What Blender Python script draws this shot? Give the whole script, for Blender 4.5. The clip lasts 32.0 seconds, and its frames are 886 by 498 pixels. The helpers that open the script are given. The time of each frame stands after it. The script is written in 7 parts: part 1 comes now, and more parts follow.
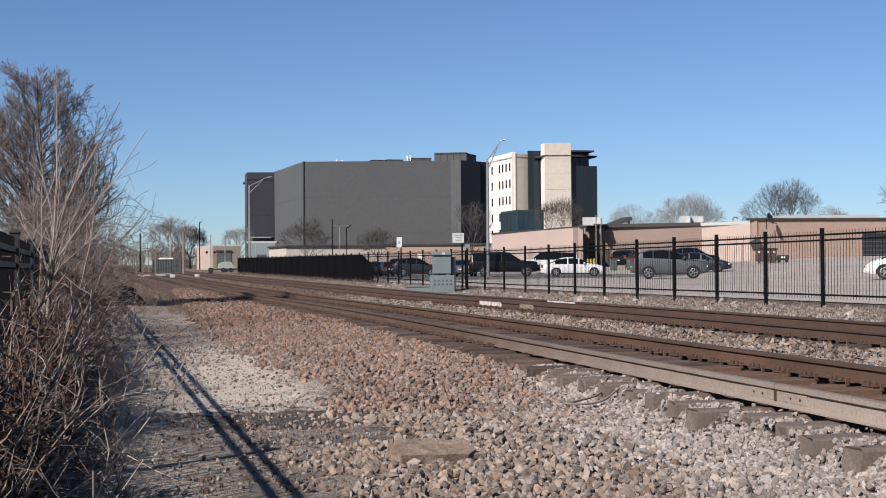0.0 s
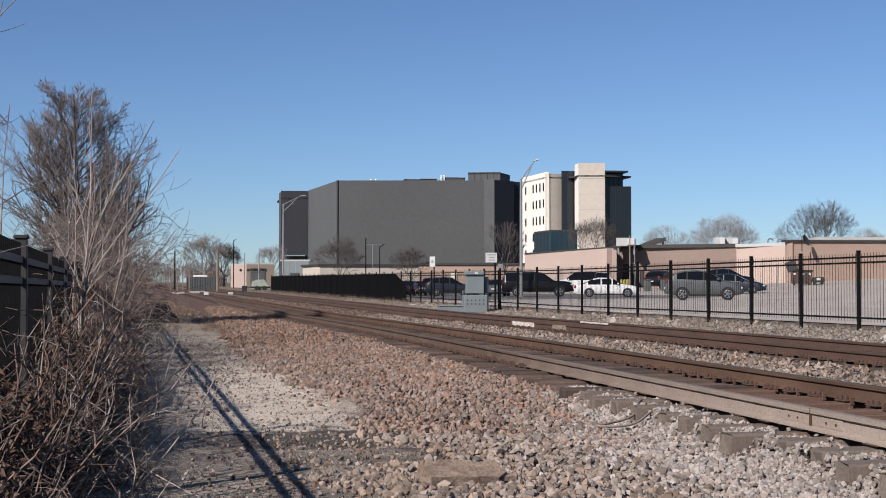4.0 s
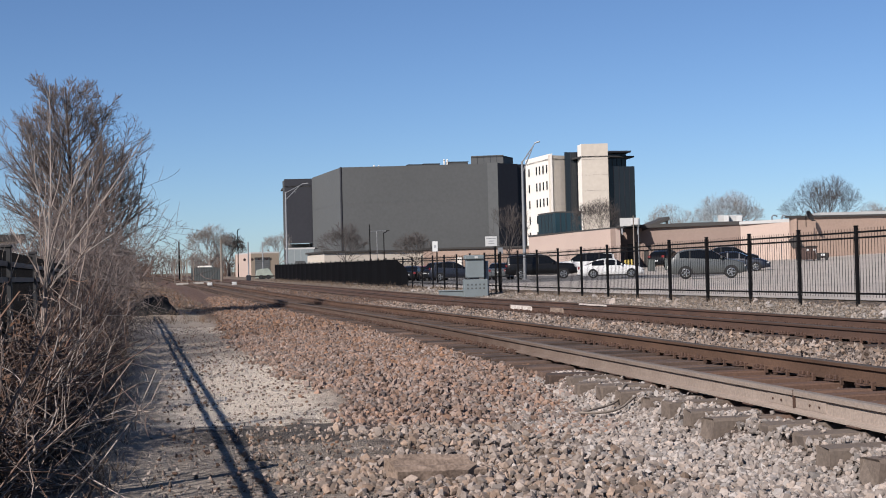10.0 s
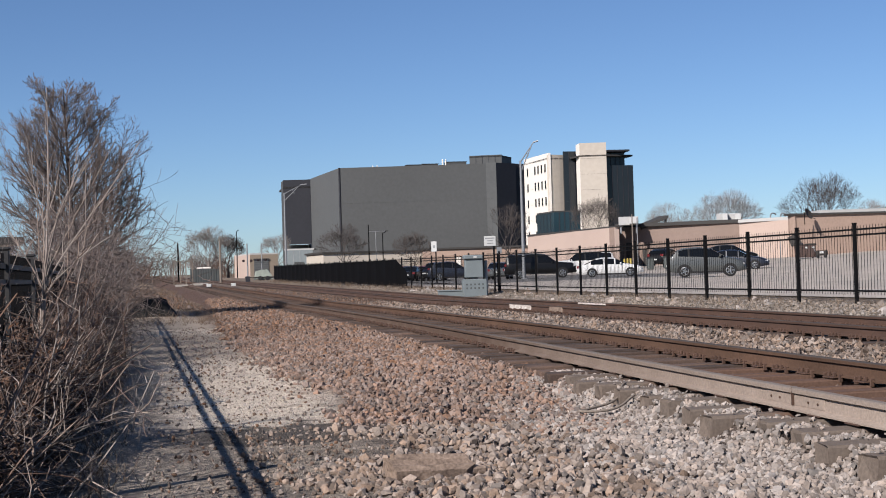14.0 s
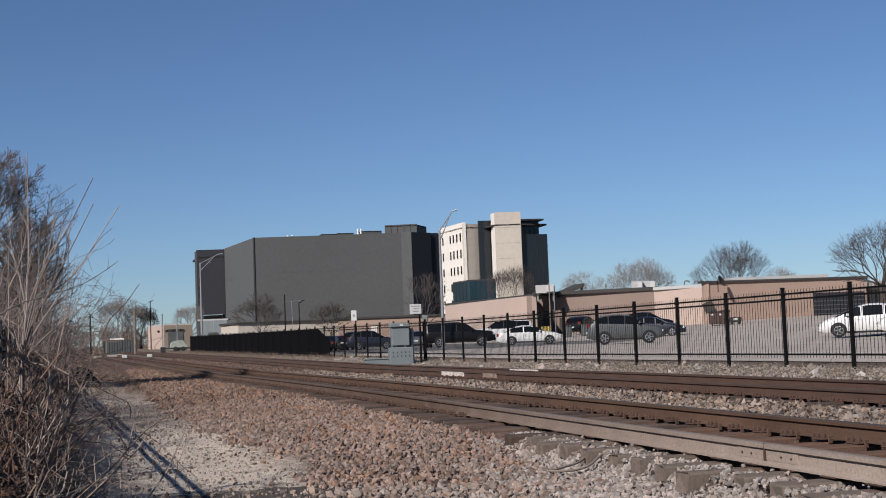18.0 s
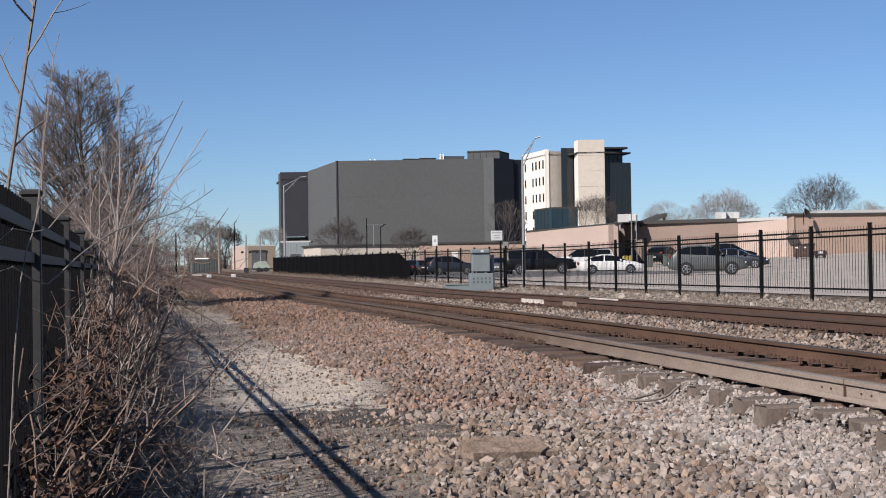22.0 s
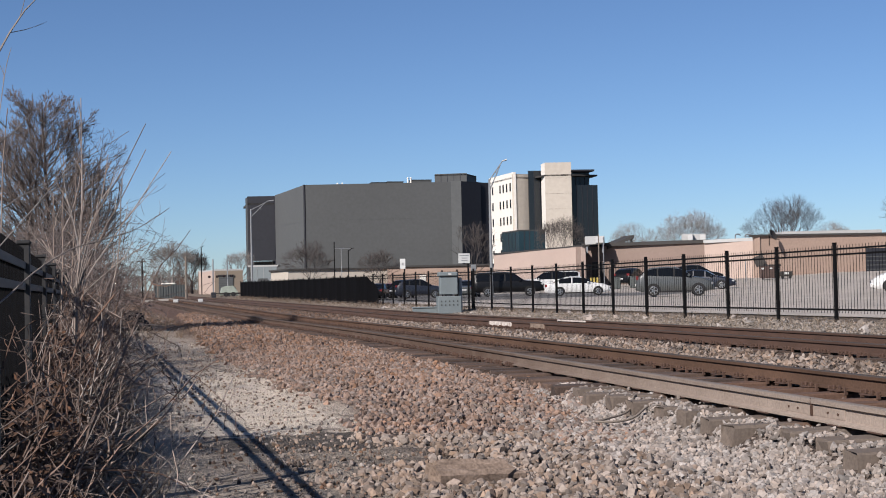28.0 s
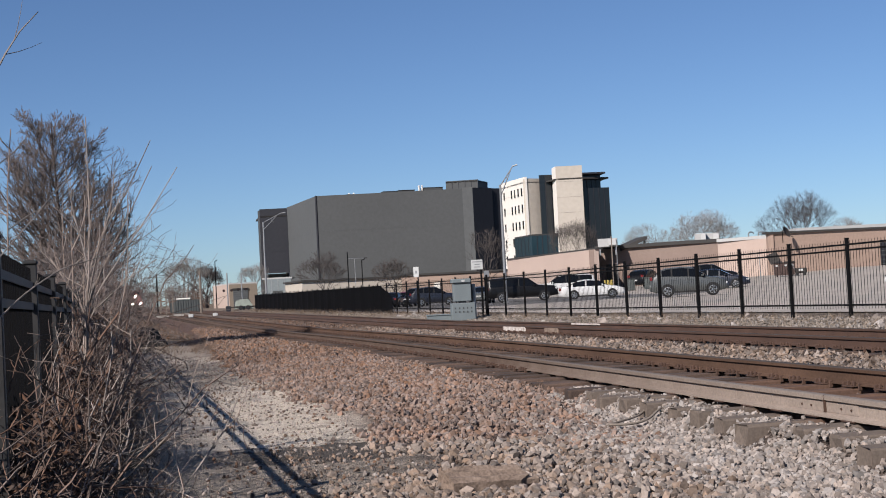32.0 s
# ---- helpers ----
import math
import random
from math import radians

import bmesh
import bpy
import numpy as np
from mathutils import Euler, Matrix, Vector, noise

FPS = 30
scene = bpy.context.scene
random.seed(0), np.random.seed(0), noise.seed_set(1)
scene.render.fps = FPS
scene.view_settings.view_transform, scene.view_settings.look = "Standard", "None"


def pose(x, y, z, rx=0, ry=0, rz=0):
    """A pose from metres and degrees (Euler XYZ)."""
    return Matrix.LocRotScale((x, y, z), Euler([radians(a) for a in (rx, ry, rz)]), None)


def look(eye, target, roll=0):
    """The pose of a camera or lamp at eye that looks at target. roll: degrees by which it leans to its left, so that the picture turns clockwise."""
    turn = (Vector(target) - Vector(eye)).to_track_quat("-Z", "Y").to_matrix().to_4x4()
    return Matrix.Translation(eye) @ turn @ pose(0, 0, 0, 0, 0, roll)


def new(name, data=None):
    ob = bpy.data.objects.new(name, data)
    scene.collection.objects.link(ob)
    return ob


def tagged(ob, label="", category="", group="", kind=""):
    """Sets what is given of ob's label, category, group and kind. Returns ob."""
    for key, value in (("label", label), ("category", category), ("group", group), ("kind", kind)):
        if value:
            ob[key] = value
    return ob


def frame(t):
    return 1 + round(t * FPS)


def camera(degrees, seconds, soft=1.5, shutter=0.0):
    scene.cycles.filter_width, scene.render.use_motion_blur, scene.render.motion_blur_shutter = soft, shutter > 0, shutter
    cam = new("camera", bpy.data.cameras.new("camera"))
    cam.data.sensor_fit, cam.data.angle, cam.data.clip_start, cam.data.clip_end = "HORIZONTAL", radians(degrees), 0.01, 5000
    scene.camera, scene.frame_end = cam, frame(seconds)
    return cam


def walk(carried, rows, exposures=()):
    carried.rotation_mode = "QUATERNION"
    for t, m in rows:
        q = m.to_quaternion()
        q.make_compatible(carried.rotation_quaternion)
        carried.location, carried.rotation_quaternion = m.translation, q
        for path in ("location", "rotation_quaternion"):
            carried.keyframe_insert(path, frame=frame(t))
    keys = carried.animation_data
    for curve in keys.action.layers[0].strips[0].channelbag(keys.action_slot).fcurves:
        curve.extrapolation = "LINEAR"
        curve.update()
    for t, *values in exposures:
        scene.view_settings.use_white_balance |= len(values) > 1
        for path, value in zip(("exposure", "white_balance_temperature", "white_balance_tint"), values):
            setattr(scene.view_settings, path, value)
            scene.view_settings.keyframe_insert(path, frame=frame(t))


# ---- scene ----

# ---- camera ----
cam = camera(36.19, 32.0, soft=1.0)
PATH = [
    (0, (-4.431, -24.725, 0.861), (-2.285, -14.959, 1.006), -0.44),
    (0.5, (-4.435, -24.733, 0.865), (-2.301, -14.965, 1.054), -0.06),
    (1, (-4.435, -24.725, 0.864), (-2.332, -14.952, 1.119), -0.18),
    (1.5, (-4.432, -24.728, 0.863), (-2.334, -14.955, 1.138), -0.27),
    (2, (-4.432, -24.722, 0.861), (-2.385, -14.938, 1.131), -0.13),
    (2.5, (-4.437, -24.725, 0.865), (-2.431, -14.932, 1.128), 0.00),
    (3, (-4.436, -24.723, 0.868), (-2.465, -14.924, 1.153), 0.34),
    (3.5, (-4.437, -24.721, 0.864), (-2.495, -14.915, 1.160), 0.35),
    (5.5, (-4.178, -24.518, 0.889), (-2.372, -14.685, 1.138), -1.42),
    (6, (-4.112, -24.524, 0.891), (-2.495, -14.659, 1.130), -0.39),
    (6.5, (-4.138, -24.510, 0.889), (-2.580, -14.634, 1.055), -0.49),
    (7, (-4.145, -24.503, 0.887), (-2.633, -14.618, 0.970), 0.29),
    (7.5, (-4.139, -24.508, 0.890), (-2.602, -14.627, 0.983), -0.93),
    (8, (-4.128, -24.492, 0.889), (-2.540, -14.619, 1.022), -0.99),
    (8.5, (-4.123, -24.491, 0.887), (-2.420, -14.638, 1.044), -1.24),
    (9, (-4.120, -24.474, 0.885), (-2.350, -14.633, 1.055), -1.34),
    (9.5, (-4.119, -24.474, 0.884), (-2.305, -14.642, 1.056), -1.31),
    (10, (-4.117, -24.473, 0.885), (-2.255, -14.649, 1.060), -1.40),
    (10.5, (-4.116, -24.476, 0.887), (-2.239, -14.655, 1.078), -1.58),
    (11, (-4.120, -24.480, 0.886), (-2.234, -14.661, 1.095), -1.26),
    (11.5, (-4.120, -24.484, 0.886), (-2.202, -14.672, 1.093), -0.80),
    (12, (-4.114, -24.464, 0.883), (-2.168, -14.658, 1.099), -1.03),
    (12.5, (-4.109, -24.462, 0.884), (-2.180, -14.652, 1.091), -1.58),
    (13, (-4.107, -24.461, 0.882), (-2.188, -14.649, 1.083), -1.71),
    (13.5, (-4.105, -24.467, 0.882), (-2.217, -14.649, 1.071), -1.87),
    (14, (-4.110, -24.479, 0.882), (-2.241, -14.657, 1.057), -1.76),
    (14.5, (-4.111, -24.477, 0.884), (-2.269, -14.650, 1.061), -1.91),
    (16.5, (-4.488, -24.608, 0.866), (-2.655, -14.786, 1.290), -2.34),
    (17, (-4.611, -24.591, 0.849), (-2.632, -14.803, 1.372), -2.22),
    (17.5, (-4.628, -24.546, 0.856), (-2.314, -14.836, 1.449), -1.56),
    (18, (-4.617, -24.572, 0.842), (-2.113, -14.914, 1.506), -2.19),
    (18.5, (-4.624, -24.551, 0.846), (-1.948, -14.940, 1.530), -1.68),
    (19, (-4.610, -24.531, 0.848), (-2.286, -14.828, 1.518), -1.93),
    (19.5, (-4.606, -24.559, 0.852), (-2.421, -14.822, 1.504), -0.61),
    (20, (-4.611, -24.588, 0.853), (-2.585, -14.817, 1.504), -0.45),
    (20.5, (-4.625, -24.633, 0.855), (-2.760, -14.828, 1.477), -1.03),
    (21, (-4.630, -24.659, 0.841), (-2.766, -14.841, 1.210), -1.56),
    (21.5, (-4.641, -24.645, 0.848), (-2.723, -14.832, 1.012), -0.95),
    (22, (-4.639, -24.629, 0.853), (-2.729, -14.814, 0.988), -0.87),
    (22.5, (-4.633, -24.618, 0.848), (-2.672, -14.813, 0.990), -1.03),
    (23, (-4.623, -24.594, 0.847), (-2.608, -14.800, 0.982), -1.26),
    (23.5, (-4.615, -24.578, 0.845), (-2.555, -14.794, 1.010), -1.59),
    (24, (-4.616, -24.575, 0.845), (-2.504, -14.803, 1.034), -1.61),
    (24.5, (-4.607, -24.564, 0.845), (-2.480, -14.795, 1.067), -1.42),
    (25, (-4.606, -24.562, 0.843), (-2.476, -14.795, 1.084), -1.43),
    (25.5, (-4.613, -24.584, 0.847), (-2.476, -14.818, 1.116), -1.38),
    (27.5, (-4.612, -24.583, 0.844), (-2.457, -14.823, 1.160), -1.27),
    (28, (-4.617, -24.593, 0.843), (-2.473, -14.830, 1.145), -1.27),
    (28.5, (-4.612, -24.589, 0.846), (-2.453, -14.830, 1.160), -1.37),
    (29, (-4.608, -24.581, 0.844), (-2.441, -14.824, 1.169), -1.66),
    (29.5, (-4.608, -24.587, 0.845), (-2.439, -14.831, 1.186), -1.70),
    (30, (-4.605, -24.584, 0.844), (-2.447, -14.826, 1.182), -1.97),
    (30.5, (-4.596, -24.584, 0.843), (-2.451, -14.822, 1.174), -2.31),
    (31, (-4.595, -24.577, 0.846), (-2.472, -14.810, 1.166), -2.08),
    (31.5, (-4.596, -24.599, 0.846), (-2.514, -14.823, 1.175), -2.31),
    (32, (-4.575, -24.602, 0.844), (-2.526, -14.820, 1.202), -2.98),
]
walk(cam, [(t, look(eye, target, roll)) for t, eye, target, roll in PATH],
     exposures=[(0, 0.64), (1.5, 0.63), (3, 0.58), (6, 0.585), (8, 0.63), (14.5, 0.64), (16.4, 0.64), (17.1, 0.64), (18, 0.32), (20, 0.28), (20.7, 0.33), (21.2, 0.47), (21.8, 0.63), (25.5, 0.64), (28, 0.59), (30, 0.58), (31, 0.54), (32, 0.53)])

# ---- light ----
SUN_AZ, SUN_EL = 230.0, 33.9      # compass style: degrees from +y towards +x, and height
world = bpy.data.worlds.new("sky")
scene.world = world
world.use_nodes = True
wn = world.node_tree.nodes
wl = world.node_tree.links
sky = wn.new("ShaderNodeTexSky")
sky.sky_type = "NISHITA"
sky.sun_disc = False
sky.sun_elevation = radians(SUN_EL)
sky.sun_rotation = radians(SUN_AZ)
sky.altitude = 250
sky.air_density = 0.8
sky.dust_density = 0.28
sky.ozone_density = 2.3
wn["Background"].inputs["Strength"].default_value = 0.0558
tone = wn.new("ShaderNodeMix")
tone.data_type, tone.blend_type = "RGBA", "MULTIPLY"
tone.inputs["Factor"].default_value = 1.0
tone.inputs["B"].default_value = (0.80, 0.95, 1.165, 1)
wl.new(sky.outputs[0], tone.inputs["A"])
wl.new(tone.outputs["Result"], wn["Background"].inputs["Color"])
sun = bpy.data.lights.new("sun", "SUN")
sun.energy = 5.0
sun.angle = radians(0.53)
sun.color = (1.0, 0.922, 0.868)
sun_ob = new("sun", sun)
sd = Vector((math.sin(radians(SUN_AZ)) * math.cos(radians(SUN_EL)), math.cos(radians(SUN_AZ)) * math.cos(radians(SUN_EL)), math.sin(radians(SUN_EL))))
sun_ob.matrix_world = look(sd * 50, (0, 0, 0))

# ---- the lie of the land ----
EYE = (-4.11, -24.46, 0.88)        # where the plan's bearings are taken from


def bend(y):
    """How far the railway swings to the side at y."""
    far = max(0.0, y - 360.0)
    return -0.019 * (math.sqrt((y - 2) ** 2 + 64) + (y - 2)) - (far * far / 250.0 if far < 90 else 32.4 + 0.72 * (far - 90))


def rise(y):
    """The land's gentle climb along the railway."""
    return 0.006 * max(0.0, min(y, 600.0) - 20.0)


def side(y):
    """The straight run of the fence and brush beside the path, which the railway bends away from."""
    return -0.036 * (y + 19.9)


def bear(az, r, z=0.0):
    """A place by its bearing (degrees from +y towards +x) and distance."""
    return Vector((EYE[0] + r * math.sin(radians(az)), EYE[1] + r * math.cos(radians(az)), z))


def high(el, r):
    return EYE[2] + r * math.tan(radians(el))


def ground_z(x, y):
    u = x - bend(y)
    keys = ((-400, -0.30), (-30, -0.25), (-6, -0.29), (-4.6, -0.30), (-3.3, -0.31), (-2.6, -0.30), (-1.2, -0.33), (-0.8, -0.33), (-0.6, -0.312), (-0.47, -0.245), (-0.38, -0.205), (0.0, -0.225), (1.5, -0.225),
            (1.95, -0.195), (2.6, -0.24), (3.5, -0.23), (3.95, -0.155), (6.55, -0.15), (7.4, -0.08), (8.4, 0.0), (9.6, 0.03), (11, -0.02), (60, 0.0), (400, 0.0))
    z = keys[-1][1]
    for (a, za), (b, zb) in zip(keys, keys[1:]):
        if u <= b:
            z = za + (zb - za) * max(0.0, (u - a) / (b - a))
            break
    # rough banks of dirt beside the line further on
    far = min(1.0, max(0.0, (y - 16) / 8.0)) * min(1.0, max(0.0, (95 - y) / 20.0))
    if far and -6.5 < u < -2.3:
        z += far * (0.15 + 0.17 * noise.noise((x * 0.5, y * 0.28, 2.0))) * math.sin(math.pi * (u + 6.5) / 4.2)
    # the shoulder of the ballast is full up to the sleeper ends past the worn stretch
    full = min(1.0, max(0.0, (y + 13.5) / 4.0))
    if -3.2 < u < -0.4:
        z += 0.11 * full * max(0.0, min(1.0, (u + 3.2) / 1.3, (-0.4 - u) / 0.2))
    # the lot lies level while the railway climbs past it, and slopes up to the brick building
    z += rise(y)
    lot = max(0.0, min(1.0, (u - 9.2) / 3.0)) * max(0.0, min(1.0, (175.0 - y) / 60.0))
    if lot:
        z += lot * (0.06 + 0.12 * min(1.0, (u - 9.2) / 18.0) + 0.046 * max(0.0, min(u, 62.0) - 30.0) - z)
    return z


# ---- materials ----
BASE_SCALE = 0.655            # scales every base colour down against the raised exposure, which deepens the shade


def mat(name, base, rough=0.8, metal=0.0, vary=0.25, scale=3.0, fine=40.0, bump=0.2, tint=None, island=0.0, per_object=0.0, dist=0.02, spec=0.5, coat=0.0):
    """A worn surface: base colour with broad stains and fine grain, relief from the grain."""
    m = bpy.data.materials.new(name)
    m.use_nodes = True
    nt = m.node_tree
    n, l = nt.nodes, nt.links
    base = tuple(c * BASE_SCALE for c in base)
    tint = tint and tuple(c * BASE_SCALE for c in tint)
    b = n["Principled BSDF"]
    b.inputs["Roughness"].default_value = rough
    b.inputs["Metallic"].default_value = metal
    b.inputs["Specular IOR Level"].default_value = spec
    b.inputs["Coat Weight"].default_value = coat
    tc = n.new("ShaderNodeTexCoord")
    big, small = n.new("ShaderNodeTexNoise"), n.new("ShaderNodeTexNoise")
    geo = n.new("ShaderNodeNewGeometry")
    for t, s, d in ((big, scale, 4.0), (small, fine, 6.0)):
        t.inputs["Scale"].default_value = s
        t.inputs["Detail"].default_value = d
        l.new(geo.outputs["Position"], t.inputs["Vector"])
    add = n.new("ShaderNodeMath")
    add.operation = "ADD"
    l.new(big.outputs["Fac"], add.inputs[0])
    l.new(small.outputs["Fac"], add.inputs[1])
    ramp = n.new("ShaderNodeMapRange")
    ramp.inputs["From Min"].default_value = 0.65
    ramp.inputs["From Max"].default_value = 1.35
    ramp.inputs["To Min"].default_value = 0.0
    ramp.inputs["To Max"].default_value = 1.0
    l.new(add.outputs[0], ramp.inputs["Value"])
    mix = n.new("ShaderNodeMix")
    mix.data_type = "RGBA"
    other = tint or tuple(c * (1 - vary) for c in base)
    lift = tuple(min(1.0, c * (1 + vary * 0.8)) for c in base)
    mix.inputs["A"].default_value = (*other, 1)
    mix.inputs["B"].default_value = (*lift, 1)
    l.new(ramp.outputs[0], mix.inputs["Factor"])
    out = mix.outputs["Result"]
    if island or per_object:
        hsv = n.new("ShaderNodeHueSaturation")
        mr = n.new("ShaderNodeMapRange")
        amount = island or per_object
        mr.inputs["To Min"].default_value = 1 - amount
        mr.inputs["To Max"].default_value = 1 + amount
        if island:
            l.new(geo.outputs["Random Per Island"], mr.inputs["Value"])
        else:
            oi = n.new("ShaderNodeObjectInfo")
            l.new(oi.outputs["Random"], mr.inputs["Value"])
        l.new(mr.outputs[0], hsv.inputs["Value"])
        if island:
            # a second, unrelated chance sets how grey or rusty each piece is
            times, part_, sat = n.new("ShaderNodeMath"), n.new("ShaderNodeMath"), n.new("ShaderNodeMapRange")
            times.operation, part_.operation = "MULTIPLY", "FRACT"
            times.inputs[1].default_value = 37.7
            sat.inputs["To Min"].default_value, sat.inputs["To Max"].default_value = 0.65, 1.42
            l.new(geo.outputs["Random Per Island"], times.inputs[0])
            l.new(times.outputs[0], part_.inputs[0])
            l.new(part_.outputs[0], sat.inputs["Value"])
            l.new(sat.outputs[0], hsv.inputs["Saturation"])
        l.new(out, hsv.inputs["Color"])
        out = hsv.outputs["Color"]
    l.new(out, b.inputs["Base Color"])
    if bump:
        bp = n.new("ShaderNodeBump")
        bp.inputs["Strength"].default_value = bump
        bp.inputs["Distance"].default_value = dist
        l.new(small.outputs["Fac"], bp.inputs["Height"])
        l.new(bp.outputs[0], b.inputs["Normal"])
    return m


def paint(name, base, rough=0.35, coat=0.35):
    return mat(name, base, rough, vary=0.06, scale=1.5, fine=300, bump=0.0, coat=coat)


def glass(name, base=(0.02, 0.025, 0.03), rough=0.06):
    return mat(name, base, rough, vary=0.1, scale=0.3, fine=2.0, bump=0.0, spec=0.35)


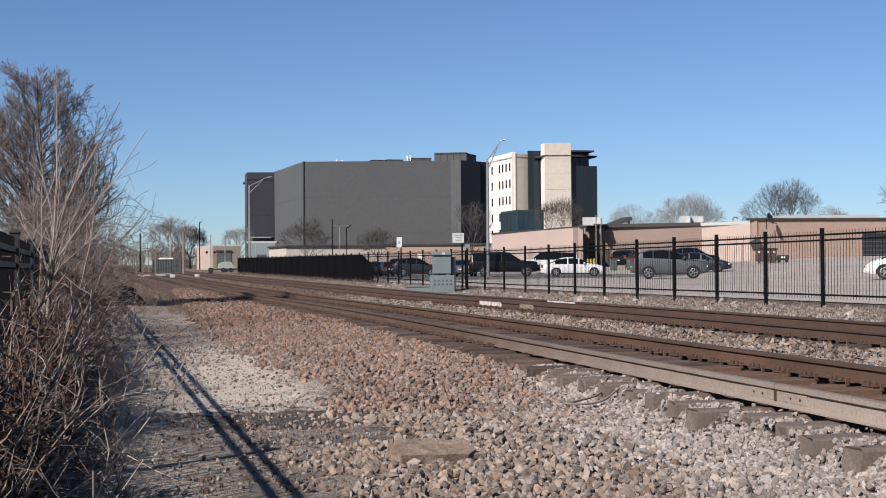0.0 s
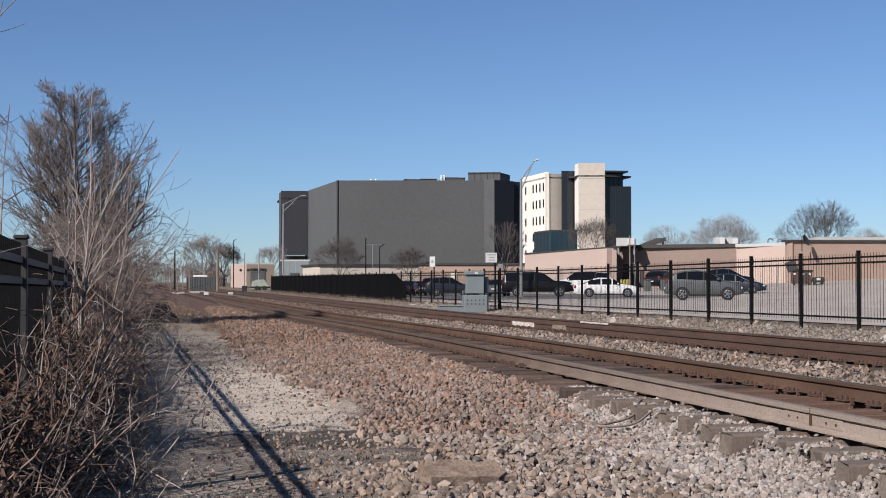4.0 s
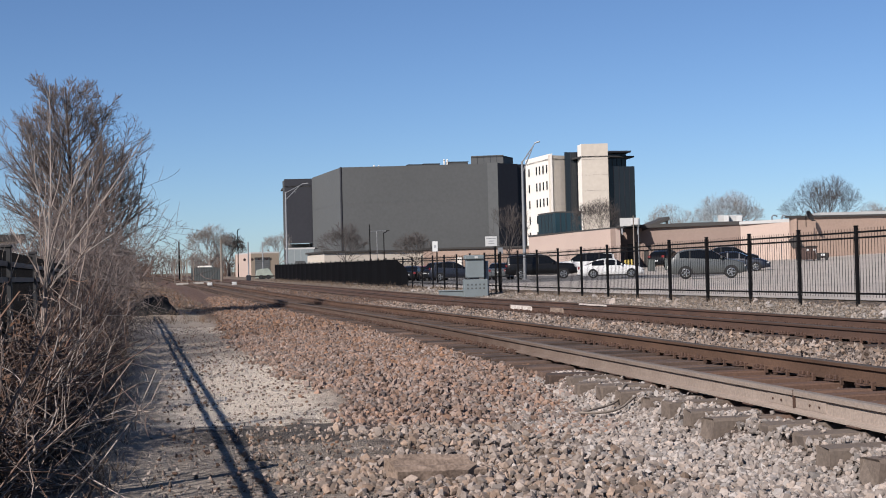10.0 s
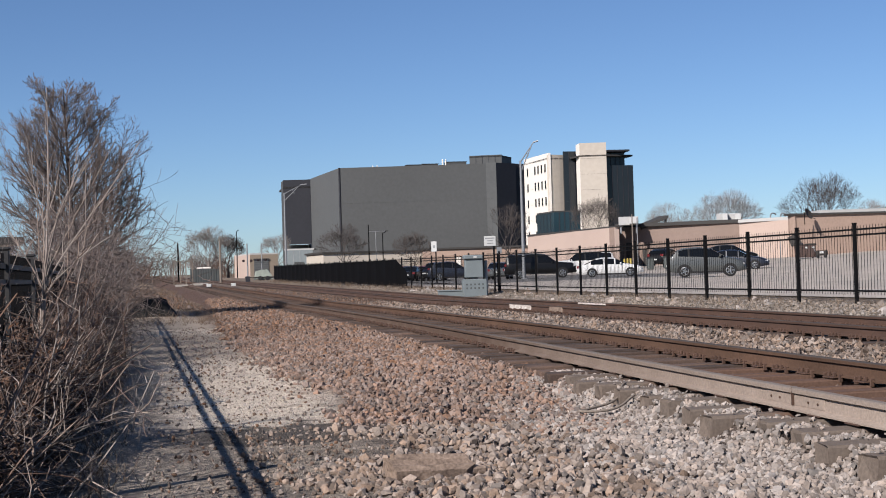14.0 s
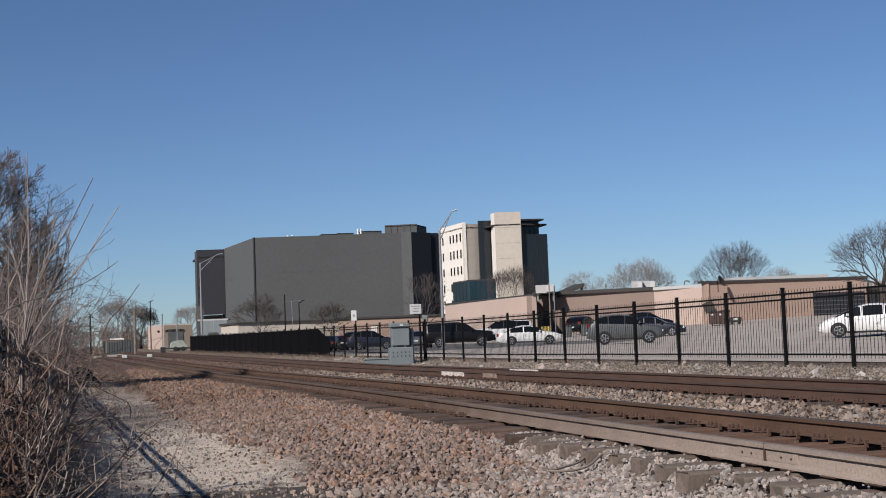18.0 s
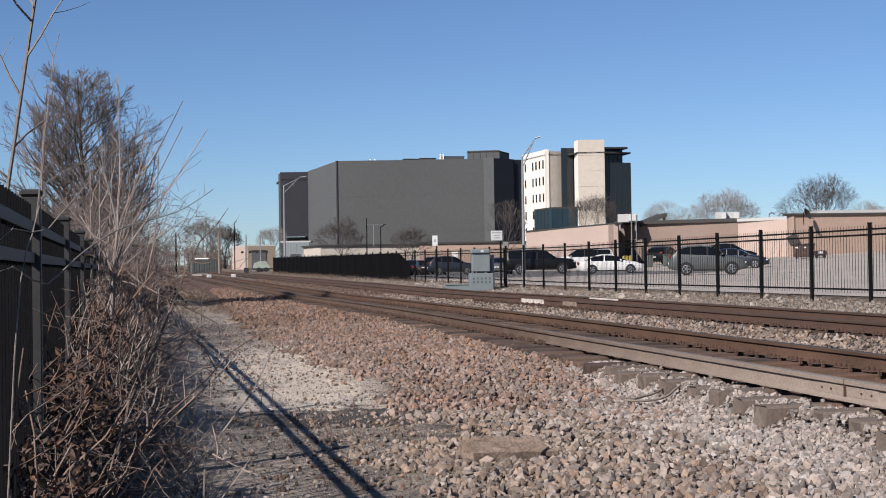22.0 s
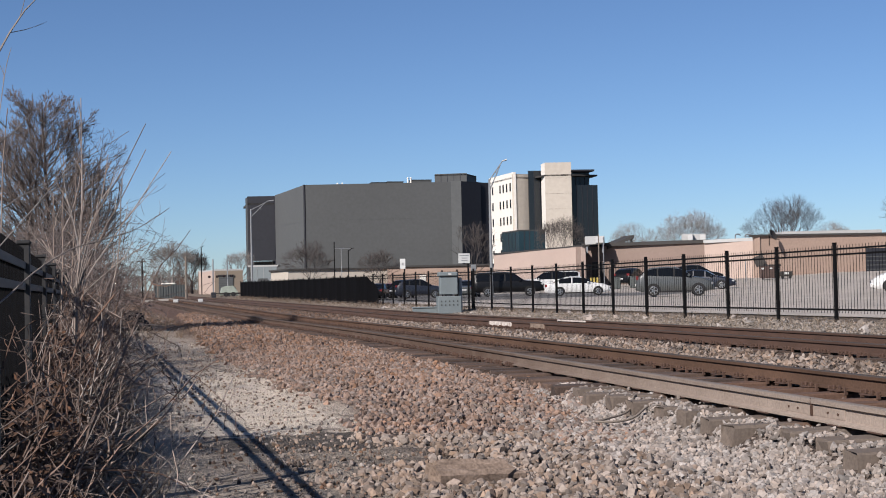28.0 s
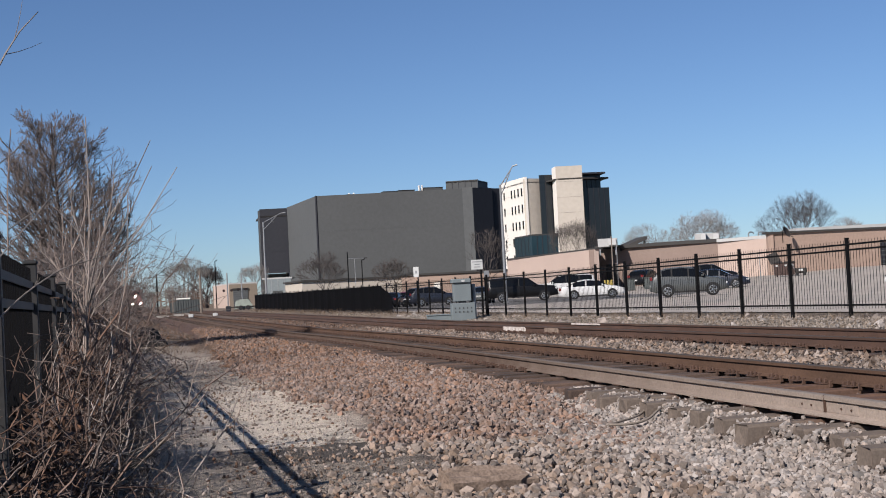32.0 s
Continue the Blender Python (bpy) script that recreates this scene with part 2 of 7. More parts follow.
M = dict(
    rust=mat("rail_rust", (0.09, 0.047, 0.031), 0.8, vary=0.45, scale=1.2, fine=60, bump=0.3, dist=0.004),
    rust_warm=mat("rail_rust_orange", (0.122, 0.072, 0.049), 0.85, vary=0.4, scale=1.0, fine=50, bump=0.3, dist=0.004, spec=0.2),
    shine=mat("rail_head", (0.08, 0.066, 0.06), 0.75, metal=0.0, spec=0.12, vary=0.3, scale=0.9, fine=80, bump=0.0),
    stone_rust=mat("stone_rusty", (0.17, 0.115, 0.088), 0.95, vary=0.3, scale=1.2, fine=60, bump=0.4, island=0.45, dist=0.006),
    weed=mat("dry_weed", (0.15, 0.108, 0.078), 0.95, vary=0.35, scale=1, fine=20, bump=0.0, island=0.4),
    hut=mat("hut_green", (0.11, 0.125, 0.12), 0.7, vary=0.15, scale=1, fine=12, bump=0.1),
    tie_rust=mat("tie_rusted", (0.092, 0.059, 0.044), 0.9, vary=0.55, scale=3, fine=70, bump=0.6, per_object=0.5, dist=0.01),
    stone_pink=mat("stone_pink", (0.27, 0.185, 0.145), 0.92, vary=0.3, scale=1.0, fine=60, bump=0.5, island=0.42, dist=0.006, tint=(0.19, 0.15, 0.13)),
    stone_grey=mat("stone_grey", (0.34, 0.285, 0.25), 0.92, vary=0.3, scale=1.2, fine=60, bump=0.5, island=0.42, dist=0.006),
    stone_pale=mat("stone_pale", (0.25, 0.215, 0.185), 0.92, vary=0.35, scale=0.8, fine=50, bump=0.5, island=0.4, dist=0.006),
    stone_mid=mat("stone_mid", (0.255, 0.20, 0.165), 0.92, vary=0.35, scale=1.0, fine=60, bump=0.5, island=0.5, dist=0.006),
    stone_dust=mat("stone_dusty", (0.345, 0.30, 0.27), 0.92, vary=0.25, scale=1.2, fine=60, bump=0.5, island=0.45, dist=0.006),
    stone_loose=mat("stone_loose", (0.32, 0.265, 0.228), 0.92, vary=0.3, scale=6, fine=60, bump=0.5, per_object=0.4, dist=0.006),
    # rusty tint, darkened to carry the shade between distant stones
    stone_orange_shaded=mat("stone_orange_shaded", (0.23, 0.152, 0.114), 0.92, vary=0.3, scale=1.0, fine=60, bump=0.5, island=0.42, dist=0.006),
    iron=mat("black_iron", (0.008, 0.008, 0.009), 0.8, spec=0.08, vary=0.3, scale=5, fine=80, bump=0.05),
    lot=mat("lot_asphalt", (0.51, 0.445, 0.385), 0.9, vary=0.22, scale=0.25, fine=9, bump=0.25, tint=(0.30, 0.275, 0.245)),
    asphalt=mat("dark_asphalt", (0.15, 0.142, 0.135), 0.9, vary=0.25, scale=0.3, fine=9, bump=0.2),
    steel=mat("galvanised", (0.34, 0.35, 0.36), 0.5, metal=0.5, vary=0.15, scale=2, fine=30, bump=0.0),
    concrete=mat("concrete", (0.42, 0.39, 0.35), 0.9, vary=0.2, scale=1.0, fine=20, bump=0.2),
    bark=mat("bark", (0.235, 0.21, 0.195), 0.95, vary=0.35, scale=2, fine=40, bump=0.4, island=0.3),
    bark_young=mat("bark_young", (0.158, 0.128, 0.117), 0.95, vary=0.35, scale=2, fine=40, bump=0.3, island=0.3),
    bark_dark=mat("bark_dark", (0.068, 0.057, 0.053), 0.95, vary=0.35, scale=2, fine=40, bump=0.4, island=0.3),
    bark_pale=mat("bark_pale", (0.30, 0.25, 0.22), 0.9, vary=0.3, scale=3, fine=40, bump=0.3, island=0.25),
    straw=mat("dead_grass", (0.36, 0.30, 0.245), 0.95, vary=0.35, scale=1, fine=20, bump=0.0, island=0.4),
    skip_brown=mat("skip_brown", (0.085, 0.05, 0.042), 0.7, vary=0.4, scale=3, fine=30, bump=0.2),
    tarp=mat("pale_green_tarpaulin", (0.30, 0.34, 0.29), 0.8, vary=0.25, scale=2, fine=20, bump=0.2),
    machine=mat("oily_machine", (0.028, 0.023, 0.02), 0.8, vary=0.4, scale=3, fine=30, bump=0.2),
    brush=mat("dry_brush", (0.148, 0.102, 0.082), 0.95, vary=0.4, scale=2, fine=30, bump=0.2, island=0.45),
    leaf=mat("dead_leaf", (0.115, 0.070, 0.050), 0.95, vary=0.4, scale=2, fine=30, bump=0.2, island=0.5),
    # on the hall these greys put sun and shade into one cladding's colour
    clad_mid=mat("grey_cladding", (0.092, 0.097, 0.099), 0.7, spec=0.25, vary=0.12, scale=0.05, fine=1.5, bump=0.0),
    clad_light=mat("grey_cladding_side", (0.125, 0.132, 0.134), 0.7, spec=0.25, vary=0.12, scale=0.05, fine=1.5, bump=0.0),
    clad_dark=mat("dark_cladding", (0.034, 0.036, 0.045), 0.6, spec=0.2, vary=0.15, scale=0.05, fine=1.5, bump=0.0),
    # on the offices: sunlit white and shaded cream put light into the wall colours
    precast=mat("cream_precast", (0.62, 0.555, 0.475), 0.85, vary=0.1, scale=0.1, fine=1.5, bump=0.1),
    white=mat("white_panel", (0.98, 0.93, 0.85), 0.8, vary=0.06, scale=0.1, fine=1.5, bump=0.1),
    glass=glass("dark_glass"),
    glass_blue=glass("blue_glass", (0.02, 0.045, 0.06), 0.1),
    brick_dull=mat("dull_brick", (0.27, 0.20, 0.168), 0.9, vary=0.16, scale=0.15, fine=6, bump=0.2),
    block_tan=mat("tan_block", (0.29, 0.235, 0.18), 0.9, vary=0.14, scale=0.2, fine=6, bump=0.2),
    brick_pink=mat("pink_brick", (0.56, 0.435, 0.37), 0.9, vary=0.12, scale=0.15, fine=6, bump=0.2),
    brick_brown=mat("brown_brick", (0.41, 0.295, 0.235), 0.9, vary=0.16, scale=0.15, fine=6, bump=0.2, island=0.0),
    roof=mat("dark_roofing", (0.045, 0.042, 0.04), 0.85, vary=0.2, scale=0.5, fine=8, bump=0.1),
    roof_pale=mat("pale_roofing", (0.50, 0.50, 0.49), 0.8, vary=0.12, scale=0.3, fine=5, bump=0.1),
    screen=mat("black_mesh_fabric", (0.005, 0.005, 0.006), 1.0, vary=0.3, scale=0.6, fine=5, bump=0.0, spec=0.05),
    cabinet=mat("cabinet_grey", (0.20, 0.235, 0.245), 0.5, vary=0.12, scale=2, fine=30, bump=0.03),
    sign=mat("sign_white", (0.62, 0.63, 0.62), 0.5, vary=0.05, scale=3, fine=30, bump=0.0),
    yellow=mat("faded_yellow", (0.55, 0.42, 0.10), 0.6, vary=0.25, scale=3, fine=30, bump=0.05),
    flaked=mat("flaked_paint", (0.95, 0.90, 0.84), 0.8, vary=0.1, scale=9, fine=30, bump=0.2, tint=(0.22, 0.13, 0.09)),
    iron_dusty_lit=mat("dusty_lit_black_iron", (0.034, 0.033, 0.033), 0.6, vary=0.35, scale=4, fine=60, bump=0.05, spec=0.4),
    tyre=mat("tyre_rubber", (0.014, 0.014, 0.015), 0.85, vary=0.2, scale=5, fine=60, bump=0.1),
    alloy=mat("alloy_wheel", (0.55, 0.56, 0.57), 0.32, metal=0.9, vary=0.1, scale=5, fine=60, bump=0.0),
    car_white=paint("paint_white", (0.78, 0.78, 0.77)),
    car_black=mat("paint_black", (0.006, 0.006, 0.007), 0.3, vary=0.06, scale=1.5, fine=300, bump=0.0, spec=0.25, coat=0.05),
    car_silver=paint("paint_silver", (0.085, 0.092, 0.092)),
    car_blue=paint("paint_blue", (0.012, 0.016, 0.03)),
    car_red=paint("paint_red", (0.22, 0.012, 0.014)),
    car_glass=glass("car_glass", (0.006, 0.007, 0.008), 0.1),
    lamp_red=paint("lamp_red", (0.22, 0.012, 0.012)),
    lens_off=paint("lens_unlit", (0.03, 0.006, 0.006)),
    lamp_clear=paint("lamp_clear", (0.6, 0.6, 0.6)),
    wood=mat("weathered_wood", (0.24, 0.20, 0.165), 0.9, vary=0.4, scale=1.2, fine=30, bump=0.4),
    plank=mat("rotten_plank", (0.30, 0.225, 0.175), 0.92, vary=0.45, tint=(0.12, 0.084, 0.063), scale=14, fine=60, bump=0.6, dist=0.01),
    loco=paint("loco_red", (0.16, 0.022, 0.02), 0.5, 0.2),
    soil=mat("black_soil", (0.007, 0.0065, 0.006), 0.97, vary=0.4, scale=4, fine=40, bump=0.6),
)


def blend_material(name, first, second, coord, axis, lo, hi):
    """One material fading into another along an axis of the given coordinates, edges broken by noise."""
    m = bpy.data.materials.new(name)
    m.use_nodes = True
    n, l = m.node_tree.nodes, m.node_tree.links
    b = n["Principled BSDF"]
    b.inputs["Roughness"].default_value = 0.88
    b.inputs["Specular IOR Level"].default_value = 0.3
    tc, geo = n.new("ShaderNodeTexCoord"), n.new("ShaderNodeNewGeometry")
    sep = n.new("ShaderNodeSeparateXYZ")
    l.new(tc.outputs["Object"] if coord == "object" else geo.outputs["Position"], sep.inputs[0])
    big, fine = n.new("ShaderNodeTexNoise"), n.new("ShaderNodeTexNoise")
    for t, s in ((big, 2.5), (fine, 45.0)):
        t.inputs["Scale"].default_value = s
        t.inputs["Detail"].default_value = 6.0
        l.new(geo.outputs["Position"], t.inputs["Vector"])
    mr = n.new("ShaderNodeMapRange")
    mr.inputs["From Min"].default_value, mr.inputs["From Max"].default_value = lo, hi
    l.new(sep.outputs[axis], mr.inputs["Value"])
    jig = n.new("ShaderNodeMath")
    jig.operation = "MULTIPLY_ADD"
    jig.inputs[1].default_value = 0.5
    l.new(big.outputs["Fac"], jig.inputs[0])
    l.new(mr.outputs[0], jig.inputs[2])
    off = n.new("ShaderNodeMath")
    off.operation, off.use_clamp = "SUBTRACT", True
    off.inputs[1].default_value = 0.25
    l.new(jig.outputs[0], off.inputs[0])
    out = []
    for c in (first, second):
        x = n.new("ShaderNodeMix")
        x.data_type = "RGBA"
        x.inputs["A"].default_value = (*(v * 0.55 * BASE_SCALE for v in c), 1)
        x.inputs["B"].default_value = (*(v * 1.4 * BASE_SCALE for v in c), 1)
        l.new(fine.outputs["Fac"], x.inputs["Factor"])
        out.append(x.outputs["Result"])
    mx = n.new("ShaderNodeMix")
    mx.data_type = "RGBA"
    l.new(off.outputs[0], mx.inputs["Factor"])
    l.new(out[0], mx.inputs["A"])
    l.new(out[1], mx.inputs["B"])
    l.new(mx.outputs["Result"], b.inputs["Base Color"])
    bp = n.new("ShaderNodeBump")
    bp.inputs["Strength"].default_value, bp.inputs["Distance"].default_value = 0.5, 0.008
    l.new(fine.outputs["Fac"], bp.inputs["Height"])
    l.new(bp.outputs[0], b.inputs["Normal"])
    return m


M["dusty"] = blend_material("rail_dust", (0.42, 0.345, 0.29), (0.115, 0.073, 0.053), "world", 1, -18, -6)
M["dusty_head"] = blend_material("rail_head_dusty", (0.25, 0.21, 0.182), (0.10, 0.076, 0.064), "world", 1, -16, -4)
M["tie"] = blend_material("tie_wood", (0.185, 0.148, 0.122), (0.15, 0.088, 0.062), "object", 0, -0.92, -0.72)


def lit(name, colour, power):
    m = bpy.data.materials.new(name)
    m.use_nodes = True
    b = m.node_tree.nodes["Principled BSDF"]
    b.inputs["Base Color"].default_value = (*colour, 1)
    b.inputs["Emission Color"].default_value = (*colour, 1)
    b.inputs["Emission Strength"].default_value = power
    return m


M["headlight"] = lit("headlight_glow", (1.0, 0.93, 0.82), 40)

# ---- mesh helpers ----


def thing(name, label, category, m=None, group="", kind=""):
    ob = new(name)
    ob.empty_display_size = 0.2
    ob.matrix_world = m or Matrix()
    return tagged(ob, label, category, group, kind)


def part(name, bm, material, parent=None, label="", m=None, smooth=False):
    """Links a bmesh, or a ready mesh, as one object under a thing or part."""
    if isinstance(bm, bmesh.types.BMesh):
        me = bpy.data.meshes.new(name)
        bm.to_mesh(me)
        bm.free()
        if smooth:
            me.polygons.foreach_set("use_smooth", [True] * len(me.polygons))
    else:
        me = bm
    mats = material if isinstance(material, (list, tuple)) else [material]
    if not me.materials:
        for k in mats:
            me.materials.append(k)
    ob = new(name, me)
    ob.parent = parent
    if m is not None:
        ob.matrix_basis = m
    if label:
        ob["label"] = label
    return ob


def box(bm, x0, y0, z0, x1, y1, z1, m=None, bevel=0.0, mi=0):
    """A box between two corners, its edges broken by bevel."""
    r = bmesh.ops.create_cube(bm, size=1.0)
    vs = r["verts"]
    t = Matrix.Translation(((x0 + x1) / 2, (y0 + y1) / 2, (z0 + z1) / 2)) @ Matrix.Diagonal((abs(x1 - x0), abs(y1 - y0), abs(z1 - z0), 1))
    bmesh.ops.transform(bm, matrix=(m or Matrix()) @ t, verts=vs)
    fs = list({f for v in vs for f in v.link_faces})
    for f in fs:
        f.material_index = mi
    if bevel:
        es = list({e for v in vs for e in v.link_edges})
        bmesh.ops.bevel(bm, geom=es, offset=bevel, segments=1, affect="EDGES", profile=0.5)
    return bm


def boxed(*a, **k):
    return box(bmesh.new(), *a, **k)


def rod(bm, a, b, r0, r1=None, seg=8):
    """A tapered rod from a to b."""
    a, b = Vector(a), Vector(b)
    d = b - a
    r = bmesh.ops.create_cone(bm, cap_ends=True, segments=seg, radius1=r0, radius2=r0 if r1 is None else r1, depth=d.length)
    q = d.to_track_quat("Z", "Y").to_matrix().to_4x4()
    bmesh.ops.transform(bm, matrix=Matrix.Translation((a + b) / 2) @ q, verts=r["verts"])
    return bm


def prism(bm, corners, z0, z1, mi=0):
    """An upright prism over a plan polygon."""
    lo = [bm.verts.new((c[0], c[1], z0)) for c in corners]
    hi = [bm.verts.new((c[0], c[1], z1)) for c in corners]
    n = len(corners)
    fs = [bm.faces.new((lo[i], lo[(i + 1) % n], hi[(i + 1) % n], hi[i])) for i in range(n)]
    fs += [bm.faces.new(hi), bm.faces.new(lo[::-1])]
    for f in fs:
        f.material_index = mi
    bmesh.ops.recalc_face_normals(bm, faces=fs)
    return bm


def mesh_of(name, verts, faces, material, smooth=False):
    me = bpy.data.meshes.new(name)
    me.from_pydata(verts, [], faces)
    me.materials.append(material)
    if smooth:
        me.polygons.foreach_set("use_smooth", [True] * len(me.polygons))
    me.update()
    return me


def wall_between(bm, a, b, z0, z1, thick=0.3, mi=0):
    """An upright slab from plan point a to b, its thickness behind the line (to the left going from a to b)."""
    a, b = Vector((a[0], a[1], 0)), Vector((b[0], b[1], 0))
    d = (b - a).normalized()
    n = Vector((-d.y, d.x, 0)) * thick
    return prism(bm, [a, b, b + n, a + n], z0, z1, mi)

# ---- the ground: one sheet out to the horizon ----


def ground_material():
    """Path, ballast, weeds and turf by the distance across the railway."""
    m = bpy.data.materials.new("ground_cover")
    m.use_nodes = True
    nt = m.node_tree
    n, l = nt.nodes, nt.links
    b = n["Principled BSDF"]
    b.inputs["Roughness"].default_value = 0.95
    b.inputs["Specular IOR Level"].default_value = 0.2
    geo = n.new("ShaderNodeNewGeometry")
    across = n.new("ShaderNodeAttribute")
    across.attribute_name = "across"
    along = n.new("ShaderNodeAttribute")
    along.attribute_name = "along"

    aside = n.new("ShaderNodeAttribute")
    aside.attribute_name = "aside"

    def tex(scale, detail=5.0, rough=0.55):
        t = n.new("ShaderNodeTexNoise")
        t.inputs["Scale"].default_value = scale
        t.inputs["Detail"].default_value = detail
        t.inputs["Roughness"].default_value = rough
        l.new(geo.outputs["Position"], t.inputs["Vector"])
        return t.outputs["Fac"]

    def rng(v, a, bb, c=0.0, d=1.0):
        r = n.new("ShaderNodeMapRange")
        for k, x in zip(("From Min", "From Max", "To Min", "To Max"), (a, bb, c, d)):
            r.inputs[k].default_value = x
        l.new(v, r.inputs["Value"])
        return r.outputs[0]

    def math2(op, a, c):
        x = n.new("ShaderNodeMath")
        x.operation = op
        for i, v in enumerate((a, c)):
            if isinstance(v, (int, float)):
                x.inputs[i].default_value = v
            else:
                l.new(v, x.inputs[i])
        return x.outputs[0]

    def mixc(fac, a, c):
        x = n.new("ShaderNodeMix")
        x.data_type = "RGBA"
        l.new(fac, x.inputs["Factor"])
        for k, v in (("A", a), ("B", c)):
            if isinstance(v, tuple):
                x.inputs[k].default_value = (*(c_ * BASE_SCALE for c_ in v), 1)
            else:
                l.new(v, x.inputs[k])
        return x.outputs["Result"]

    broad, mid, fine = tex(0.5), tex(3.0), tex(28.0, 8.0, 0.65)
    u = math2("ADD", across.outputs["Fac"], rng(mid, 0.25, 0.75, -0.35, 0.35))
    y = math2("ADD", along.outputs["Fac"], rng(broad, 0.3, 0.7, -2.0, 2.0))
    us_ = math2("ADD", aside.outputs["Fac"], rng(mid, 0.25, 0.75, -0.35, 0.35))
    path = mixc(rng(fine, 0.3, 0.7), (0.29, 0.245, 0.20), (0.62, 0.53, 0.44))
    # pale silt washed over the path, in patches
    silt = mixc(rng(fine, 0.3, 0.7), (0.62, 0.535, 0.44), (0.99, 0.865, 0.725))
    m1 = math2("MULTIPLY", rng(us_, -4.2, -3.8), rng(u, -2.5, -1.9, 1.0, 0.0))
    y2 = math2("ADD", along.outputs["Fac"], rng(mid, 0.25, 0.75, -0.5, 0.5))
    m2 = math2("MAXIMUM", math2("MULTIPLY", rng(y2, -13.65, -13.35), rng(y, -6.0, -3.0, 1.0, 0.0)), math2("MULTIPLY", rng(y2, 5.0, 6.0), rng(y2, 8.5, 9.5, 0.7, 0.0)))
    sm = math2("MULTIPLY", math2("MULTIPLY", m1, m2), rng(mid, 0.3, 0.42))
    col = mixc(sm, path, silt)
    # dark coal-like grit on the near end of the path
    dk = math2("MULTIPLY", rng(us_, -4.1, -3.7), rng(y2, -13.7, -13.4, 1.0, 0.0))
    dk = math2("MULTIPLY", dk, rng(u, -2.4, -1.6, 1.0, 0.0))
    col = mixc(math2("MULTIPLY", dk, math2("MAXIMUM", rng(mid, 0.35, 0.65, 0.1, 0.6), rng(y2, -15.0, -14.6, 0.0, 0.9))), col, (0.085, 0.075, 0.068))
    # ballast, its ground darkened for the shade in the gaps between stones
    bal = mixc(rng(fine, 0.35, 0.65), (0.05, 0.038, 0.032), (0.22, 0.17, 0.142))
    bal = mixc(rng(y, 16.0, 34.0), bal, mixc(rng(fine, 0.35, 0.65), (0.09, 0.069, 0.056), (0.27, 0.205, 0.167)))
    red = mixc(rng(fine, 0.35, 0.65), (0.06, 0.036, 0.028), (0.25, 0.16, 0.122))
    bal = mixc(math2("MULTIPLY", rng(y, -15.0, -11.0), rng(u, -0.8, -0.4, 1.0, 0.0)), bal, red)
    edge = rng(y, -16.0, 14.0, -2.75, -3.1)
    col = mixc(rng(math2("SUBTRACT", u, edge), -0.25, 0.35), col, bal)
    # between the rails: rusty fines
    rail_bed = math2("MULTIPLY", rng(across.outputs["Fac"], -0.5, -0.2), rng(across.outputs["Fac"], 1.7, 2.0, 1.0, 0.0))
    col = mixc(math2("MULTIPLY", rail_bed, 0.7), col, (0.06, 0.04, 0.031))
    # stony verge and dead turf by the lot
    verge = mixc(rng(fine, 0.3, 0.7), (0.13, 0.098, 0.073), (0.31, 0.25, 0.195))
    col = mixc(rng(u, 6.6, 7.2), col, verge)
    # leaf litter and dry grass along the fence
    litter = mixc(rng(fine, 0.3, 0.7), (0.05, 0.036, 0.027), (0.17, 0.115, 0.085))
    col = mixc(rng(us_, -4.5, -4.9), col, litter)
    turf = mixc(rng(tex(0.08), 0.35, 0.65), (0.14, 0.115, 0.075), (0.21, 0.18, 0.13))
    col = mixc(rng(across.outputs["Fac"], 12, 30), col, turf)
    col = mixc(rng(across.outputs["Fac"], -7, -12), col, turf)
    # far along the line everything is brown weeds
    far = math2("MULTIPLY", rng(y, 14, 30), rng(u, -2.6, -3.1))
    col = mixc(far, col, mixc(rng(mid, 0.35, 0.65), (0.12, 0.086, 0.062), (0.34, 0.25, 0.18)))
    l.new(col, b.inputs["Base Color"])
    bp = n.new("ShaderNodeBump")
    bp.inputs["Strength"].default_value = 1.0
    bp.inputs["Distance"].default_value = 0.05
    l.new(math2("ADD", fine, math2("MULTIPLY", mid, 0.6)), bp.inputs["Height"])
    l.new(bp.outputs[0], b.inputs["Normal"])
    return m


def steps(*spans):
    """Rising values: (start, stop, step) spans joined."""
    out = []
    for a, b, d in spans:
        k = a
        while k < b - 1e-6:
            out.append(k)
            k += d
    return out + [spans[-1][1]]


us = steps((-2500, -400, 700), (-400, -60, 60), (-60, -12, 8), (-12, -6, 1), (-6, -3.4, 0.13), (-3.4, 0, 0.1), (0, 9.6, 0.2), (9.6, 14, 0.8), (14, 60, 8), (60, 400, 60), (400, 2500, 700))
ys = steps((-2500, -300, 550), (-300, -60, 60), (-60, -28, 6), (-28, -20, 0.8), (-20, 2, 0.11), (2, 24, 0.35), (24, 70, 1.5), (70, 200, 10), (200, 600, 30), (600, 4000, 400))
gv, gf, ga, gl, gs = [], [], [], [], []
for y in ys:
    for u in us:
        x = u + bend(min(y, 1600))
        z = ground_z(x, min(y, 1600))
        if -6 < u < 9 and -21 < y < 30:
            k = 0.014 if u < -2.9 else 0.035
            z += k * noise.noise((x * 2.3, y * 2.3, 0.0)) + 0.5 * k * noise.noise((x * 9, y * 9, 4.0))
        gv.append((x, y, z))
        ga.append(u)
        gl.append(y)
        gs.append(x - side(max(-25, min(y, 60))))
w_ = len(us)
for j in range(len(ys) - 1):
    for i in range(w_ - 1):
        a = j * w_ + i
        gf.append((a, a + 1, a + w_ + 1, a + w_))
gme = mesh_of("ground", gv, gf, ground_material(), True)
gme.attributes.new("across", "FLOAT", "POINT").data.foreach_set("value", ga)
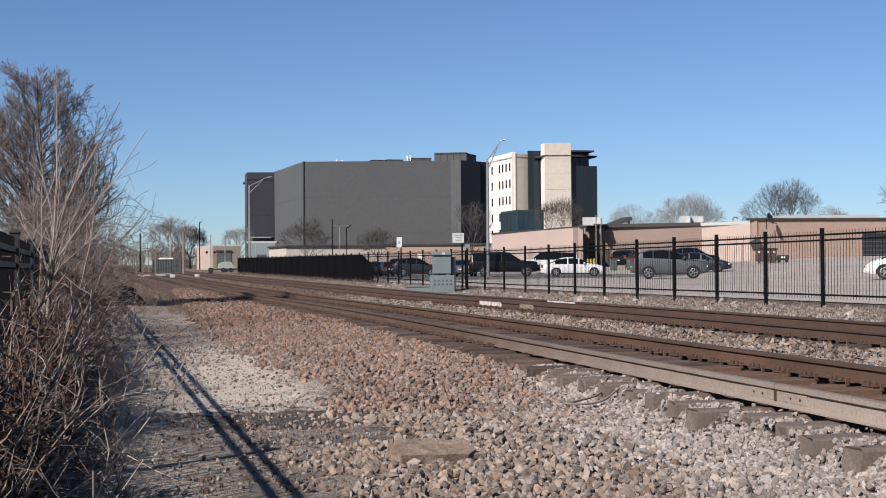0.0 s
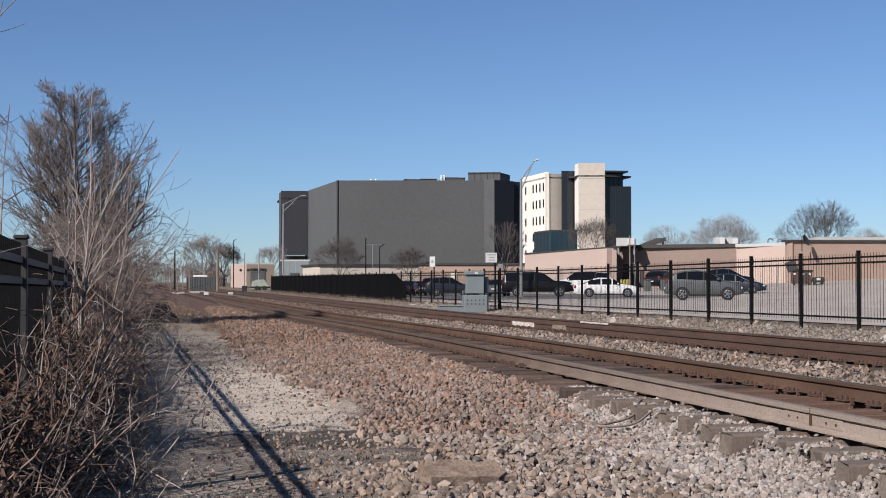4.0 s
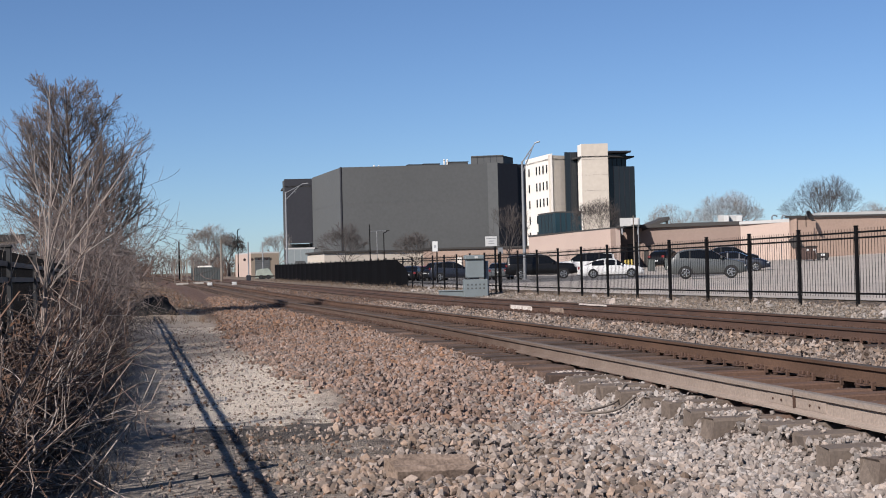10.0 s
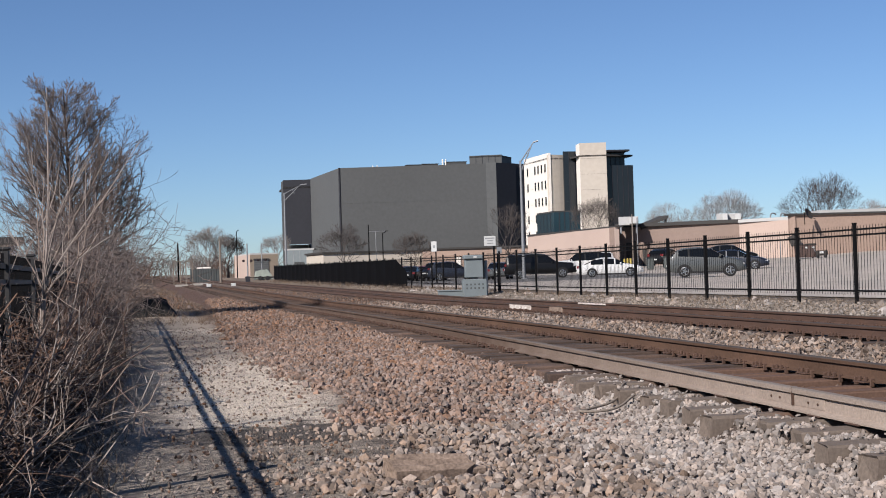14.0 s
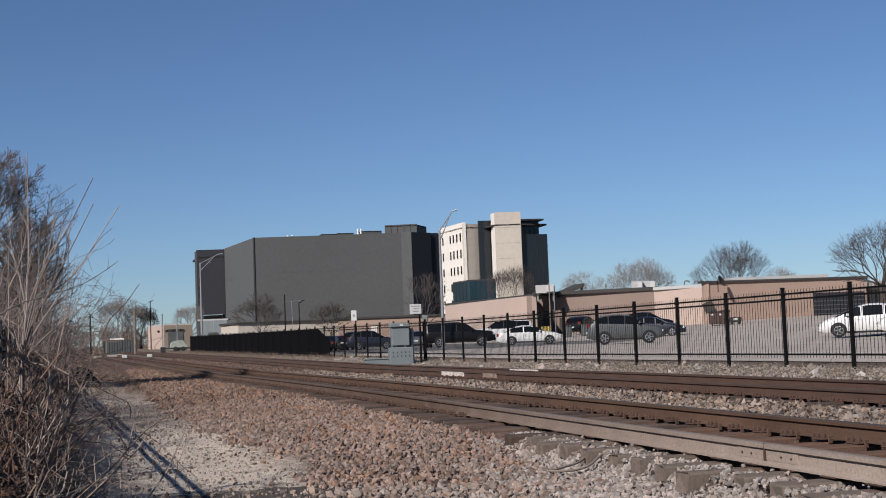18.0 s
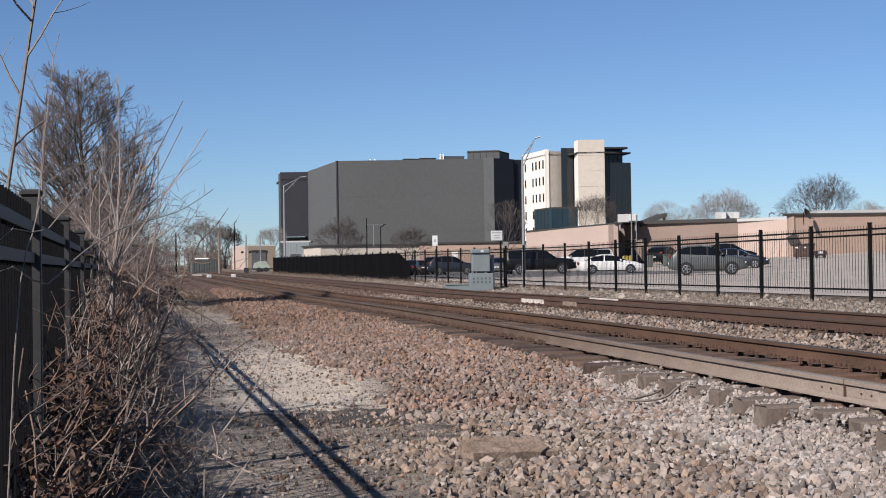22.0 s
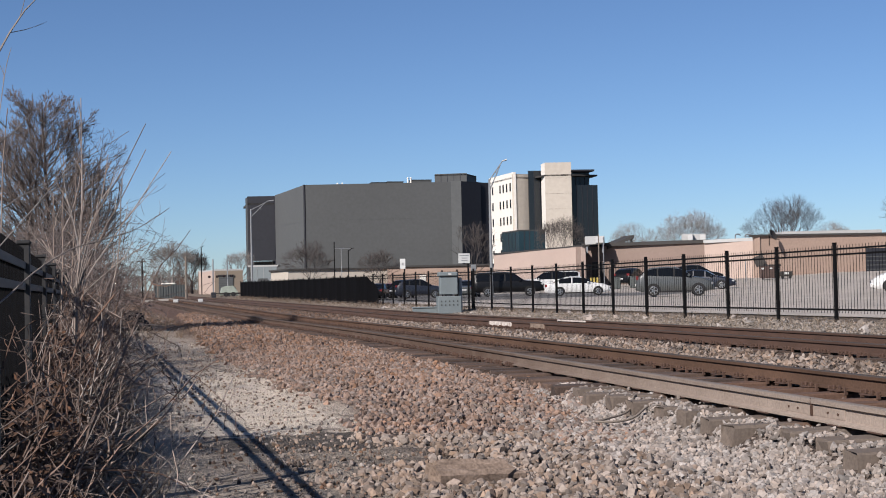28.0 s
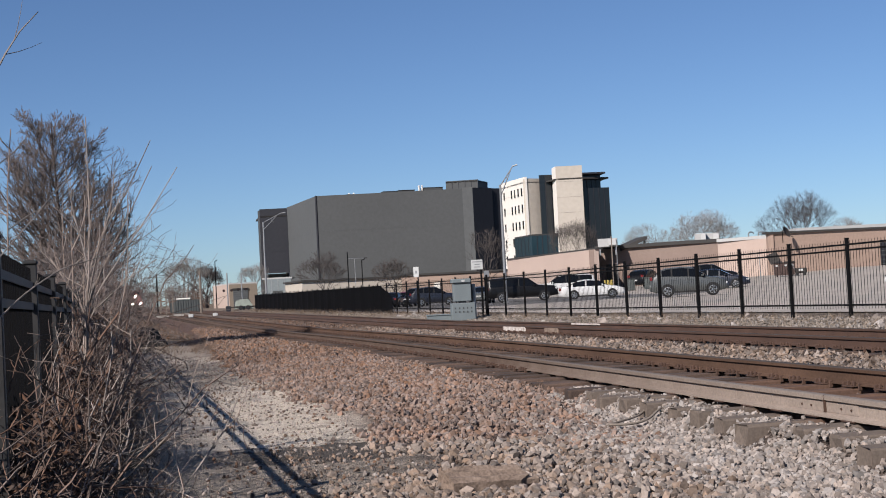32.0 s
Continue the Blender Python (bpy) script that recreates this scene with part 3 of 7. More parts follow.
gme.attributes.new("aside", "FLOAT", "POINT").data.foreach_set("value", gs)
gme.attributes.new("along", "FLOAT", "POINT").data.foreach_set("value", gl)
ground = tagged(new("ground", gme), "stony ground with a worn path, ballast slopes and dead weeds", "ground", kind="structure")

# ---- the two tracks ----
RAIL_H = 0.150
TIE_TOP = -0.137
GAUGE = 1.505


def rail_mesh(name, x0, materials, y0, y1, top=0.0):
    """A flat-bottomed rail swept along the bend, its head at the height top."""
    prof = [(-0.07, -RAIL_H), (-0.07, -0.139), (-0.014, -0.122), (-0.009, -0.046), (-0.033, -0.036), (-0.036, -0.008), (-0.028, 0.0), (0.028, 0.0), (0.036, -0.008),
            (0.033, -0.036), (0.009, -0.046), (0.014, -0.122), (0.07, -0.139), (0.07, -RAIL_H)]
    yy = steps((y0, -24, 4.0), (-24, 40, 1.0), (40, 120, 4.0), (120, 360, 12.0), (360, 560, 8.0), (560, y1, 120.0))
    n = len(prof)
    vs = [(x0 + bend(y) + px, y, pz + top + rise(y)) for y in yy for px, pz in prof]
    fs, mi = [], []
    for j in range(len(yy) - 1):
        for i in range(n):
            a, b = j * n + i, j * n + (i + 1) % n
            fs.append((a, b, b + n, a + n))
            mi.append(1 if i in (5, 6, 7) else 0)
    fs.append(tuple(range(n)))
    mi.append(0)
    me = bpy.data.meshes.new(name)
    me.from_pydata(vs, [], fs)
    for k in materials:
        me.materials.append(k)
    me.polygons.foreach_set("material_index", mi)
    return me


def tie_mesh(name, seed):
    """A worn wooden sleeper, its ends split and its arrises rounded."""
    r = random.Random(seed)
    bm = bmesh.new()
    box(bm, -1.30, -0.105, -0.18, 1.30, 0.105, 0.0, bevel=0.014)
    for v in bm.verts:
        v.co += Vector((r.uniform(-0.025, 0.025), r.uniform(-0.008, 0.008), r.uniform(-0.008, 0.004)))
    me = bpy.data.meshes.new(name)
    bm.to_mesh(me)
    bm.free()
    return me


def anchor_mesh(name, sides=(-1, 1)):
    """A tie plate with its rail clips and spike heads, for one side of a rail."""
    bm = bmesh.new()
    box(bm, -0.13 if -1 in sides else -0.08, -0.09, 0.0, 0.13, 0.09, 0.012, bevel=0.004)
    for sx in sides:
        for sy in (-0.05, 0.05):
            box(bm, sx * 0.083 - 0.014, sy - 0.012, 0.01, sx * 0.083 + 0.014, sy + 0.012, 0.052, bevel=0.005)
        for ay in (-0.142, 0.126):
            box(bm, sx * 0.072 - 0.02, ay, -0.03, sx * 0.072 + 0.02, ay + 0.016, 0.04, bevel=0.005)
    me = bpy.data.meshes.new(name)
    bm.to_mesh(me)
    bm.free()
    return me


tie_meshes = [tie_mesh("tie", s) for s in range(5)]
anchor = anchor_mesh("tie_plate")
anchor_in = anchor_mesh("tie_plate", (1,))
anchor_in.materials.append(M["rust"])
for m_ in tie_meshes:
    m_.materials.append(M["tie"])
tie_rusty = [m_.copy() for m_ in tie_meshes]
for m_ in tie_rusty:
    m_.materials.clear()
    m_.materials.append(M["tie_rust"])
anchor.materials.append(M["rust"])


NEAR_TIES = []          # where each sleeper of the near track lies, and its end


def railway(x0, near_face, label, seed, lift):
    r = random.Random(seed)
    t = thing("railway_track", label, "railway track", kind="structure", group="railway tracks")
    for k, x in enumerate((x0, x0 + GAUGE)):
        faces = [near_face if k == 0 else M["rust_warm"] if x0 < 1 else M["rust"], M["dusty_head"] if k == 0 and x0 < 1 else M["shine"]]
        part("rail", rail_mesh("rail", x, faces, -70.0, 1600.0, lift), M["rust"], t, "rusty steel rail with a worn head")
    worn = [(-17.25, 0.0), (-16.72, 0.10), (-16.2, 0.11), (-15.68, -0.07), (-15.12, 0.0), (-14.6, 0.03), (-14.05, 0.06), (-13.5, 0.0)] if x0 < 1 else []
    y = -45.0
    far_v, far_f = [], []
    count = 0
    while y < 200:
        xc, z = x0 + GAUGE / 2 + bend(y), TIE_TOP - 0.025 + lift + rise(y)
        turn = -math.degrees(math.atan((bend(y + 0.5) - bend(y - 0.5)))) + r.uniform(-1.2, 1.2)
        shift = r.uniform(-0.06, 0.05)
        if worn and abs(y - worn[0][0]) < 0.5 and y > worn[0][0] - 0.35:
            y, shift = worn.pop(0)
            xc = x0 + GAUGE / 2 + bend(y)
        if x0 < 1:
            NEAR_TIES.append((y, xc + shift - 1.30 - bend(y)))
        if count < 192:
            grey = x0 < 1 and y < -11.5
            o = part("tie", (tie_meshes if grey else tie_rusty)[r.randrange(5)], M["tie"], t, m=pose(xc + shift, y, z + r.uniform(-0.02, 0.004), 0, 0, turn))
            if -21 < y < 34:
                for x in (x0, x0 + GAUGE):
                    part("tie_plate", anchor_in if x == 0.0 and y < -8 else anchor, M["rust"], t, m=pose(x + bend(y), y, z + 0.002, 0, 0, turn))
        else:
            b = len(far_v)
            for dx in (-1.3, 1.3):
                for dy in (-0.115, 0.115):
                    far_v += [(xc + dx, y + dy, z - 0.18), (xc + dx, y + dy, z)]
            far_f += [(b + 1, b + 5, b + 7, b + 3), (b, b + 1, b + 3, b + 2), (b + 4, b + 6, b + 7, b + 5), (b, b + 4, b + 5, b + 1), (b + 2, b + 3, b + 7, b + 6)]
        count += 1
        y += 0.51 + r.uniform(-0.05, 0.05)
    tagged(part("far_ties", mesh_of("far_ties", far_v, far_f, M["tie_rust"]), M["tie_rust"], t), kind="stuff")
    return t


track_near = railway(0.0, M["dusty"], "main line track of dusty steel rails on wooden sleepers in ballast", 3, 0.025)
track_far = railway(4.45, M["rust"], "second track of rust-brown rails on sleepers in grey ballast", 4, 0.04)

# rail joint on the near rail
part("joint_gap", boxed(-0.0365, -0.003, -0.122, 0.0355, 0.003, 0.0005), M["rust"], track_near, m=pose(bend(-15.8), -15.8, 0.025))
jt = part("joint_bar", boxed(-0.0160, -0.45, -0.120, -0.008, 0.45, -0.046, bevel=0.002), M["dusty"], track_near, "bolted joint bar")
jt.matrix_basis = pose(bend(-15.8), -15.8, 0.025)
for k in (-0.36, -0.22, 0.22, 0.36):
    part("bolt", rod(bmesh.new(), (-0.024, k, -0.085), (-0.014, k, -0.085), 0.008, seg=6), M["rust"], jt)

# ---- loose stones ----
PHI = (1 + 5 ** 0.5) / 2
ICO_V = np.array([(-1, PHI, 0), (1, PHI, 0), (-1, -PHI, 0), (1, -PHI, 0), (0, -1, PHI), (0, 1, PHI), (0, -1, -PHI), (0, 1, -PHI), (PHI, 0, -1), (PHI, 0, 1), (-PHI, 0, -1), (-PHI, 0, 1)]) / 1.9
ICO_F = np.array([(0, 11, 5), (0, 5, 1), (0, 1, 7), (0, 7, 10), (0, 10, 11), (1, 5, 9), (5, 11, 4), (11, 10, 2), (10, 7, 6), (7, 1, 8),
                  (3, 9, 4), (3, 4, 2), (3, 2, 6), (3, 6, 8), (3, 8, 9), (4, 9, 5), (2, 4, 11), (6, 2, 10), (8, 6, 7), (9, 8, 1)])


OCT_V = np.array([(1, 0, 0), (-1, 0, 0), (0, 1, 0), (0, -1, 0), (0, 0, 1), (0, 0, -1)]) * 1.1
OCT_F = np.array([(0, 2, 4), (2, 1, 4), (1, 3, 4), (3, 0, 4), (2, 0, 5), (1, 2, 5), (3, 1, 5), (0, 3, 5)])


def stones(name, material, count, y0, y1, u_range, size, label, seed, falloff=1.0, skip=None, sink=0.5, lift=None, coarse=False, rise_by=0.0):
    """Broken stone strewn over the ground between y0 and y1; u_range gives its span across at y."""
    g = np.random.RandomState(seed)
    pts = []
    for yy, q in zip(y0 + (y1 - y0) * g.rand(count) ** falloff, g.rand(count)):
        a, b = u_range(yy)
        u = a + (b - a) * q
        if skip and skip(u, yy):
            continue
        x = u + bend(yy)
        pts.append((x, yy, ground_z(x, yy) + rise_by if not lift else lift))
    pts = np.array(pts)
    k = len(pts)
    s = size * (0.45 + 0.9 * g.rand(k) ** 1.6)
    base_v, base_f = (OCT_V, OCT_F) if coarse else (ICO_V, ICO_F)
    nv, nf = len(base_v), len(base_f)
    v = (base_v[None] + 0.66 * (g.rand(k, nv, 3) - 0.5)) * (0.55 + 0.85 * g.rand(k, 1, 3))
    a, b = g.rand(k) * 6.28, (g.rand(k) - 0.5) * 3.0
    ca, sa, cb, sb = np.cos(a)[:, None], np.sin(a)[:, None], np.cos(b)[:, None], np.sin(b)[:, None]
    x, y, z = v[:, :, 0], v[:, :, 1], v[:, :, 2]
    y, z = y * cb - z * sb, y * sb + z * cb
    x, y = x * ca - y * sa, x * sa + y * ca
    v = np.stack([x, y, z], -1) * s[:, None, None] * 0.5
    v += pts[:, None, :]
    v[:, :, 2] += (s * sink * g.rand(k))[:, None]
    f = base_f[None] + nv * np.arange(k)[:, None, None]
    me = bpy.data.meshes.new(name)
    me.vertices.add(nv * k)
    me.vertices.foreach_set("co", v.ravel())
    me.loops.add(3 * nf * k)
    me.loops.foreach_set("vertex_index", f.ravel())
    me.polygons.add(nf * k)
    me.polygons.foreach_set("loop_start", np.arange(0, 3 * nf * k, 3))
    me.polygons.foreach_set("loop_total", np.full(nf * k, 3))
    me.update(calc_edges=True)
    me.shade_flat()
    me.materials.append(material)
    ob = new(name, me)
    return tagged(ob, label, "gravel", kind="stuff")


def on_rail(u, y):
    return abs(u) < 0.08 or abs(u - GAUGE) < 0.08 or abs(u - 4.45) < 0.08 or abs(u - 4.45 - GAUGE) < 0.08


NEAR_ENDS = [t_ for t_ in NEAR_TIES if -20 < t_[0] < 14]


def on_tie(u, y):
    """Whether a stone there would lie in a sleeper of the near track."""
    return any(abs(y - ty) < 0.118 and u > end - 0.02 for ty, end in NEAR_ENDS)


def bare_dirt(u, y):
    """Whether the path or its dark grit is bare of ballast there."""
    foot = -3.2 + 0.55 * max(0.0, 1.0 - abs(y + 14.9) / 1.3)
    return noise.noise((u * 1.7, y * 1.7, 0)) * 0.5 + u - foot < 0.25 * noise.noise((u * 30, y * 30, 1)) or (u < -1.6 and y > -14.2 - 0.5 * noise.noise((u * 2, y * 2, 7)))


def shoulder_foot(y):
    """Where the shoulder ballast gives out towards the path, measured across the railway."""
    return -2.72 - 0.035 * max(0.0, min(y + 12.0, 10.0)) + 0.045 * max(0.0, min(y - 6.0, 38.0))


def off_shoulder(u, y):
    """Whether a stone there lies out on the bare path: fewer and fewer do, away from the shoulder."""
    out = shoulder_foot(y) + 0.3 * noise.noise((u * 1.3, y * 0.8, 3)) - u
    return out > 0 and noise.noise((u * 61, y * 53, 6)) * 0.5 + 0.5 > 0.62 * math.exp(-out / 0.22)


stones("ballast", M["stone_orange_shaded"], 5000, -10.0, 3, lambda y: (-2.6, -0.55), 0.055, "rust-stained stones among the shoulder ballast, darkened for shade between them", 36, 0.7, on_tie)
for span, seed, coarse in (((-15.0, -6.0), 21, False), ((-6.0, 4.0), 37, True)):
    stones("ballast", M["stone_pink"], 15000, *span, lambda y: (-3.6, -0.43), 0.047, "pinkish broken stone ballast on the shoulder", seed, 1.0,
           lambda u, y: off_shoulder(u, y) or (u > -0.8 and y < -12.5) or (on_tie(u, y) and (u > -0.47 or y < -11)) or (u < -1.7 and y < -13.9 + 0.5 * noise.noise((u * 25, y * 25, 4))), coarse=coarse)
stones("ballast", M["stone_orange_shaded"], 16000, 2, 44, lambda y: (-3.3, -0.43), 0.075, "rust-stained orange ballast on the shoulder, darkened for shade between stones", 22, 1.5, off_shoulder, coarse=True)
stones("ballast", M["stone_mid"], 13500, -19.6, -12.0, lambda y: (-3.7, -1.2), 0.047, "grey-brown broken stone ballast beside the path", 23, 1.0,
       lambda u, y: bare_dirt(u, y) or u > -1.5 + 1.1 * noise.noise((u * 40, y * 40, 5)))
stones("ballast", M["stone_dust"], 27000, -19.6, -11.0, lambda y: (-2.2, -0.45), 0.041, "dusty pale grey stone ballast by the sleeper ends", 31, 1.0,
       lambda u, y: bare_dirt(u, y) or u < -1.5 + 1.1 * noise.noise((u * 37, y * 41, 8)) or on_tie(u, y) or (y > -13.4 + 1.4 * noise.noise((u * 37, y * 41, 9)) and u < -0.7 + 0.5 * noise.noise((u * 30, y * 30, 2))))
stones("ballast", M["stone_dust"], 3600, -19.6, -11.0, lambda y: (-0.47, -0.08), 0.036, "small stones lodged between the sleepers", 32, 1.0, on_tie, rise_by=0.035)
stones("ballast", M["stone_dust"], 200, -19.6, -12.0, lambda y: (-0.5, -0.09), 0.026, "small stones lying on the sleepers", 33, 1.0, lambda u, y: not on_tie(u, y), 0.25, TIE_TOP)
stones("ballast", M["stone_rust"], 3800, -19.5, 14, lambda y: (0.1, 1.4), 0.042, "stone fines between the rails", 24, 1.2, lambda u, y: on_rail(u, y) or on_tie(u, y), 0.3, coarse=True, rise_by=0.02)
stones("ballast", M["stone_mid"], 19000, -17, 26, lambda y: (2.0, 4.0), 0.060, "grey-brown broken stone between the two tracks", 25, 1.3, on_rail, coarse=True)
stones("ballast", M["stone_rust"], 5000, 22, 75, lambda y: (2.0, 4.0), 0.07, "grey-brown stone between the tracks further on", 43, 1.2, on_rail, coarse=True)
stones("ballast", M["stone_pale"], 13000, -11, 38, lambda y: (6.6, 8.9), 0.052, "brown stones on the verge below the iron fence", 26, 1.2, on_rail, coarse=True)
stones("ballast", M["stone_dust"], 240, -11, 40, lambda y: (7.4, 9.1), 0.16, "pale lumps of stone lying at the iron fence", 34, 1.2, on_rail, 0.1)
stones("ballast", M["stone_rust"], 3600, -12, 12, lambda y: (-0.55, -0.1), 0.045, "rusty stone between the sleeper ends", 28, 1.2, on_tie, 0.2, rise_by=0.01)
stones("ballast", M["stone_rust"], 3400, -19.6, 10, lambda y: (-4.3, -2.3), 0.024, "small dark stones scattered on the path", 27, 1.3)
stones("ballast", M["stone_grey"], 2600, -19.6, 8, lambda y: (-4.4, -2.3), 0.026, "grey grit scattered on the path", 29, 1.3)
stones("ballast", M["stone_mid"], 520, -17.6, -13.8, lambda y: (-3.8, -2.6), 0.030, "loose grey stones in the dark grit", 42, 1.0)
stones("dirt_clods", M["stone_rust"], 2600, 25, 75, lambda y: (-6.5, -2.5), 0.12, "clods of brown dirt and stone on the bank", 30, 1.4, coarse=True)

# single stones lying on top of the foreground ballast
gs_ = np.random.RandomState(41)
STONES = []
for k in range(8):
    v_ = (ICO_V + 0.62 * (gs_.rand(12, 3) - 0.5)) * (0.55 + 0.85 * gs_.rand(1, 3)) * 0.5
    STONES.append(mesh_of("stone", [tuple(c) for c in v_], [tuple(int(i) for i in f) for f in ICO_F], M["stone_loose"]))
placed = 0
while placed < 300:
    y, u = -19.4 + 5.0 * gs_.rand(), -2.9 + 2.5 * gs_.rand()
    if bare_dirt(u, y) or on_tie(u, y):
        continue
    x = u + bend(y)
    sz = 0.03 + 0.026 * gs_.rand()
    part("stone", STONES[placed % 8], M["stone_loose"], ground,
         m=Matrix.Translation((x, y, ground_z(x, y) + 0.022 + sz * 0.3)) @ Matrix.Rotation(gs_.rand() * 6.28, 4, "Z") @ Matrix.Rotation(gs_.rand() - 0.5, 4, "X") @ Matrix.Scale(sz, 4))
    placed += 1

# ---- iron fences ----
FENCE_H = 1.52
PITCH = 2.42


def picket_mesh(h0, h1, w=0.0036):
    bm = boxed(-w, -w, h0, w, w, h1)
    me = bpy.data.meshes.new("picket")
    bm.to_mesh(me)
    bm.free()
    me.materials.append(M["iron"])
    return me


PICKET = picket_mesh(0.16, 1.49)
STOUT = picket_mesh(0.1, 1.5, 0.0058)


def post_mesh():
    bm = boxed(-0.032, -0.032, -0.05, 0.032, 0.032, FENCE_H, bevel=0.004)
    box(bm, -0.039, -0.039, FENCE_H, 0.039, 0.039, FENCE_H + 0.025, bevel=0.008)
    me = bpy.data.meshes.new("post")
    bm.to_mesh(me)
    bm.free()
    me.materials.append(M["iron"])
    return me


POST = post_mesh()


def iron_fence(u, y_first, count, single, label, base=0.0, bend=bend, picket=None, post=None, bar=None):
    """A run of ornamental iron fence: posts, three rails a bay, pickets; single: the span in y whose pickets are separate."""
    f = thing("iron_fence", label, "fence", kind="structure")
    rv, rf = [], []
    pw = 0.0058 if picket else 0.0036
    for k in range(count):
        y = y_first + PITCH * k
        x, z = u + bend(y), ground_z(u + bend(y), y) + base
        turn = math.degrees(-math.atan(bend(y + 0.5) - bend(y - 0.5)))
        part("post", post or POST, M["iron"], f, m=pose(x, y, z, 0, 0, turn))
        if k == count - 1:
            break
        y2 = y + PITCH
        x2, z2 = u + bend(y2), ground_z(u + bend(y2), y2) + base
        d = Vector((x2 - x, y2 - y, z2 - z))
        q = Matrix.Translation((x, y, z)) @ Matrix.Rotation(math.atan2(d.y, d.x), 4, "Z")
        tilt = Matrix.Rotation(-math.atan2(d.z, PITCH), 4, "Y")
        for h in (0.23, FENCE_H - 0.215, FENCE_H - 0.107):
            part("rail", bar or RAIL_BAR, M["iron"], f, m=q @ Matrix.Translation((0, 0, h)) @ tilt)
        n = 22 if picket else 20
        for i in range(1, n + 1):
            p = Vector((x, y, z)) + d * (i / (n + 1))
            if single[0] <= p.y <= single[1]:
                part("picket", picket or PICKET, M["iron"], f, m=pose(p.x, p.y, p.z, 0, 0, turn))
            else:
                b = len(rv)
                for zz in (0.16, 1.49):
                    rv += [(p.x - pw, p.y - pw, p.z + zz), (p.x + pw, p.y - pw, p.z + zz), (p.x + pw, p.y + pw, p.z + zz), (p.x - pw, p.y + pw, p.z + zz)]
                rf += [(b, b + 1, b + 5, b + 4), (b + 1, b + 2, b + 6, b + 5), (b + 2, b + 3, b + 7, b + 6), (b + 3, b, b + 4, b + 7), (b + 4, b + 5, b + 6, b + 7)]
    if rv:
        tagged(part("far_pickets", mesh_of("far_pickets", rv, rf, M["iron"]), M["iron"], f), kind="stuff")
    return f


bar = boxed(0.0, -0.011, -0.018, PITCH, 0.011, 0.018)
RAIL_BAR = bpy.data.meshes.new("rail_bar")
bar.to_mesh(RAIL_BAR)
bar.free()
RAIL_BAR.materials.append(M["iron"])
iron_fence(8.7, -12.37, 52, (-6.2, 22), "black ornamental iron fence along the parking lot", 0.05)
# rails and posts paler than pickets: sunlight on dusty iron put into the colour
LIT_DUSTY_BAR, LIT_DUSTY_POST = RAIL_BAR.copy(), POST.copy()
for m_ in (LIT_DUSTY_BAR, LIT_DUSTY_POST):
    m_.materials.clear()
    m_.materials.append(M["iron_dusty_lit"])
iron_fence(-5.14, -48.7, 28, (-19.5, -9.5), "black ornamental iron fence half hidden in brush", -0.1, side, STOUT, LIT_DUSTY_POST, LIT_DUSTY_BAR)

# black privacy fabric on the far end of the lot fence
sc = bmesh.new()
yy = steps((44, 111, 1.0))
for a, b in zip(yy, yy[1:]):
    top = [1.42 + 0.03 * math.sin(3.1 * e) - 0.22 * max(0.0, 47 - e) for e in (a, b)]
    q = []
    for y, tz in ((a, top[0]), (b, top[1])):
        x = 8.64 + bend(y) + 0.03 * math.sin(y * 2.1)
        z = ground_z(8.7 + bend(y), y) + 0.05
        q.append([(x, y, z + 0.05), (x, y, z + tz), (x + 0.012, y, z + tz), (x + 0.012, y, z + 0.05)])
    vs = [[sc.verts.new(c) for c in e] for e in q]
    for i in range(4):
        sc.faces.new((vs[0][i], vs[1][i], vs[1][(i + 1) % 4], vs[0][(i + 1) % 4]))
bmesh.ops.remove_doubles(sc, verts=list(sc.verts), dist=0.001)
tagged(part("privacy_screen", sc, M["screen"]), "black mesh privacy fabric tied to the iron fence", "fence screen")

# ---- the parking lot ----
lot_v, lot_f = [], []
lys = steps((-40, 150, 5.0))
lus = [10.6, 12.2, 16, 20, 24, 27, 30, 33, 38, 44, 50, 56, 62, 80, 100]
for y in lys:
    for u in lus:
        x = u + bend(y)
        lot_v.append((x, y, ground_z(x, y) + 0.03))
for j in range(len(lys) - 1):
    for i in range(len(lus) - 1):
        a = j * len(lus) + i
        lot_f.append((a, a + 1, a + len(lus) + 1, a + len(lus)))
tagged(new("pavement", mesh_of("pavement", lot_v, lot_f, M["lot"], True)), "worn grey asphalt parking lot", "parking lot", kind="structure")


# second, darker sheet just above the lot, from y 58 on
nv_, nf_ = [], []
nys, nus = steps((58, 150, 4.0)), [10.6, 12.2, 16, 20, 24, 27, 30, 33]
for y in nys:
    for u in nus:
        nv_.append((u + bend(y), y, ground_z(u + bend(y), y) + 0.036))
for j in range(len(nys) - 1):
    for i in range(len(nus) - 1):
        a = j * len(nus) + i
        nf_.append((a, a + 1, a + len(nus) + 1, a + len(nus)))
tagged(new("pavement", mesh_of("pavement", nv_, nf_, M["asphalt"], True)), "darker asphalt sheet over the lot's far end", "parking lot", kind="structure")


def lot_z(p):
    return ground_z(p[0], p[1]) + 0.03


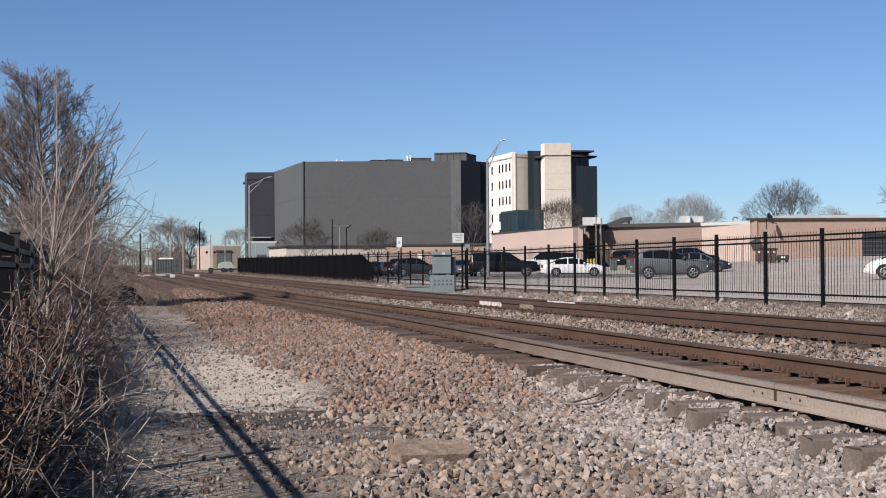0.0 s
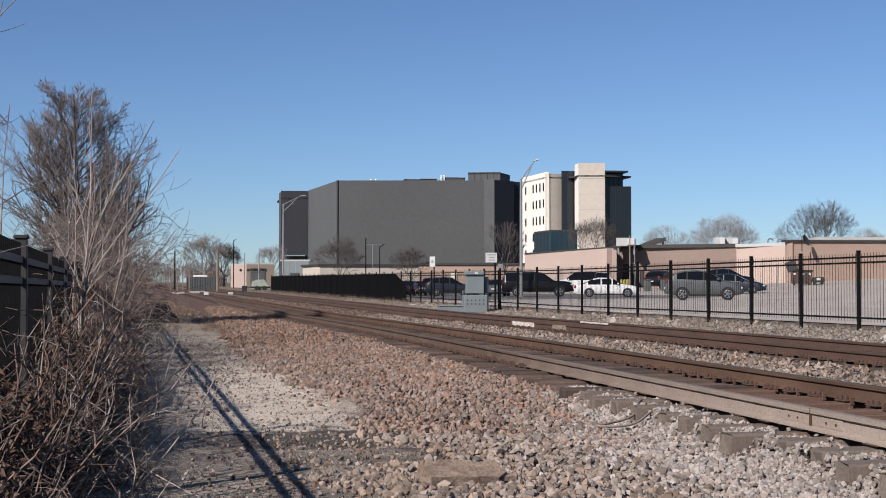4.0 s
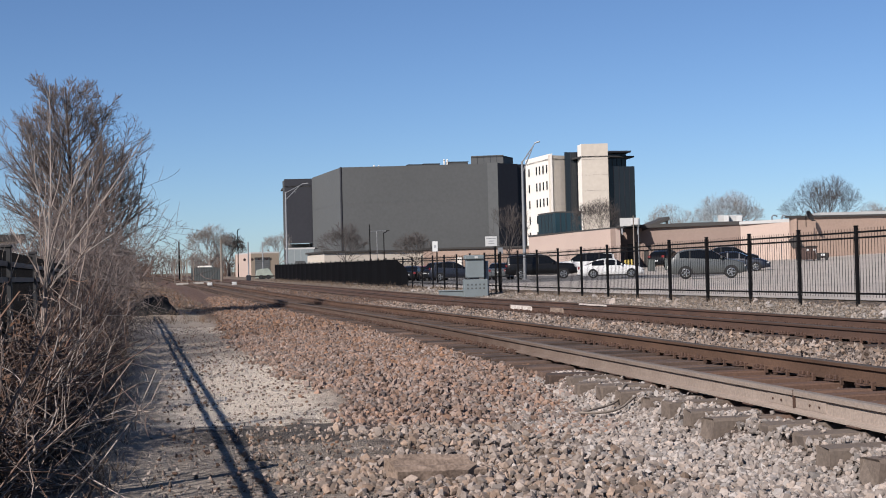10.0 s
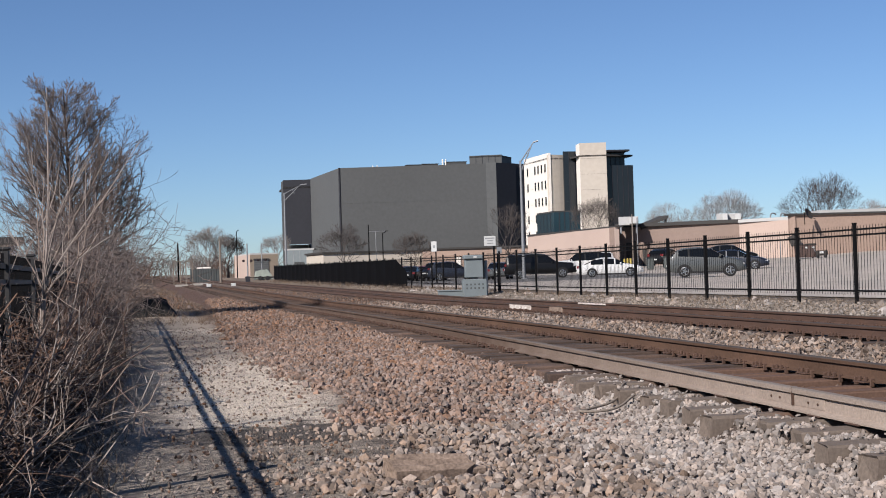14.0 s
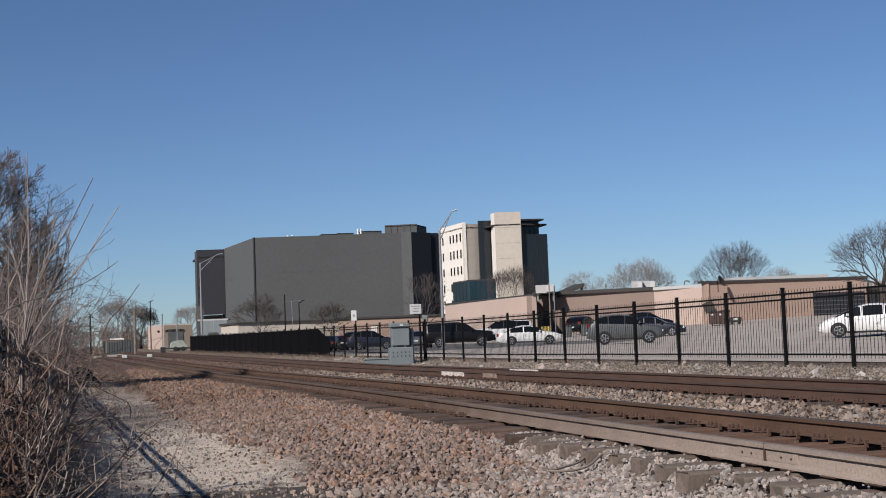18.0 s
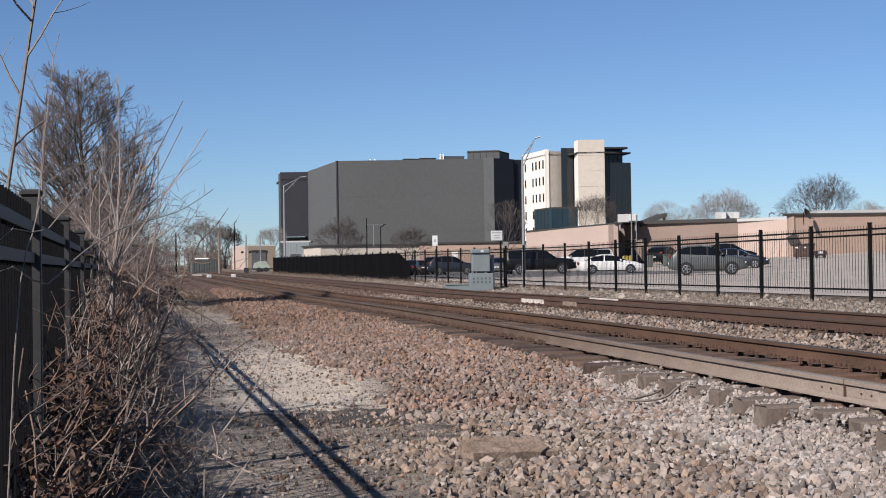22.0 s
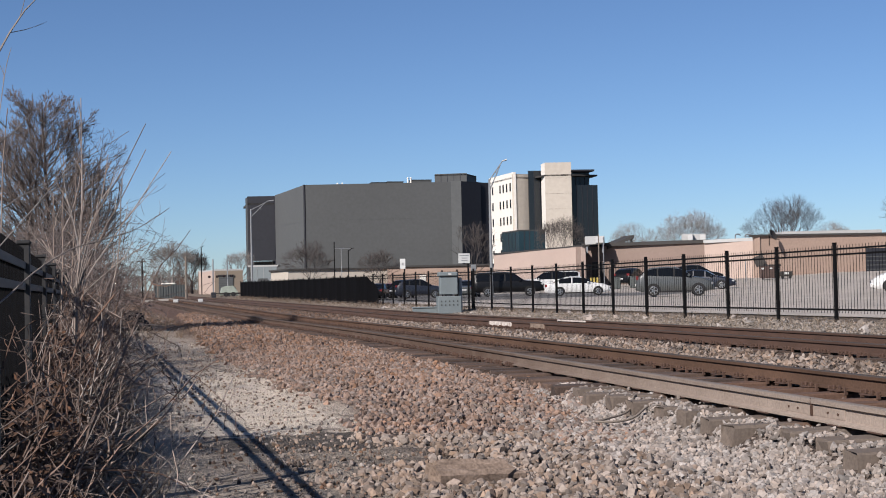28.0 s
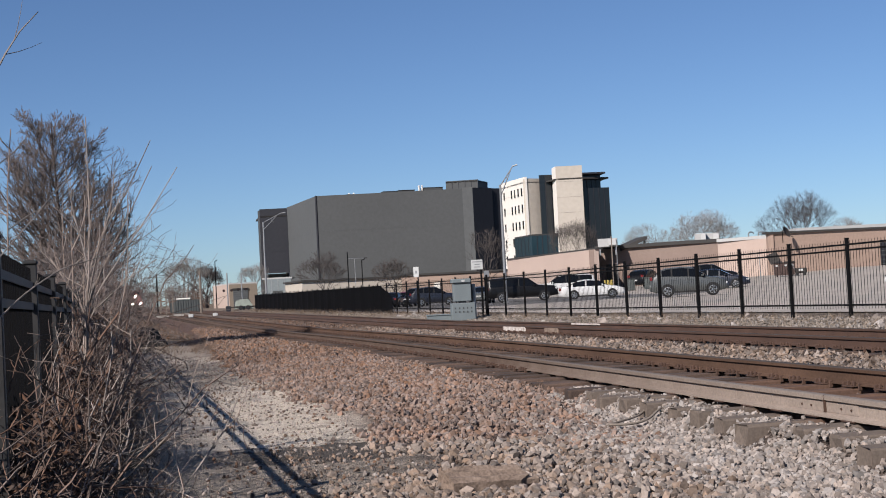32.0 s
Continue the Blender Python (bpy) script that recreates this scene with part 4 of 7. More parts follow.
# ---- vehicles ----
SHAPES = dict(
    # length, width, ground clearance, wheel radius, axles, roof and bonnet line, waist line, glazed span of the side, pillars
    suv=dict(l=4.30, w=1.82, low=0.27, r=0.345, fx=1.29, rx=-1.18, top=[(-2.12, 0.66), (-2.10, 0.98), (-1.94, 1.16), (-1.63, 1.50), (-1.14, 1.63), (-0.37, 1.67), (0.23, 1.60), (1.08, 1.09), (1.57, 1.02), (1.98, 0.86), (2.12, 0.62)],
             waist=[(-2.12, 1.20), (0.00, 1.10), (1.19, 1.02), (2.12, 0.80)], glazed=(-1.48, 0.92), pillars=(-0.93, -0.02), rear=(-1.94, -1.63), front=(0.23, 1.18)),
    sedan=dict(l=4.76, w=1.76, low=0.21, r=0.315, fx=1.46, rx=-1.28, top=[(-2.38, 0.56), (-2.34, 0.86), (-1.82, 0.96), (-1.02, 1.33), (-0.55, 1.41), (0.10, 1.40), (0.42, 1.33), (1.16, 0.95), (1.9, 0.83), (2.28, 0.68), (2.38, 0.48)],
               waist=[(-2.38, 0.90), (0.0, 0.92), (1.2, 0.88), (2.38, 0.66)], glazed=(-1.36, 0.92), pillars=(-0.42, 0.36), rear=(-1.82, -1.02), front=(0.42, 1.16)),
    hatch=dict(l=4.46, w=1.75, low=0.21, r=0.315, fx=1.33, rx=-1.37, top=[(-2.23, 0.62), (-2.18, 1.04), (-1.95, 1.12), (-1.2, 1.38), (-0.45, 1.49), (0.08, 1.48), (0.42, 1.40), (1.46, 0.96), (1.92, 0.80), (2.16, 0.62), (2.23, 0.46)],
               waist=[(-2.23, 1.04), (-0.6, 0.97), (1.3, 0.90), (2.23, 0.62)], glazed=(-1.52, 1.06), pillars=(-0.66, 0.30), rear=(-1.95, -1.2), front=(0.42, 1.46)),
    big=dict(l=5.6, w=2.02, low=0.36, r=0.385, fx=1.72, rx=-1.58, top=[(-2.8, 0.7), (-2.76, 1.22), (-2.64, 1.76), (-2.35, 1.90), (-0.4, 1.94), (0.42, 1.88), (1.28, 1.28), (2.5, 1.17), (2.74, 1.0), (2.8, 0.62)],
             waist=[(-2.8, 1.22), (1.3, 1.20), (2.8, 1.02)], glazed=(-2.5, 1.08), pillars=(-1.38, -0.24), rear=(-2.76, -2.64), front=(0.42, 1.28)),
)


def along(line, x):
    """The height of a line of (x, z) points at x."""
    for (xa, za), (xb, zb) in zip(line, line[1:]):
        if x <= xb:
            return za + (zb - za) * max(0.0, (x - xa)) / (xb - xa)
    return line[-1][1]


def wheel_mesh(r):
    bm = bmesh.new()
    for a, b, rad in ((-0.11, 0.11, r),):
        res = bmesh.ops.create_cone(bm, cap_ends=True, segments=24, radius1=rad, radius2=rad, depth=b - a)
        bmesh.ops.rotate(bm, cent=(0, 0, 0), matrix=Matrix.Rotation(math.pi / 2, 3, "X"), verts=res["verts"])
        bmesh.ops.bevel(bm, geom=[e for e in bm.edges if abs(e.verts[0].co.y - e.verts[1].co.y) < 1e-4], offset=0.025, segments=2, affect="EDGES")
    t = bpy.data.meshes.new("tyre")
    bm.to_mesh(t)
    bm.free()
    t.materials.append(M["tyre"])
    bm = bmesh.new()
    ri = r * 0.66
    rod(bm, (0, -0.116, 0), (0, 0.116, 0), ri * 0.22, seg=12)
    for k in range(5):
        a = k * 2 * math.pi / 5
        for s in (-1, 1):
            rod(bm, (0, s * 0.113, 0), (ri * math.cos(a), s * 0.113, ri * math.sin(a)), 0.035, 0.045, seg=6)
    for s in (-0.112, 0.112):
        for k in range(20):
            a, b = k * math.pi / 10, (k + 1) * math.pi / 10
            q = [bm.verts.new((rad * math.cos(c), yy_, rad * math.sin(c))) for rad, yy_, c in ((ri, s, a), (ri, s, b), (ri * 0.88, s * 1.05, b), (ri * 0.88, s * 1.05, a))]
            bm.faces.new(q)
    m_ = bpy.data.meshes.new("rim")
    bm.to_mesh(m_)
    bm.free()
    m_.materials.append(M["alloy"])
    return t, m_


WHEELS = {}


def side_slab(bm, pts, y0, y1, inset=0.0, mi=0):
    """A side outline given depth from y0 to y1; the top edge leans in by inset."""
    zmin, zmax = min(p[1] for p in pts), max(p[1] for p in pts)

    def lean(z):
        return inset * (z - zmin) / max(zmax - zmin, 1e-6)

    a = [bm.verts.new((x, y0 + lean(z) * (1 if y0 < y1 else -1), z)) for x, z in pts]
    b = [bm.verts.new((x, y1 - lean(z) * (1 if y0 < y1 else -1), z)) for x, z in pts]
    n = len(pts)
    fs = [bm.faces.new((a[i], a[(i + 1) % n], b[(i + 1) % n], b[i])) for i in range(n)] + [bm.faces.new(a[::-1]), bm.faces.new(b)]
    bmesh.ops.recalc_face_normals(bm, faces=fs)
    return bm


def shell(s):
    """The car's skin as rings across it, nose to tail; gives quads with what each one is: paint or which pane."""
    L, hw = s["l"] / 2, s["w"] / 2
    g0, g1 = s["glazed"]
    cuts = {-L, L, g0, g1, *s["rear"], *s["front"], *(p[0] for p in s["top"])}
    for p in s["pillars"]:
        cuts |= {p - 0.045, p + 0.045}
    cuts |= {-L + 0.06, L - 0.06, *(-L + 0.35 * k for k in range(1, int(s["l"] / 0.35)))}
    xs = []
    for x in sorted(cuts):
        if not xs or x - xs[-1] > 0.012:
            xs.append(x)
    rings = []
    for x in xs:
        e = abs(x) / L
        w = hw * (1.0 - 0.035 * e ** 3 - 0.16 * max(0.0, (e - 0.86) / 0.14) ** 2)
        low = s["low"] + 0.13 * max(0.0, (e - 0.8) / 0.2) ** 2
        top = along(s["top"], x)
        waist = min(along(s["waist"], x), top - 0.02)
        glass = top - waist > 0.10
        mid = low + (waist - low) * 0.45
        ring = [(0.0, low), (w * 0.90, low), (w * 0.985, low + 0.10), (w, mid), (w * 0.985, waist - 0.07), (w * 0.955, waist)]
        if glass:
            lean = 0.30 * (top - waist)
            ring += [(w * 0.955 - lean * 0.86, top - 0.075), (w * 0.955 - lean - 0.07, top - 0.018), (0.0, top + 0.012)]
        else:
            h = top - waist
            ring += [(w * 0.90, waist + h * 0.55), (w * 0.72, waist + h * 0.92), (0.0, top + 0.012)]
        rings.append(ring)
    quads = []
    for i in range(len(xs) - 1):
        x = (xs[i] + xs[i + 1]) / 2
        for k in range(len(rings[0]) - 1):
            for sy in (-1, 1):
                kind = "body"
                tall = along(s["top"], x) - along(s["waist"], x)
                if k == 5 and g0 < x < g1 and tall > 0.16 and not any(abs(x - p) < 0.05 for p in s["pillars"]):
                    kind = "side_%d_%d" % (sum(x > p for p in s["pillars"]), sy)
                elif k == 5 and g0 < x < g1 and tall > 0.16 and s["low"] > 0.25:
                    kind = "pillar_trim_%d_%d" % (min(range(len(s["pillars"])), key=lambda n_: abs(x - s["pillars"][n_])), sy)
                elif k >= 6 and s["front"][0] < x < s["front"][1]:
                    kind = "windscreen"
                elif k >= 6 and s["rear"][0] < x < s["rear"][1]:
                    kind = "rear_window"
                q = [(xs[i], sy * rings[i][k][0], rings[i][k][1]), (xs[i + 1], sy * rings[i + 1][k][0], rings[i + 1][k][1]),
                     (xs[i + 1], sy * rings[i + 1][k + 1][0], rings[i + 1][k + 1][1]), (xs[i], sy * rings[i][k + 1][0], rings[i][k + 1][1])]
                quads.append((kind, q))
    for x, ring in ((xs[0], rings[0]), (xs[-1], rings[-1])):
        for k in range(len(ring) - 1):
            quads.append(("body", [(x, -ring[k][0], ring[k][1]), (x, ring[k][0], ring[k][1]), (x, ring[k + 1][0], ring[k + 1][1]), (x, -ring[k + 1][0], ring[k + 1][1])]))
    return quads


def arch_mesh(bm, x, y0, y1, r, cut):
    """The dark mouth of a wheel arch: a disc cut off level above the road."""
    a0 = math.asin(max(-1.0, min(1.0, (cut - r) / (r + 0.05))))
    pts = [(x + (r + 0.05) * math.cos(a0 + (math.pi - 2 * a0) * k / 18), r + (r + 0.05) * math.sin(a0 + (math.pi - 2 * a0) * k / 18)) for k in range(19)]
    return side_slab(bm, pts, y0, y1)


CAR_MESHES = {}


def car_meshes(shape):
    """The skin and panes of one shape of car, made once."""
    if shape not in CAR_MESHES:
        groups = {}
        for kind, q in shell(SHAPES[shape]):
            groups.setdefault(kind, []).append(q)
        out = []
        for kind in sorted(groups):
            bm = bmesh.new()
            for q in groups[kind]:
                vs = [bm.verts.new(c) for c in q]
                bm.faces.new(vs)
            bmesh.ops.remove_doubles(bm, verts=list(bm.verts), dist=0.002)
            bmesh.ops.dissolve_degenerate(bm, edges=list(bm.edges), dist=0.001)
            bmesh.ops.recalc_face_normals(bm, faces=list(bm.faces))
            me = bpy.data.meshes.new(kind)
            bm.to_mesh(me)
            bm.free()
            if kind == "body":
                me.polygons.foreach_set("use_smooth", [True] * len(me.polygons))
                me.set_sharp_from_angle(angle=radians(38))
            out.append((kind, me))
        CAR_MESHES[shape] = out
    return CAR_MESHES[shape]


def car(shape, colour, label, place, heading, category="car"):
    """A parked vehicle; heading: the bearing of its nose."""
    s = SHAPES[shape]
    hw, L = s["w"] / 2, s["l"] / 2
    t = thing("car", label, category, Matrix.Translation((place[0], place[1], lot_z(place))) @ Matrix.Rotation(radians(90 - heading), 4, "Z"), "parked cars")
    for kind, me in car_meshes(shape):
        if kind == "body":
            me = me.copy()
            me.materials.clear()
            part("body", me, M[colour], t)
        else:
            trim = kind.startswith("pillar")
            part("pillar_trim" if trim else "side_window" if kind.startswith("side") else kind, me, M["tyre"] if trim else M["car_glass"], t)
    waist = along(s["waist"], 0)
    zt, zh = along(s["waist"], -L + 0.1), along(s["top"], L - 0.12)
    for sy in (-1, 1):
        part("headlight", boxed(L - 0.36, sy * (hw - 0.46), zh - 0.16, L - 0.05, sy * (hw - 0.085), zh - 0.03, bevel=0.03), M["lamp_clear"], t)
        part("taillight", boxed(-L + 0.01, sy * (hw - 0.34), zt - 0.24, -L + 0.16, sy * (hw - 0.075), zt - 0.04, bevel=0.02), M["lamp_red"], t)
        part("mirror", boxed(s["glazed"][1] - 0.22, sy * (hw - 0.05), waist - 0.01, s["glazed"][1] - 0.08, sy * (hw + 0.15), waist + 0.12, bevel=0.03), M[colour], t)
        for x in (s["pillars"][0] - 0.0, s["pillars"][1] - 0.0, s["glazed"][1] - 0.04):
            part("door_seam", boxed(x - 0.007, sy * (hw - 0.03), s["low"] + 0.13, x + 0.007, sy * (hw + 0.0015), waist - 0.09), M["tyre"], t)
        for x in (s["pillars"][0] + 0.16, s["pillars"][1] + 0.16):
            part("door_handle", boxed(x - 0.1, sy * (hw - 0.03), waist - 0.17, x + 0.08, sy * (hw + 0.014), waist - 0.135, bevel=0.008), M[colour], t)
        part("sill", boxed(s["rx"] + s["r"], sy * (hw - 0.2), s["low"] - 0.03, s["fx"] - s["r"], sy * (hw - 0.02), s["low"] + 0.06, bevel=0.02), M["tyre"], t)
        for wx in (s["fx"], s["rx"]):
            part("wheel_arch", arch_mesh(bmesh.new(), wx, sy * (hw - 0.30), sy * (hw + 0.004), s["r"], s["low"]), M["tyre"], t)
    part("bumper", boxed(L - 0.2, -hw + 0.16, s["low"] + 0.06, L + 0.02, hw - 0.16, s["low"] + 0.26, bevel=0.05), M[colour], t)
    part("bumper", boxed(-L - 0.03, -hw + 0.16, s["low"] + 0.08, -L + 0.2, hw - 0.16, s["low"] + 0.28, bevel=0.05), M[colour], t)
    part("grille", boxed(L - 0.08, -hw + 0.5, zh - 0.2, L + 0.012, hw - 0.5, zh - 0.07, bevel=0.01), M["tyre"], t)
    part("number_plate", boxed(-L - 0.04, -0.2, s["low"] + 0.34, -L + 0.02, 0.2, s["low"] + 0.46), M["sign"], t)
    if shape in ("suv", "big"):
        for sy in (-1, 1):
            part("roof_rail", rod(bmesh.new(), (-L * 0.62, sy * (hw - 0.3), along(s["top"], -L * 0.62) + 0.03), (0.1, sy * (hw - 0.3), along(s["top"], 0.1) + 0.03), 0.02, seg=6), M["steel"], t)
    if s["r"] not in WHEELS:
        WHEELS[s["r"]] = wheel_mesh(s["r"])
    tm, rm = WHEELS[s["r"]]
    for wx in (s["fx"], s["rx"]):
        for sy in (-1, 1):
            w = new("wheel")
            w.parent = t
            w.matrix_basis = pose(wx, sy * (hw - 0.10), s["r"])
            part("tyre", tm, M["tyre"], w)
            part("rim", rm, M["alloy"], w)
    return t


car("suv", "car_silver", "silver-grey crossover parked on the lot", bear(21.73, 77), 111)
car("sedan", "car_white", "older white four-door sedan parked on the lot", bear(17.76, 99), 107)
car("big", "car_black", "large black sport utility vehicle parked on the lot", bear(14.85, 107), 104)
car("big", "car_white", "large white vehicle behind the white sedan", bear(16.62, 119), 286)
car("suv", "car_black", "black sport utility vehicle near the brick building", bear(20.1, 128), 48)
car("suv", "car_black", "dark crossover parked behind the silver one", bear(22.8, 112), 114)
car("sedan", "car_blue", "dark blue sedan beyond the silver crossover", bear(22.85, 95), 116)
car("hatch", "car_white", "white hatchback behind the iron fence", bear(31.5, 64.5), 302)
car("hatch", "car_white", "white hatchback nosed close to its twin", bear(33.85, 61.5), 302)
car("suv", "car_blue", "dark blue crossover behind the iron fence", bear(11.15, 118), 100)
car("sedan", "car_silver", "silver sedan beside the black vehicle", bear(13.15, 112), 20)
car("sedan", "car_black", "black sedan behind the iron fence", bear(9.4, 126), 20)
car("sedan", "car_red", "red car between parked cars", bear(9.93, 130), 200)
car("hatch", "car_red", "small red car at the end of the row", bear(8.9, 136), 200)
car("hatch", "car_white", "white car at the far end of the lot", bear(8.55, 142), 100)
car("suv", "car_black", "black crossover parked behind the privacy fabric", bear(7.6, 135), 100)
car("suv", "car_black", "dark car parked in the far row", bear(10.4, 124), 200)

# ---- buildings ----


def clad(b, a, c, z0, z1, material, name="wall", lines=0, vertical=0, label="", thick=0.5, groove=None):
    """One wall of a building from plan point a to c, with raised course lines."""
    w = part(name, wall_between(bmesh.new(), a, c, z0, z1, thick), material, b, label)
    d = Vector((c[0] - a[0], c[1] - a[1], 0))
    n = Vector((d.y, -d.x, 0)).normalized() * 0.05
    for k in range(1, lines):
        z = z0 + (z1 - z0) * k / lines
        part("course", wall_between(bmesh.new(), Vector((a[0], a[1], 0)) + n * 0.5, Vector((c[0], c[1], 0)) + n * 0.4, z - 0.009, z + 0.009, 0.1), groove or material, w)
    for k in range(1, vertical):
        p = Vector((a[0], a[1], 0)) + d * (k / vertical) + n
        e = d.normalized() * 0.06
        part("rib", wall_between(bmesh.new(), p - e, p + e, z0, z1, 0.1), groove or material, w)
    return w


BZ = 1.0
# the grey windowless hall
A, B, C, D = bear(6.49, 300), bear(13.12, 299), bear(5.27, 331), bear(14.45, 306)
TOP = 24.7
hall = thing("windowless_building", "tall windowless building clad in grey metal panels", "building", kind="")
# side lighter, end darker than the front: sun and shade put into cladding colours
clad(hall, C, A, BZ, TOP, M["clad_light"], lines=3, label="grey side wall, coloured lighter as the sunlit side")
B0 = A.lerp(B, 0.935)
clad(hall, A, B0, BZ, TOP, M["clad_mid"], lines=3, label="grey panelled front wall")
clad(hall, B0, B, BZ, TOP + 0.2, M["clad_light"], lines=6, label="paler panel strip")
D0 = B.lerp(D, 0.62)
clad(hall, B, D0, BZ, TOP + 0.1, M["clad_dark"], label="grey end wall, coloured dark as the side away from the sun")
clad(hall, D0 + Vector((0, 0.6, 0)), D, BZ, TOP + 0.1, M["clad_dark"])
back = bear(13.5, 345)
part("roof", prism(bmesh.new(), [A + Vector((0.2, 0.6, 0)), B + Vector((0, 0.6, 0)), D + Vector((0, 0.6, 0)), back, C + Vector((0.6, 0.2, 0))], TOP - 1.2, TOP - 0.8), M["roof"], hall)
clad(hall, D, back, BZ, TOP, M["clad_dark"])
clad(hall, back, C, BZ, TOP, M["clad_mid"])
cn = bmesh.new()
rod(cn, (A.x, A.y, BZ), (A.x, A.y, TOP + 0.05), 0.22, seg=8)
part("corner_trim", cn, M["clad_dark"], hall)
# stair tower at its left
T0, T1 = bear(4.12, 333), bear(5.33, 332.5)
tower = thing("stair_tower", "dark metal-clad stair tower beside the hall", "tower")
clad(tower, T0, T1, 8.9, high(4.10, 332), M["clad_dark"], lines=3)
# left wall lighter than the front: sunlight put into its cladding colour
clad(tower, bear(4.04, 337), T0, BZ, high(4.06, 332), M["clad_mid"])
part("roof", prism(bmesh.new(), [T0, T1, T1 + Vector((0, 14, 0)), T0 + Vector((0, 14, 0))], 22.6, 23.0), M["roof"], tower)
clad(tower, T1, T1 + Vector((0.5, 14, 0)), BZ, 23.0, M["clad_dark"])
clad(tower, T0 + Vector((0, 6, 0)), T1 + Vector((0, 6, 0)), BZ, 8.9, M["clad_light"])
# loading bay at the tower's foot
bay = thing("loading_bay", "concrete loading bay with a canopy at the tower's foot", "building")
Q0, Q1 = bear(4.15, 318), bear(5.22, 317)
clad(bay, Q0 + Vector((0, -3.8, 0)), Q1 + Vector((0, -3.8, 0)), BZ, 7.1, M["cabinet"], vertical=4, groove=M["steel"])
part("canopy", wall_between(bmesh.new(), Q0 + Vector((-0.5, -2, 0)), Q1 + Vector((0.5, -2, 0)), 7.15, 7.5, 5), M["roof_pale"], bay)
for k in range(9):
    p = Q0.lerp(Q1, k / 8)
    part("rail_post", rod(bmesh.new(), (p.x, p.y - 2, 7.5), (p.x, p.y - 2, 8.6), 0.04, seg=5), M["clad_mid"], bay)
part("handrail", rod(bmesh.new(), (Q0.x, Q0.y - 2, 8.6), (Q1.x, Q1.y - 2, 8.6), 0.04, seg=5), M["clad_mid"], bay)
part("door", boxed(-1.3, -0.15, 0, 1.3, 0.1, 3.4, m=Matrix.Translation(((Q0.x + Q1.x) / 2, (Q0.y + Q1.y) / 2 - 3.9, BZ))), M["clad_mid"], bay)
# penthouse and roof plant
pent = thing("penthouse", "dark plant penthouse on the hall's roof", "penthouse")
E0, E1, E2 = bear(12.01, 306), bear(13.37, 305), bear(13.78, 312)
# the side turned from the sun is darkened in its cladding colour
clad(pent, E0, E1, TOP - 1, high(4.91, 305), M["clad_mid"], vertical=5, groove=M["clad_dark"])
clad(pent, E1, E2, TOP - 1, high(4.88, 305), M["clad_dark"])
part("roof", prism(bmesh.new(), [E0, E1, E2, bear(12.3, 316)], 26.6, 26.9), M["roof"], pent)
for az, w_m, h_m in ((9.6, 3.2, 0.5), (10.3, 3.6, 0.6), (11.4, 4.6, 0.9)):
    p = bear(az, 306)
    u_ = thing("rooftop_unit", "low rooftop plant unit on the hall", "rooftop unit", Matrix.Translation((p.x, p.y, TOP - 0.8)))
    part("casing", boxed(-w_m / 2, -1.5, 0, w_m / 2, 1.5, 0.9 + h_m, bevel=0.1), M["clad_mid"], u_)
    part("lid", boxed(-w_m / 2 - 0.1, -1.6, 0.9 + h_m, w_m / 2 + 0.1, 1.6, 1.0 + h_m), M["roof"], u_)
for az, h_m in ((10.87, 1.4), (11.0, 1.4), (4.2, 0.5), (4.45, 0.6), (7.9, 0.45), (8.1, 0.45)):
    p = bear(az, 304 if az > 6 else 336)
    z0 = TOP - 0.8 if az > 6 else 23.0
    s_ = thing("vent_stack", "white roof vent stack", "vent", Matrix.Translation((p.x, p.y, z0)), "roof vents")
    part("pipe", rod(bmesh.new(), (0, 0, 0), (0, 0, 0.8 + h_m), 0.16, seg=8), M["white"], s_)
    part("cap", rod(bmesh.new(), (0, 0, 0.8 + h_m), (0, 0, 1.0 + h_m), 0.26, 0.1, seg=8), M["white"], s_)

# the cream office building
office = thing("office_building", "cream precast office building with dark glass bays", "building")
W0, W1, W2 = bear(14.30, 276.06), bear(15.33, 262.3), bear(16.10, 264.88)
OT = high(4.90, 262.3)
# faces towards the sun take white, the others darker cream: light given as colour
fac = clad(office, W0, W1, BZ, OT, M["white"], lines=7, groove=M["precast"], label="window wall, coloured whiter as the sunlit side")
d = (W1 - W0)
for row in range(6):
    for col in range(5):
        f_ = (0.16, 0.47, 0.60, 0.74, 0.88)[col]
        p = W0.lerp(W1, f_)
        q = d.normalized()
        z = OT - 3.7 - row * 3.22
        nn = Vector((q.y, -q.x, 0))
        wn_ = part("window", wall_between(bmesh.new(), p - q * 0.47 + nn * 0.06, p + q * 0.47 + nn * 0.06, z, z + 1.8, 0.3), M["white"], fac)
        part("pane", wall_between(bmesh.new(), p - q * 0.38 + nn * 0.09, p + q * 0.38 + nn * 0.09, z + 0.1, z + 1.7, 0.1), M["glass"], wn_)
clad(office, W1, W2, BZ, OT - 0.3, M["precast"], lines=7, label="cream wall, coloured darker as the shaded side")
G0, G1 = bear(15.97, 263.16), bear(16.66, 264.02)
gl = clad(office, G0, G1, BZ, high(4.94, 263.16), M["glass"], name="glass_bay", lines=7, vertical=3, groove=M["clad_dark"], label="dark glass bay")
S0, S1, S2 = bear(16.50, 263.16), bear(16.66, 259.72), bear(17.77, 260.15)
ST = high(5.26, 259.72)
clad(office, S0, S1, BZ, ST, M["white"], label="edge of the shaft, coloured white as its sunlit side")
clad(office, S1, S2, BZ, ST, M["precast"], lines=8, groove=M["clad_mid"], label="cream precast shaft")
R0, R1 = bear(17.77, 261.44), bear(18.86, 263.16)
clad(office, R0, R1, BZ, high(4.27, 262.3), M["glass"], name="glass_bay", lines=6, vertical=5, groove=M["clad_dark"], label="dark glass corner")
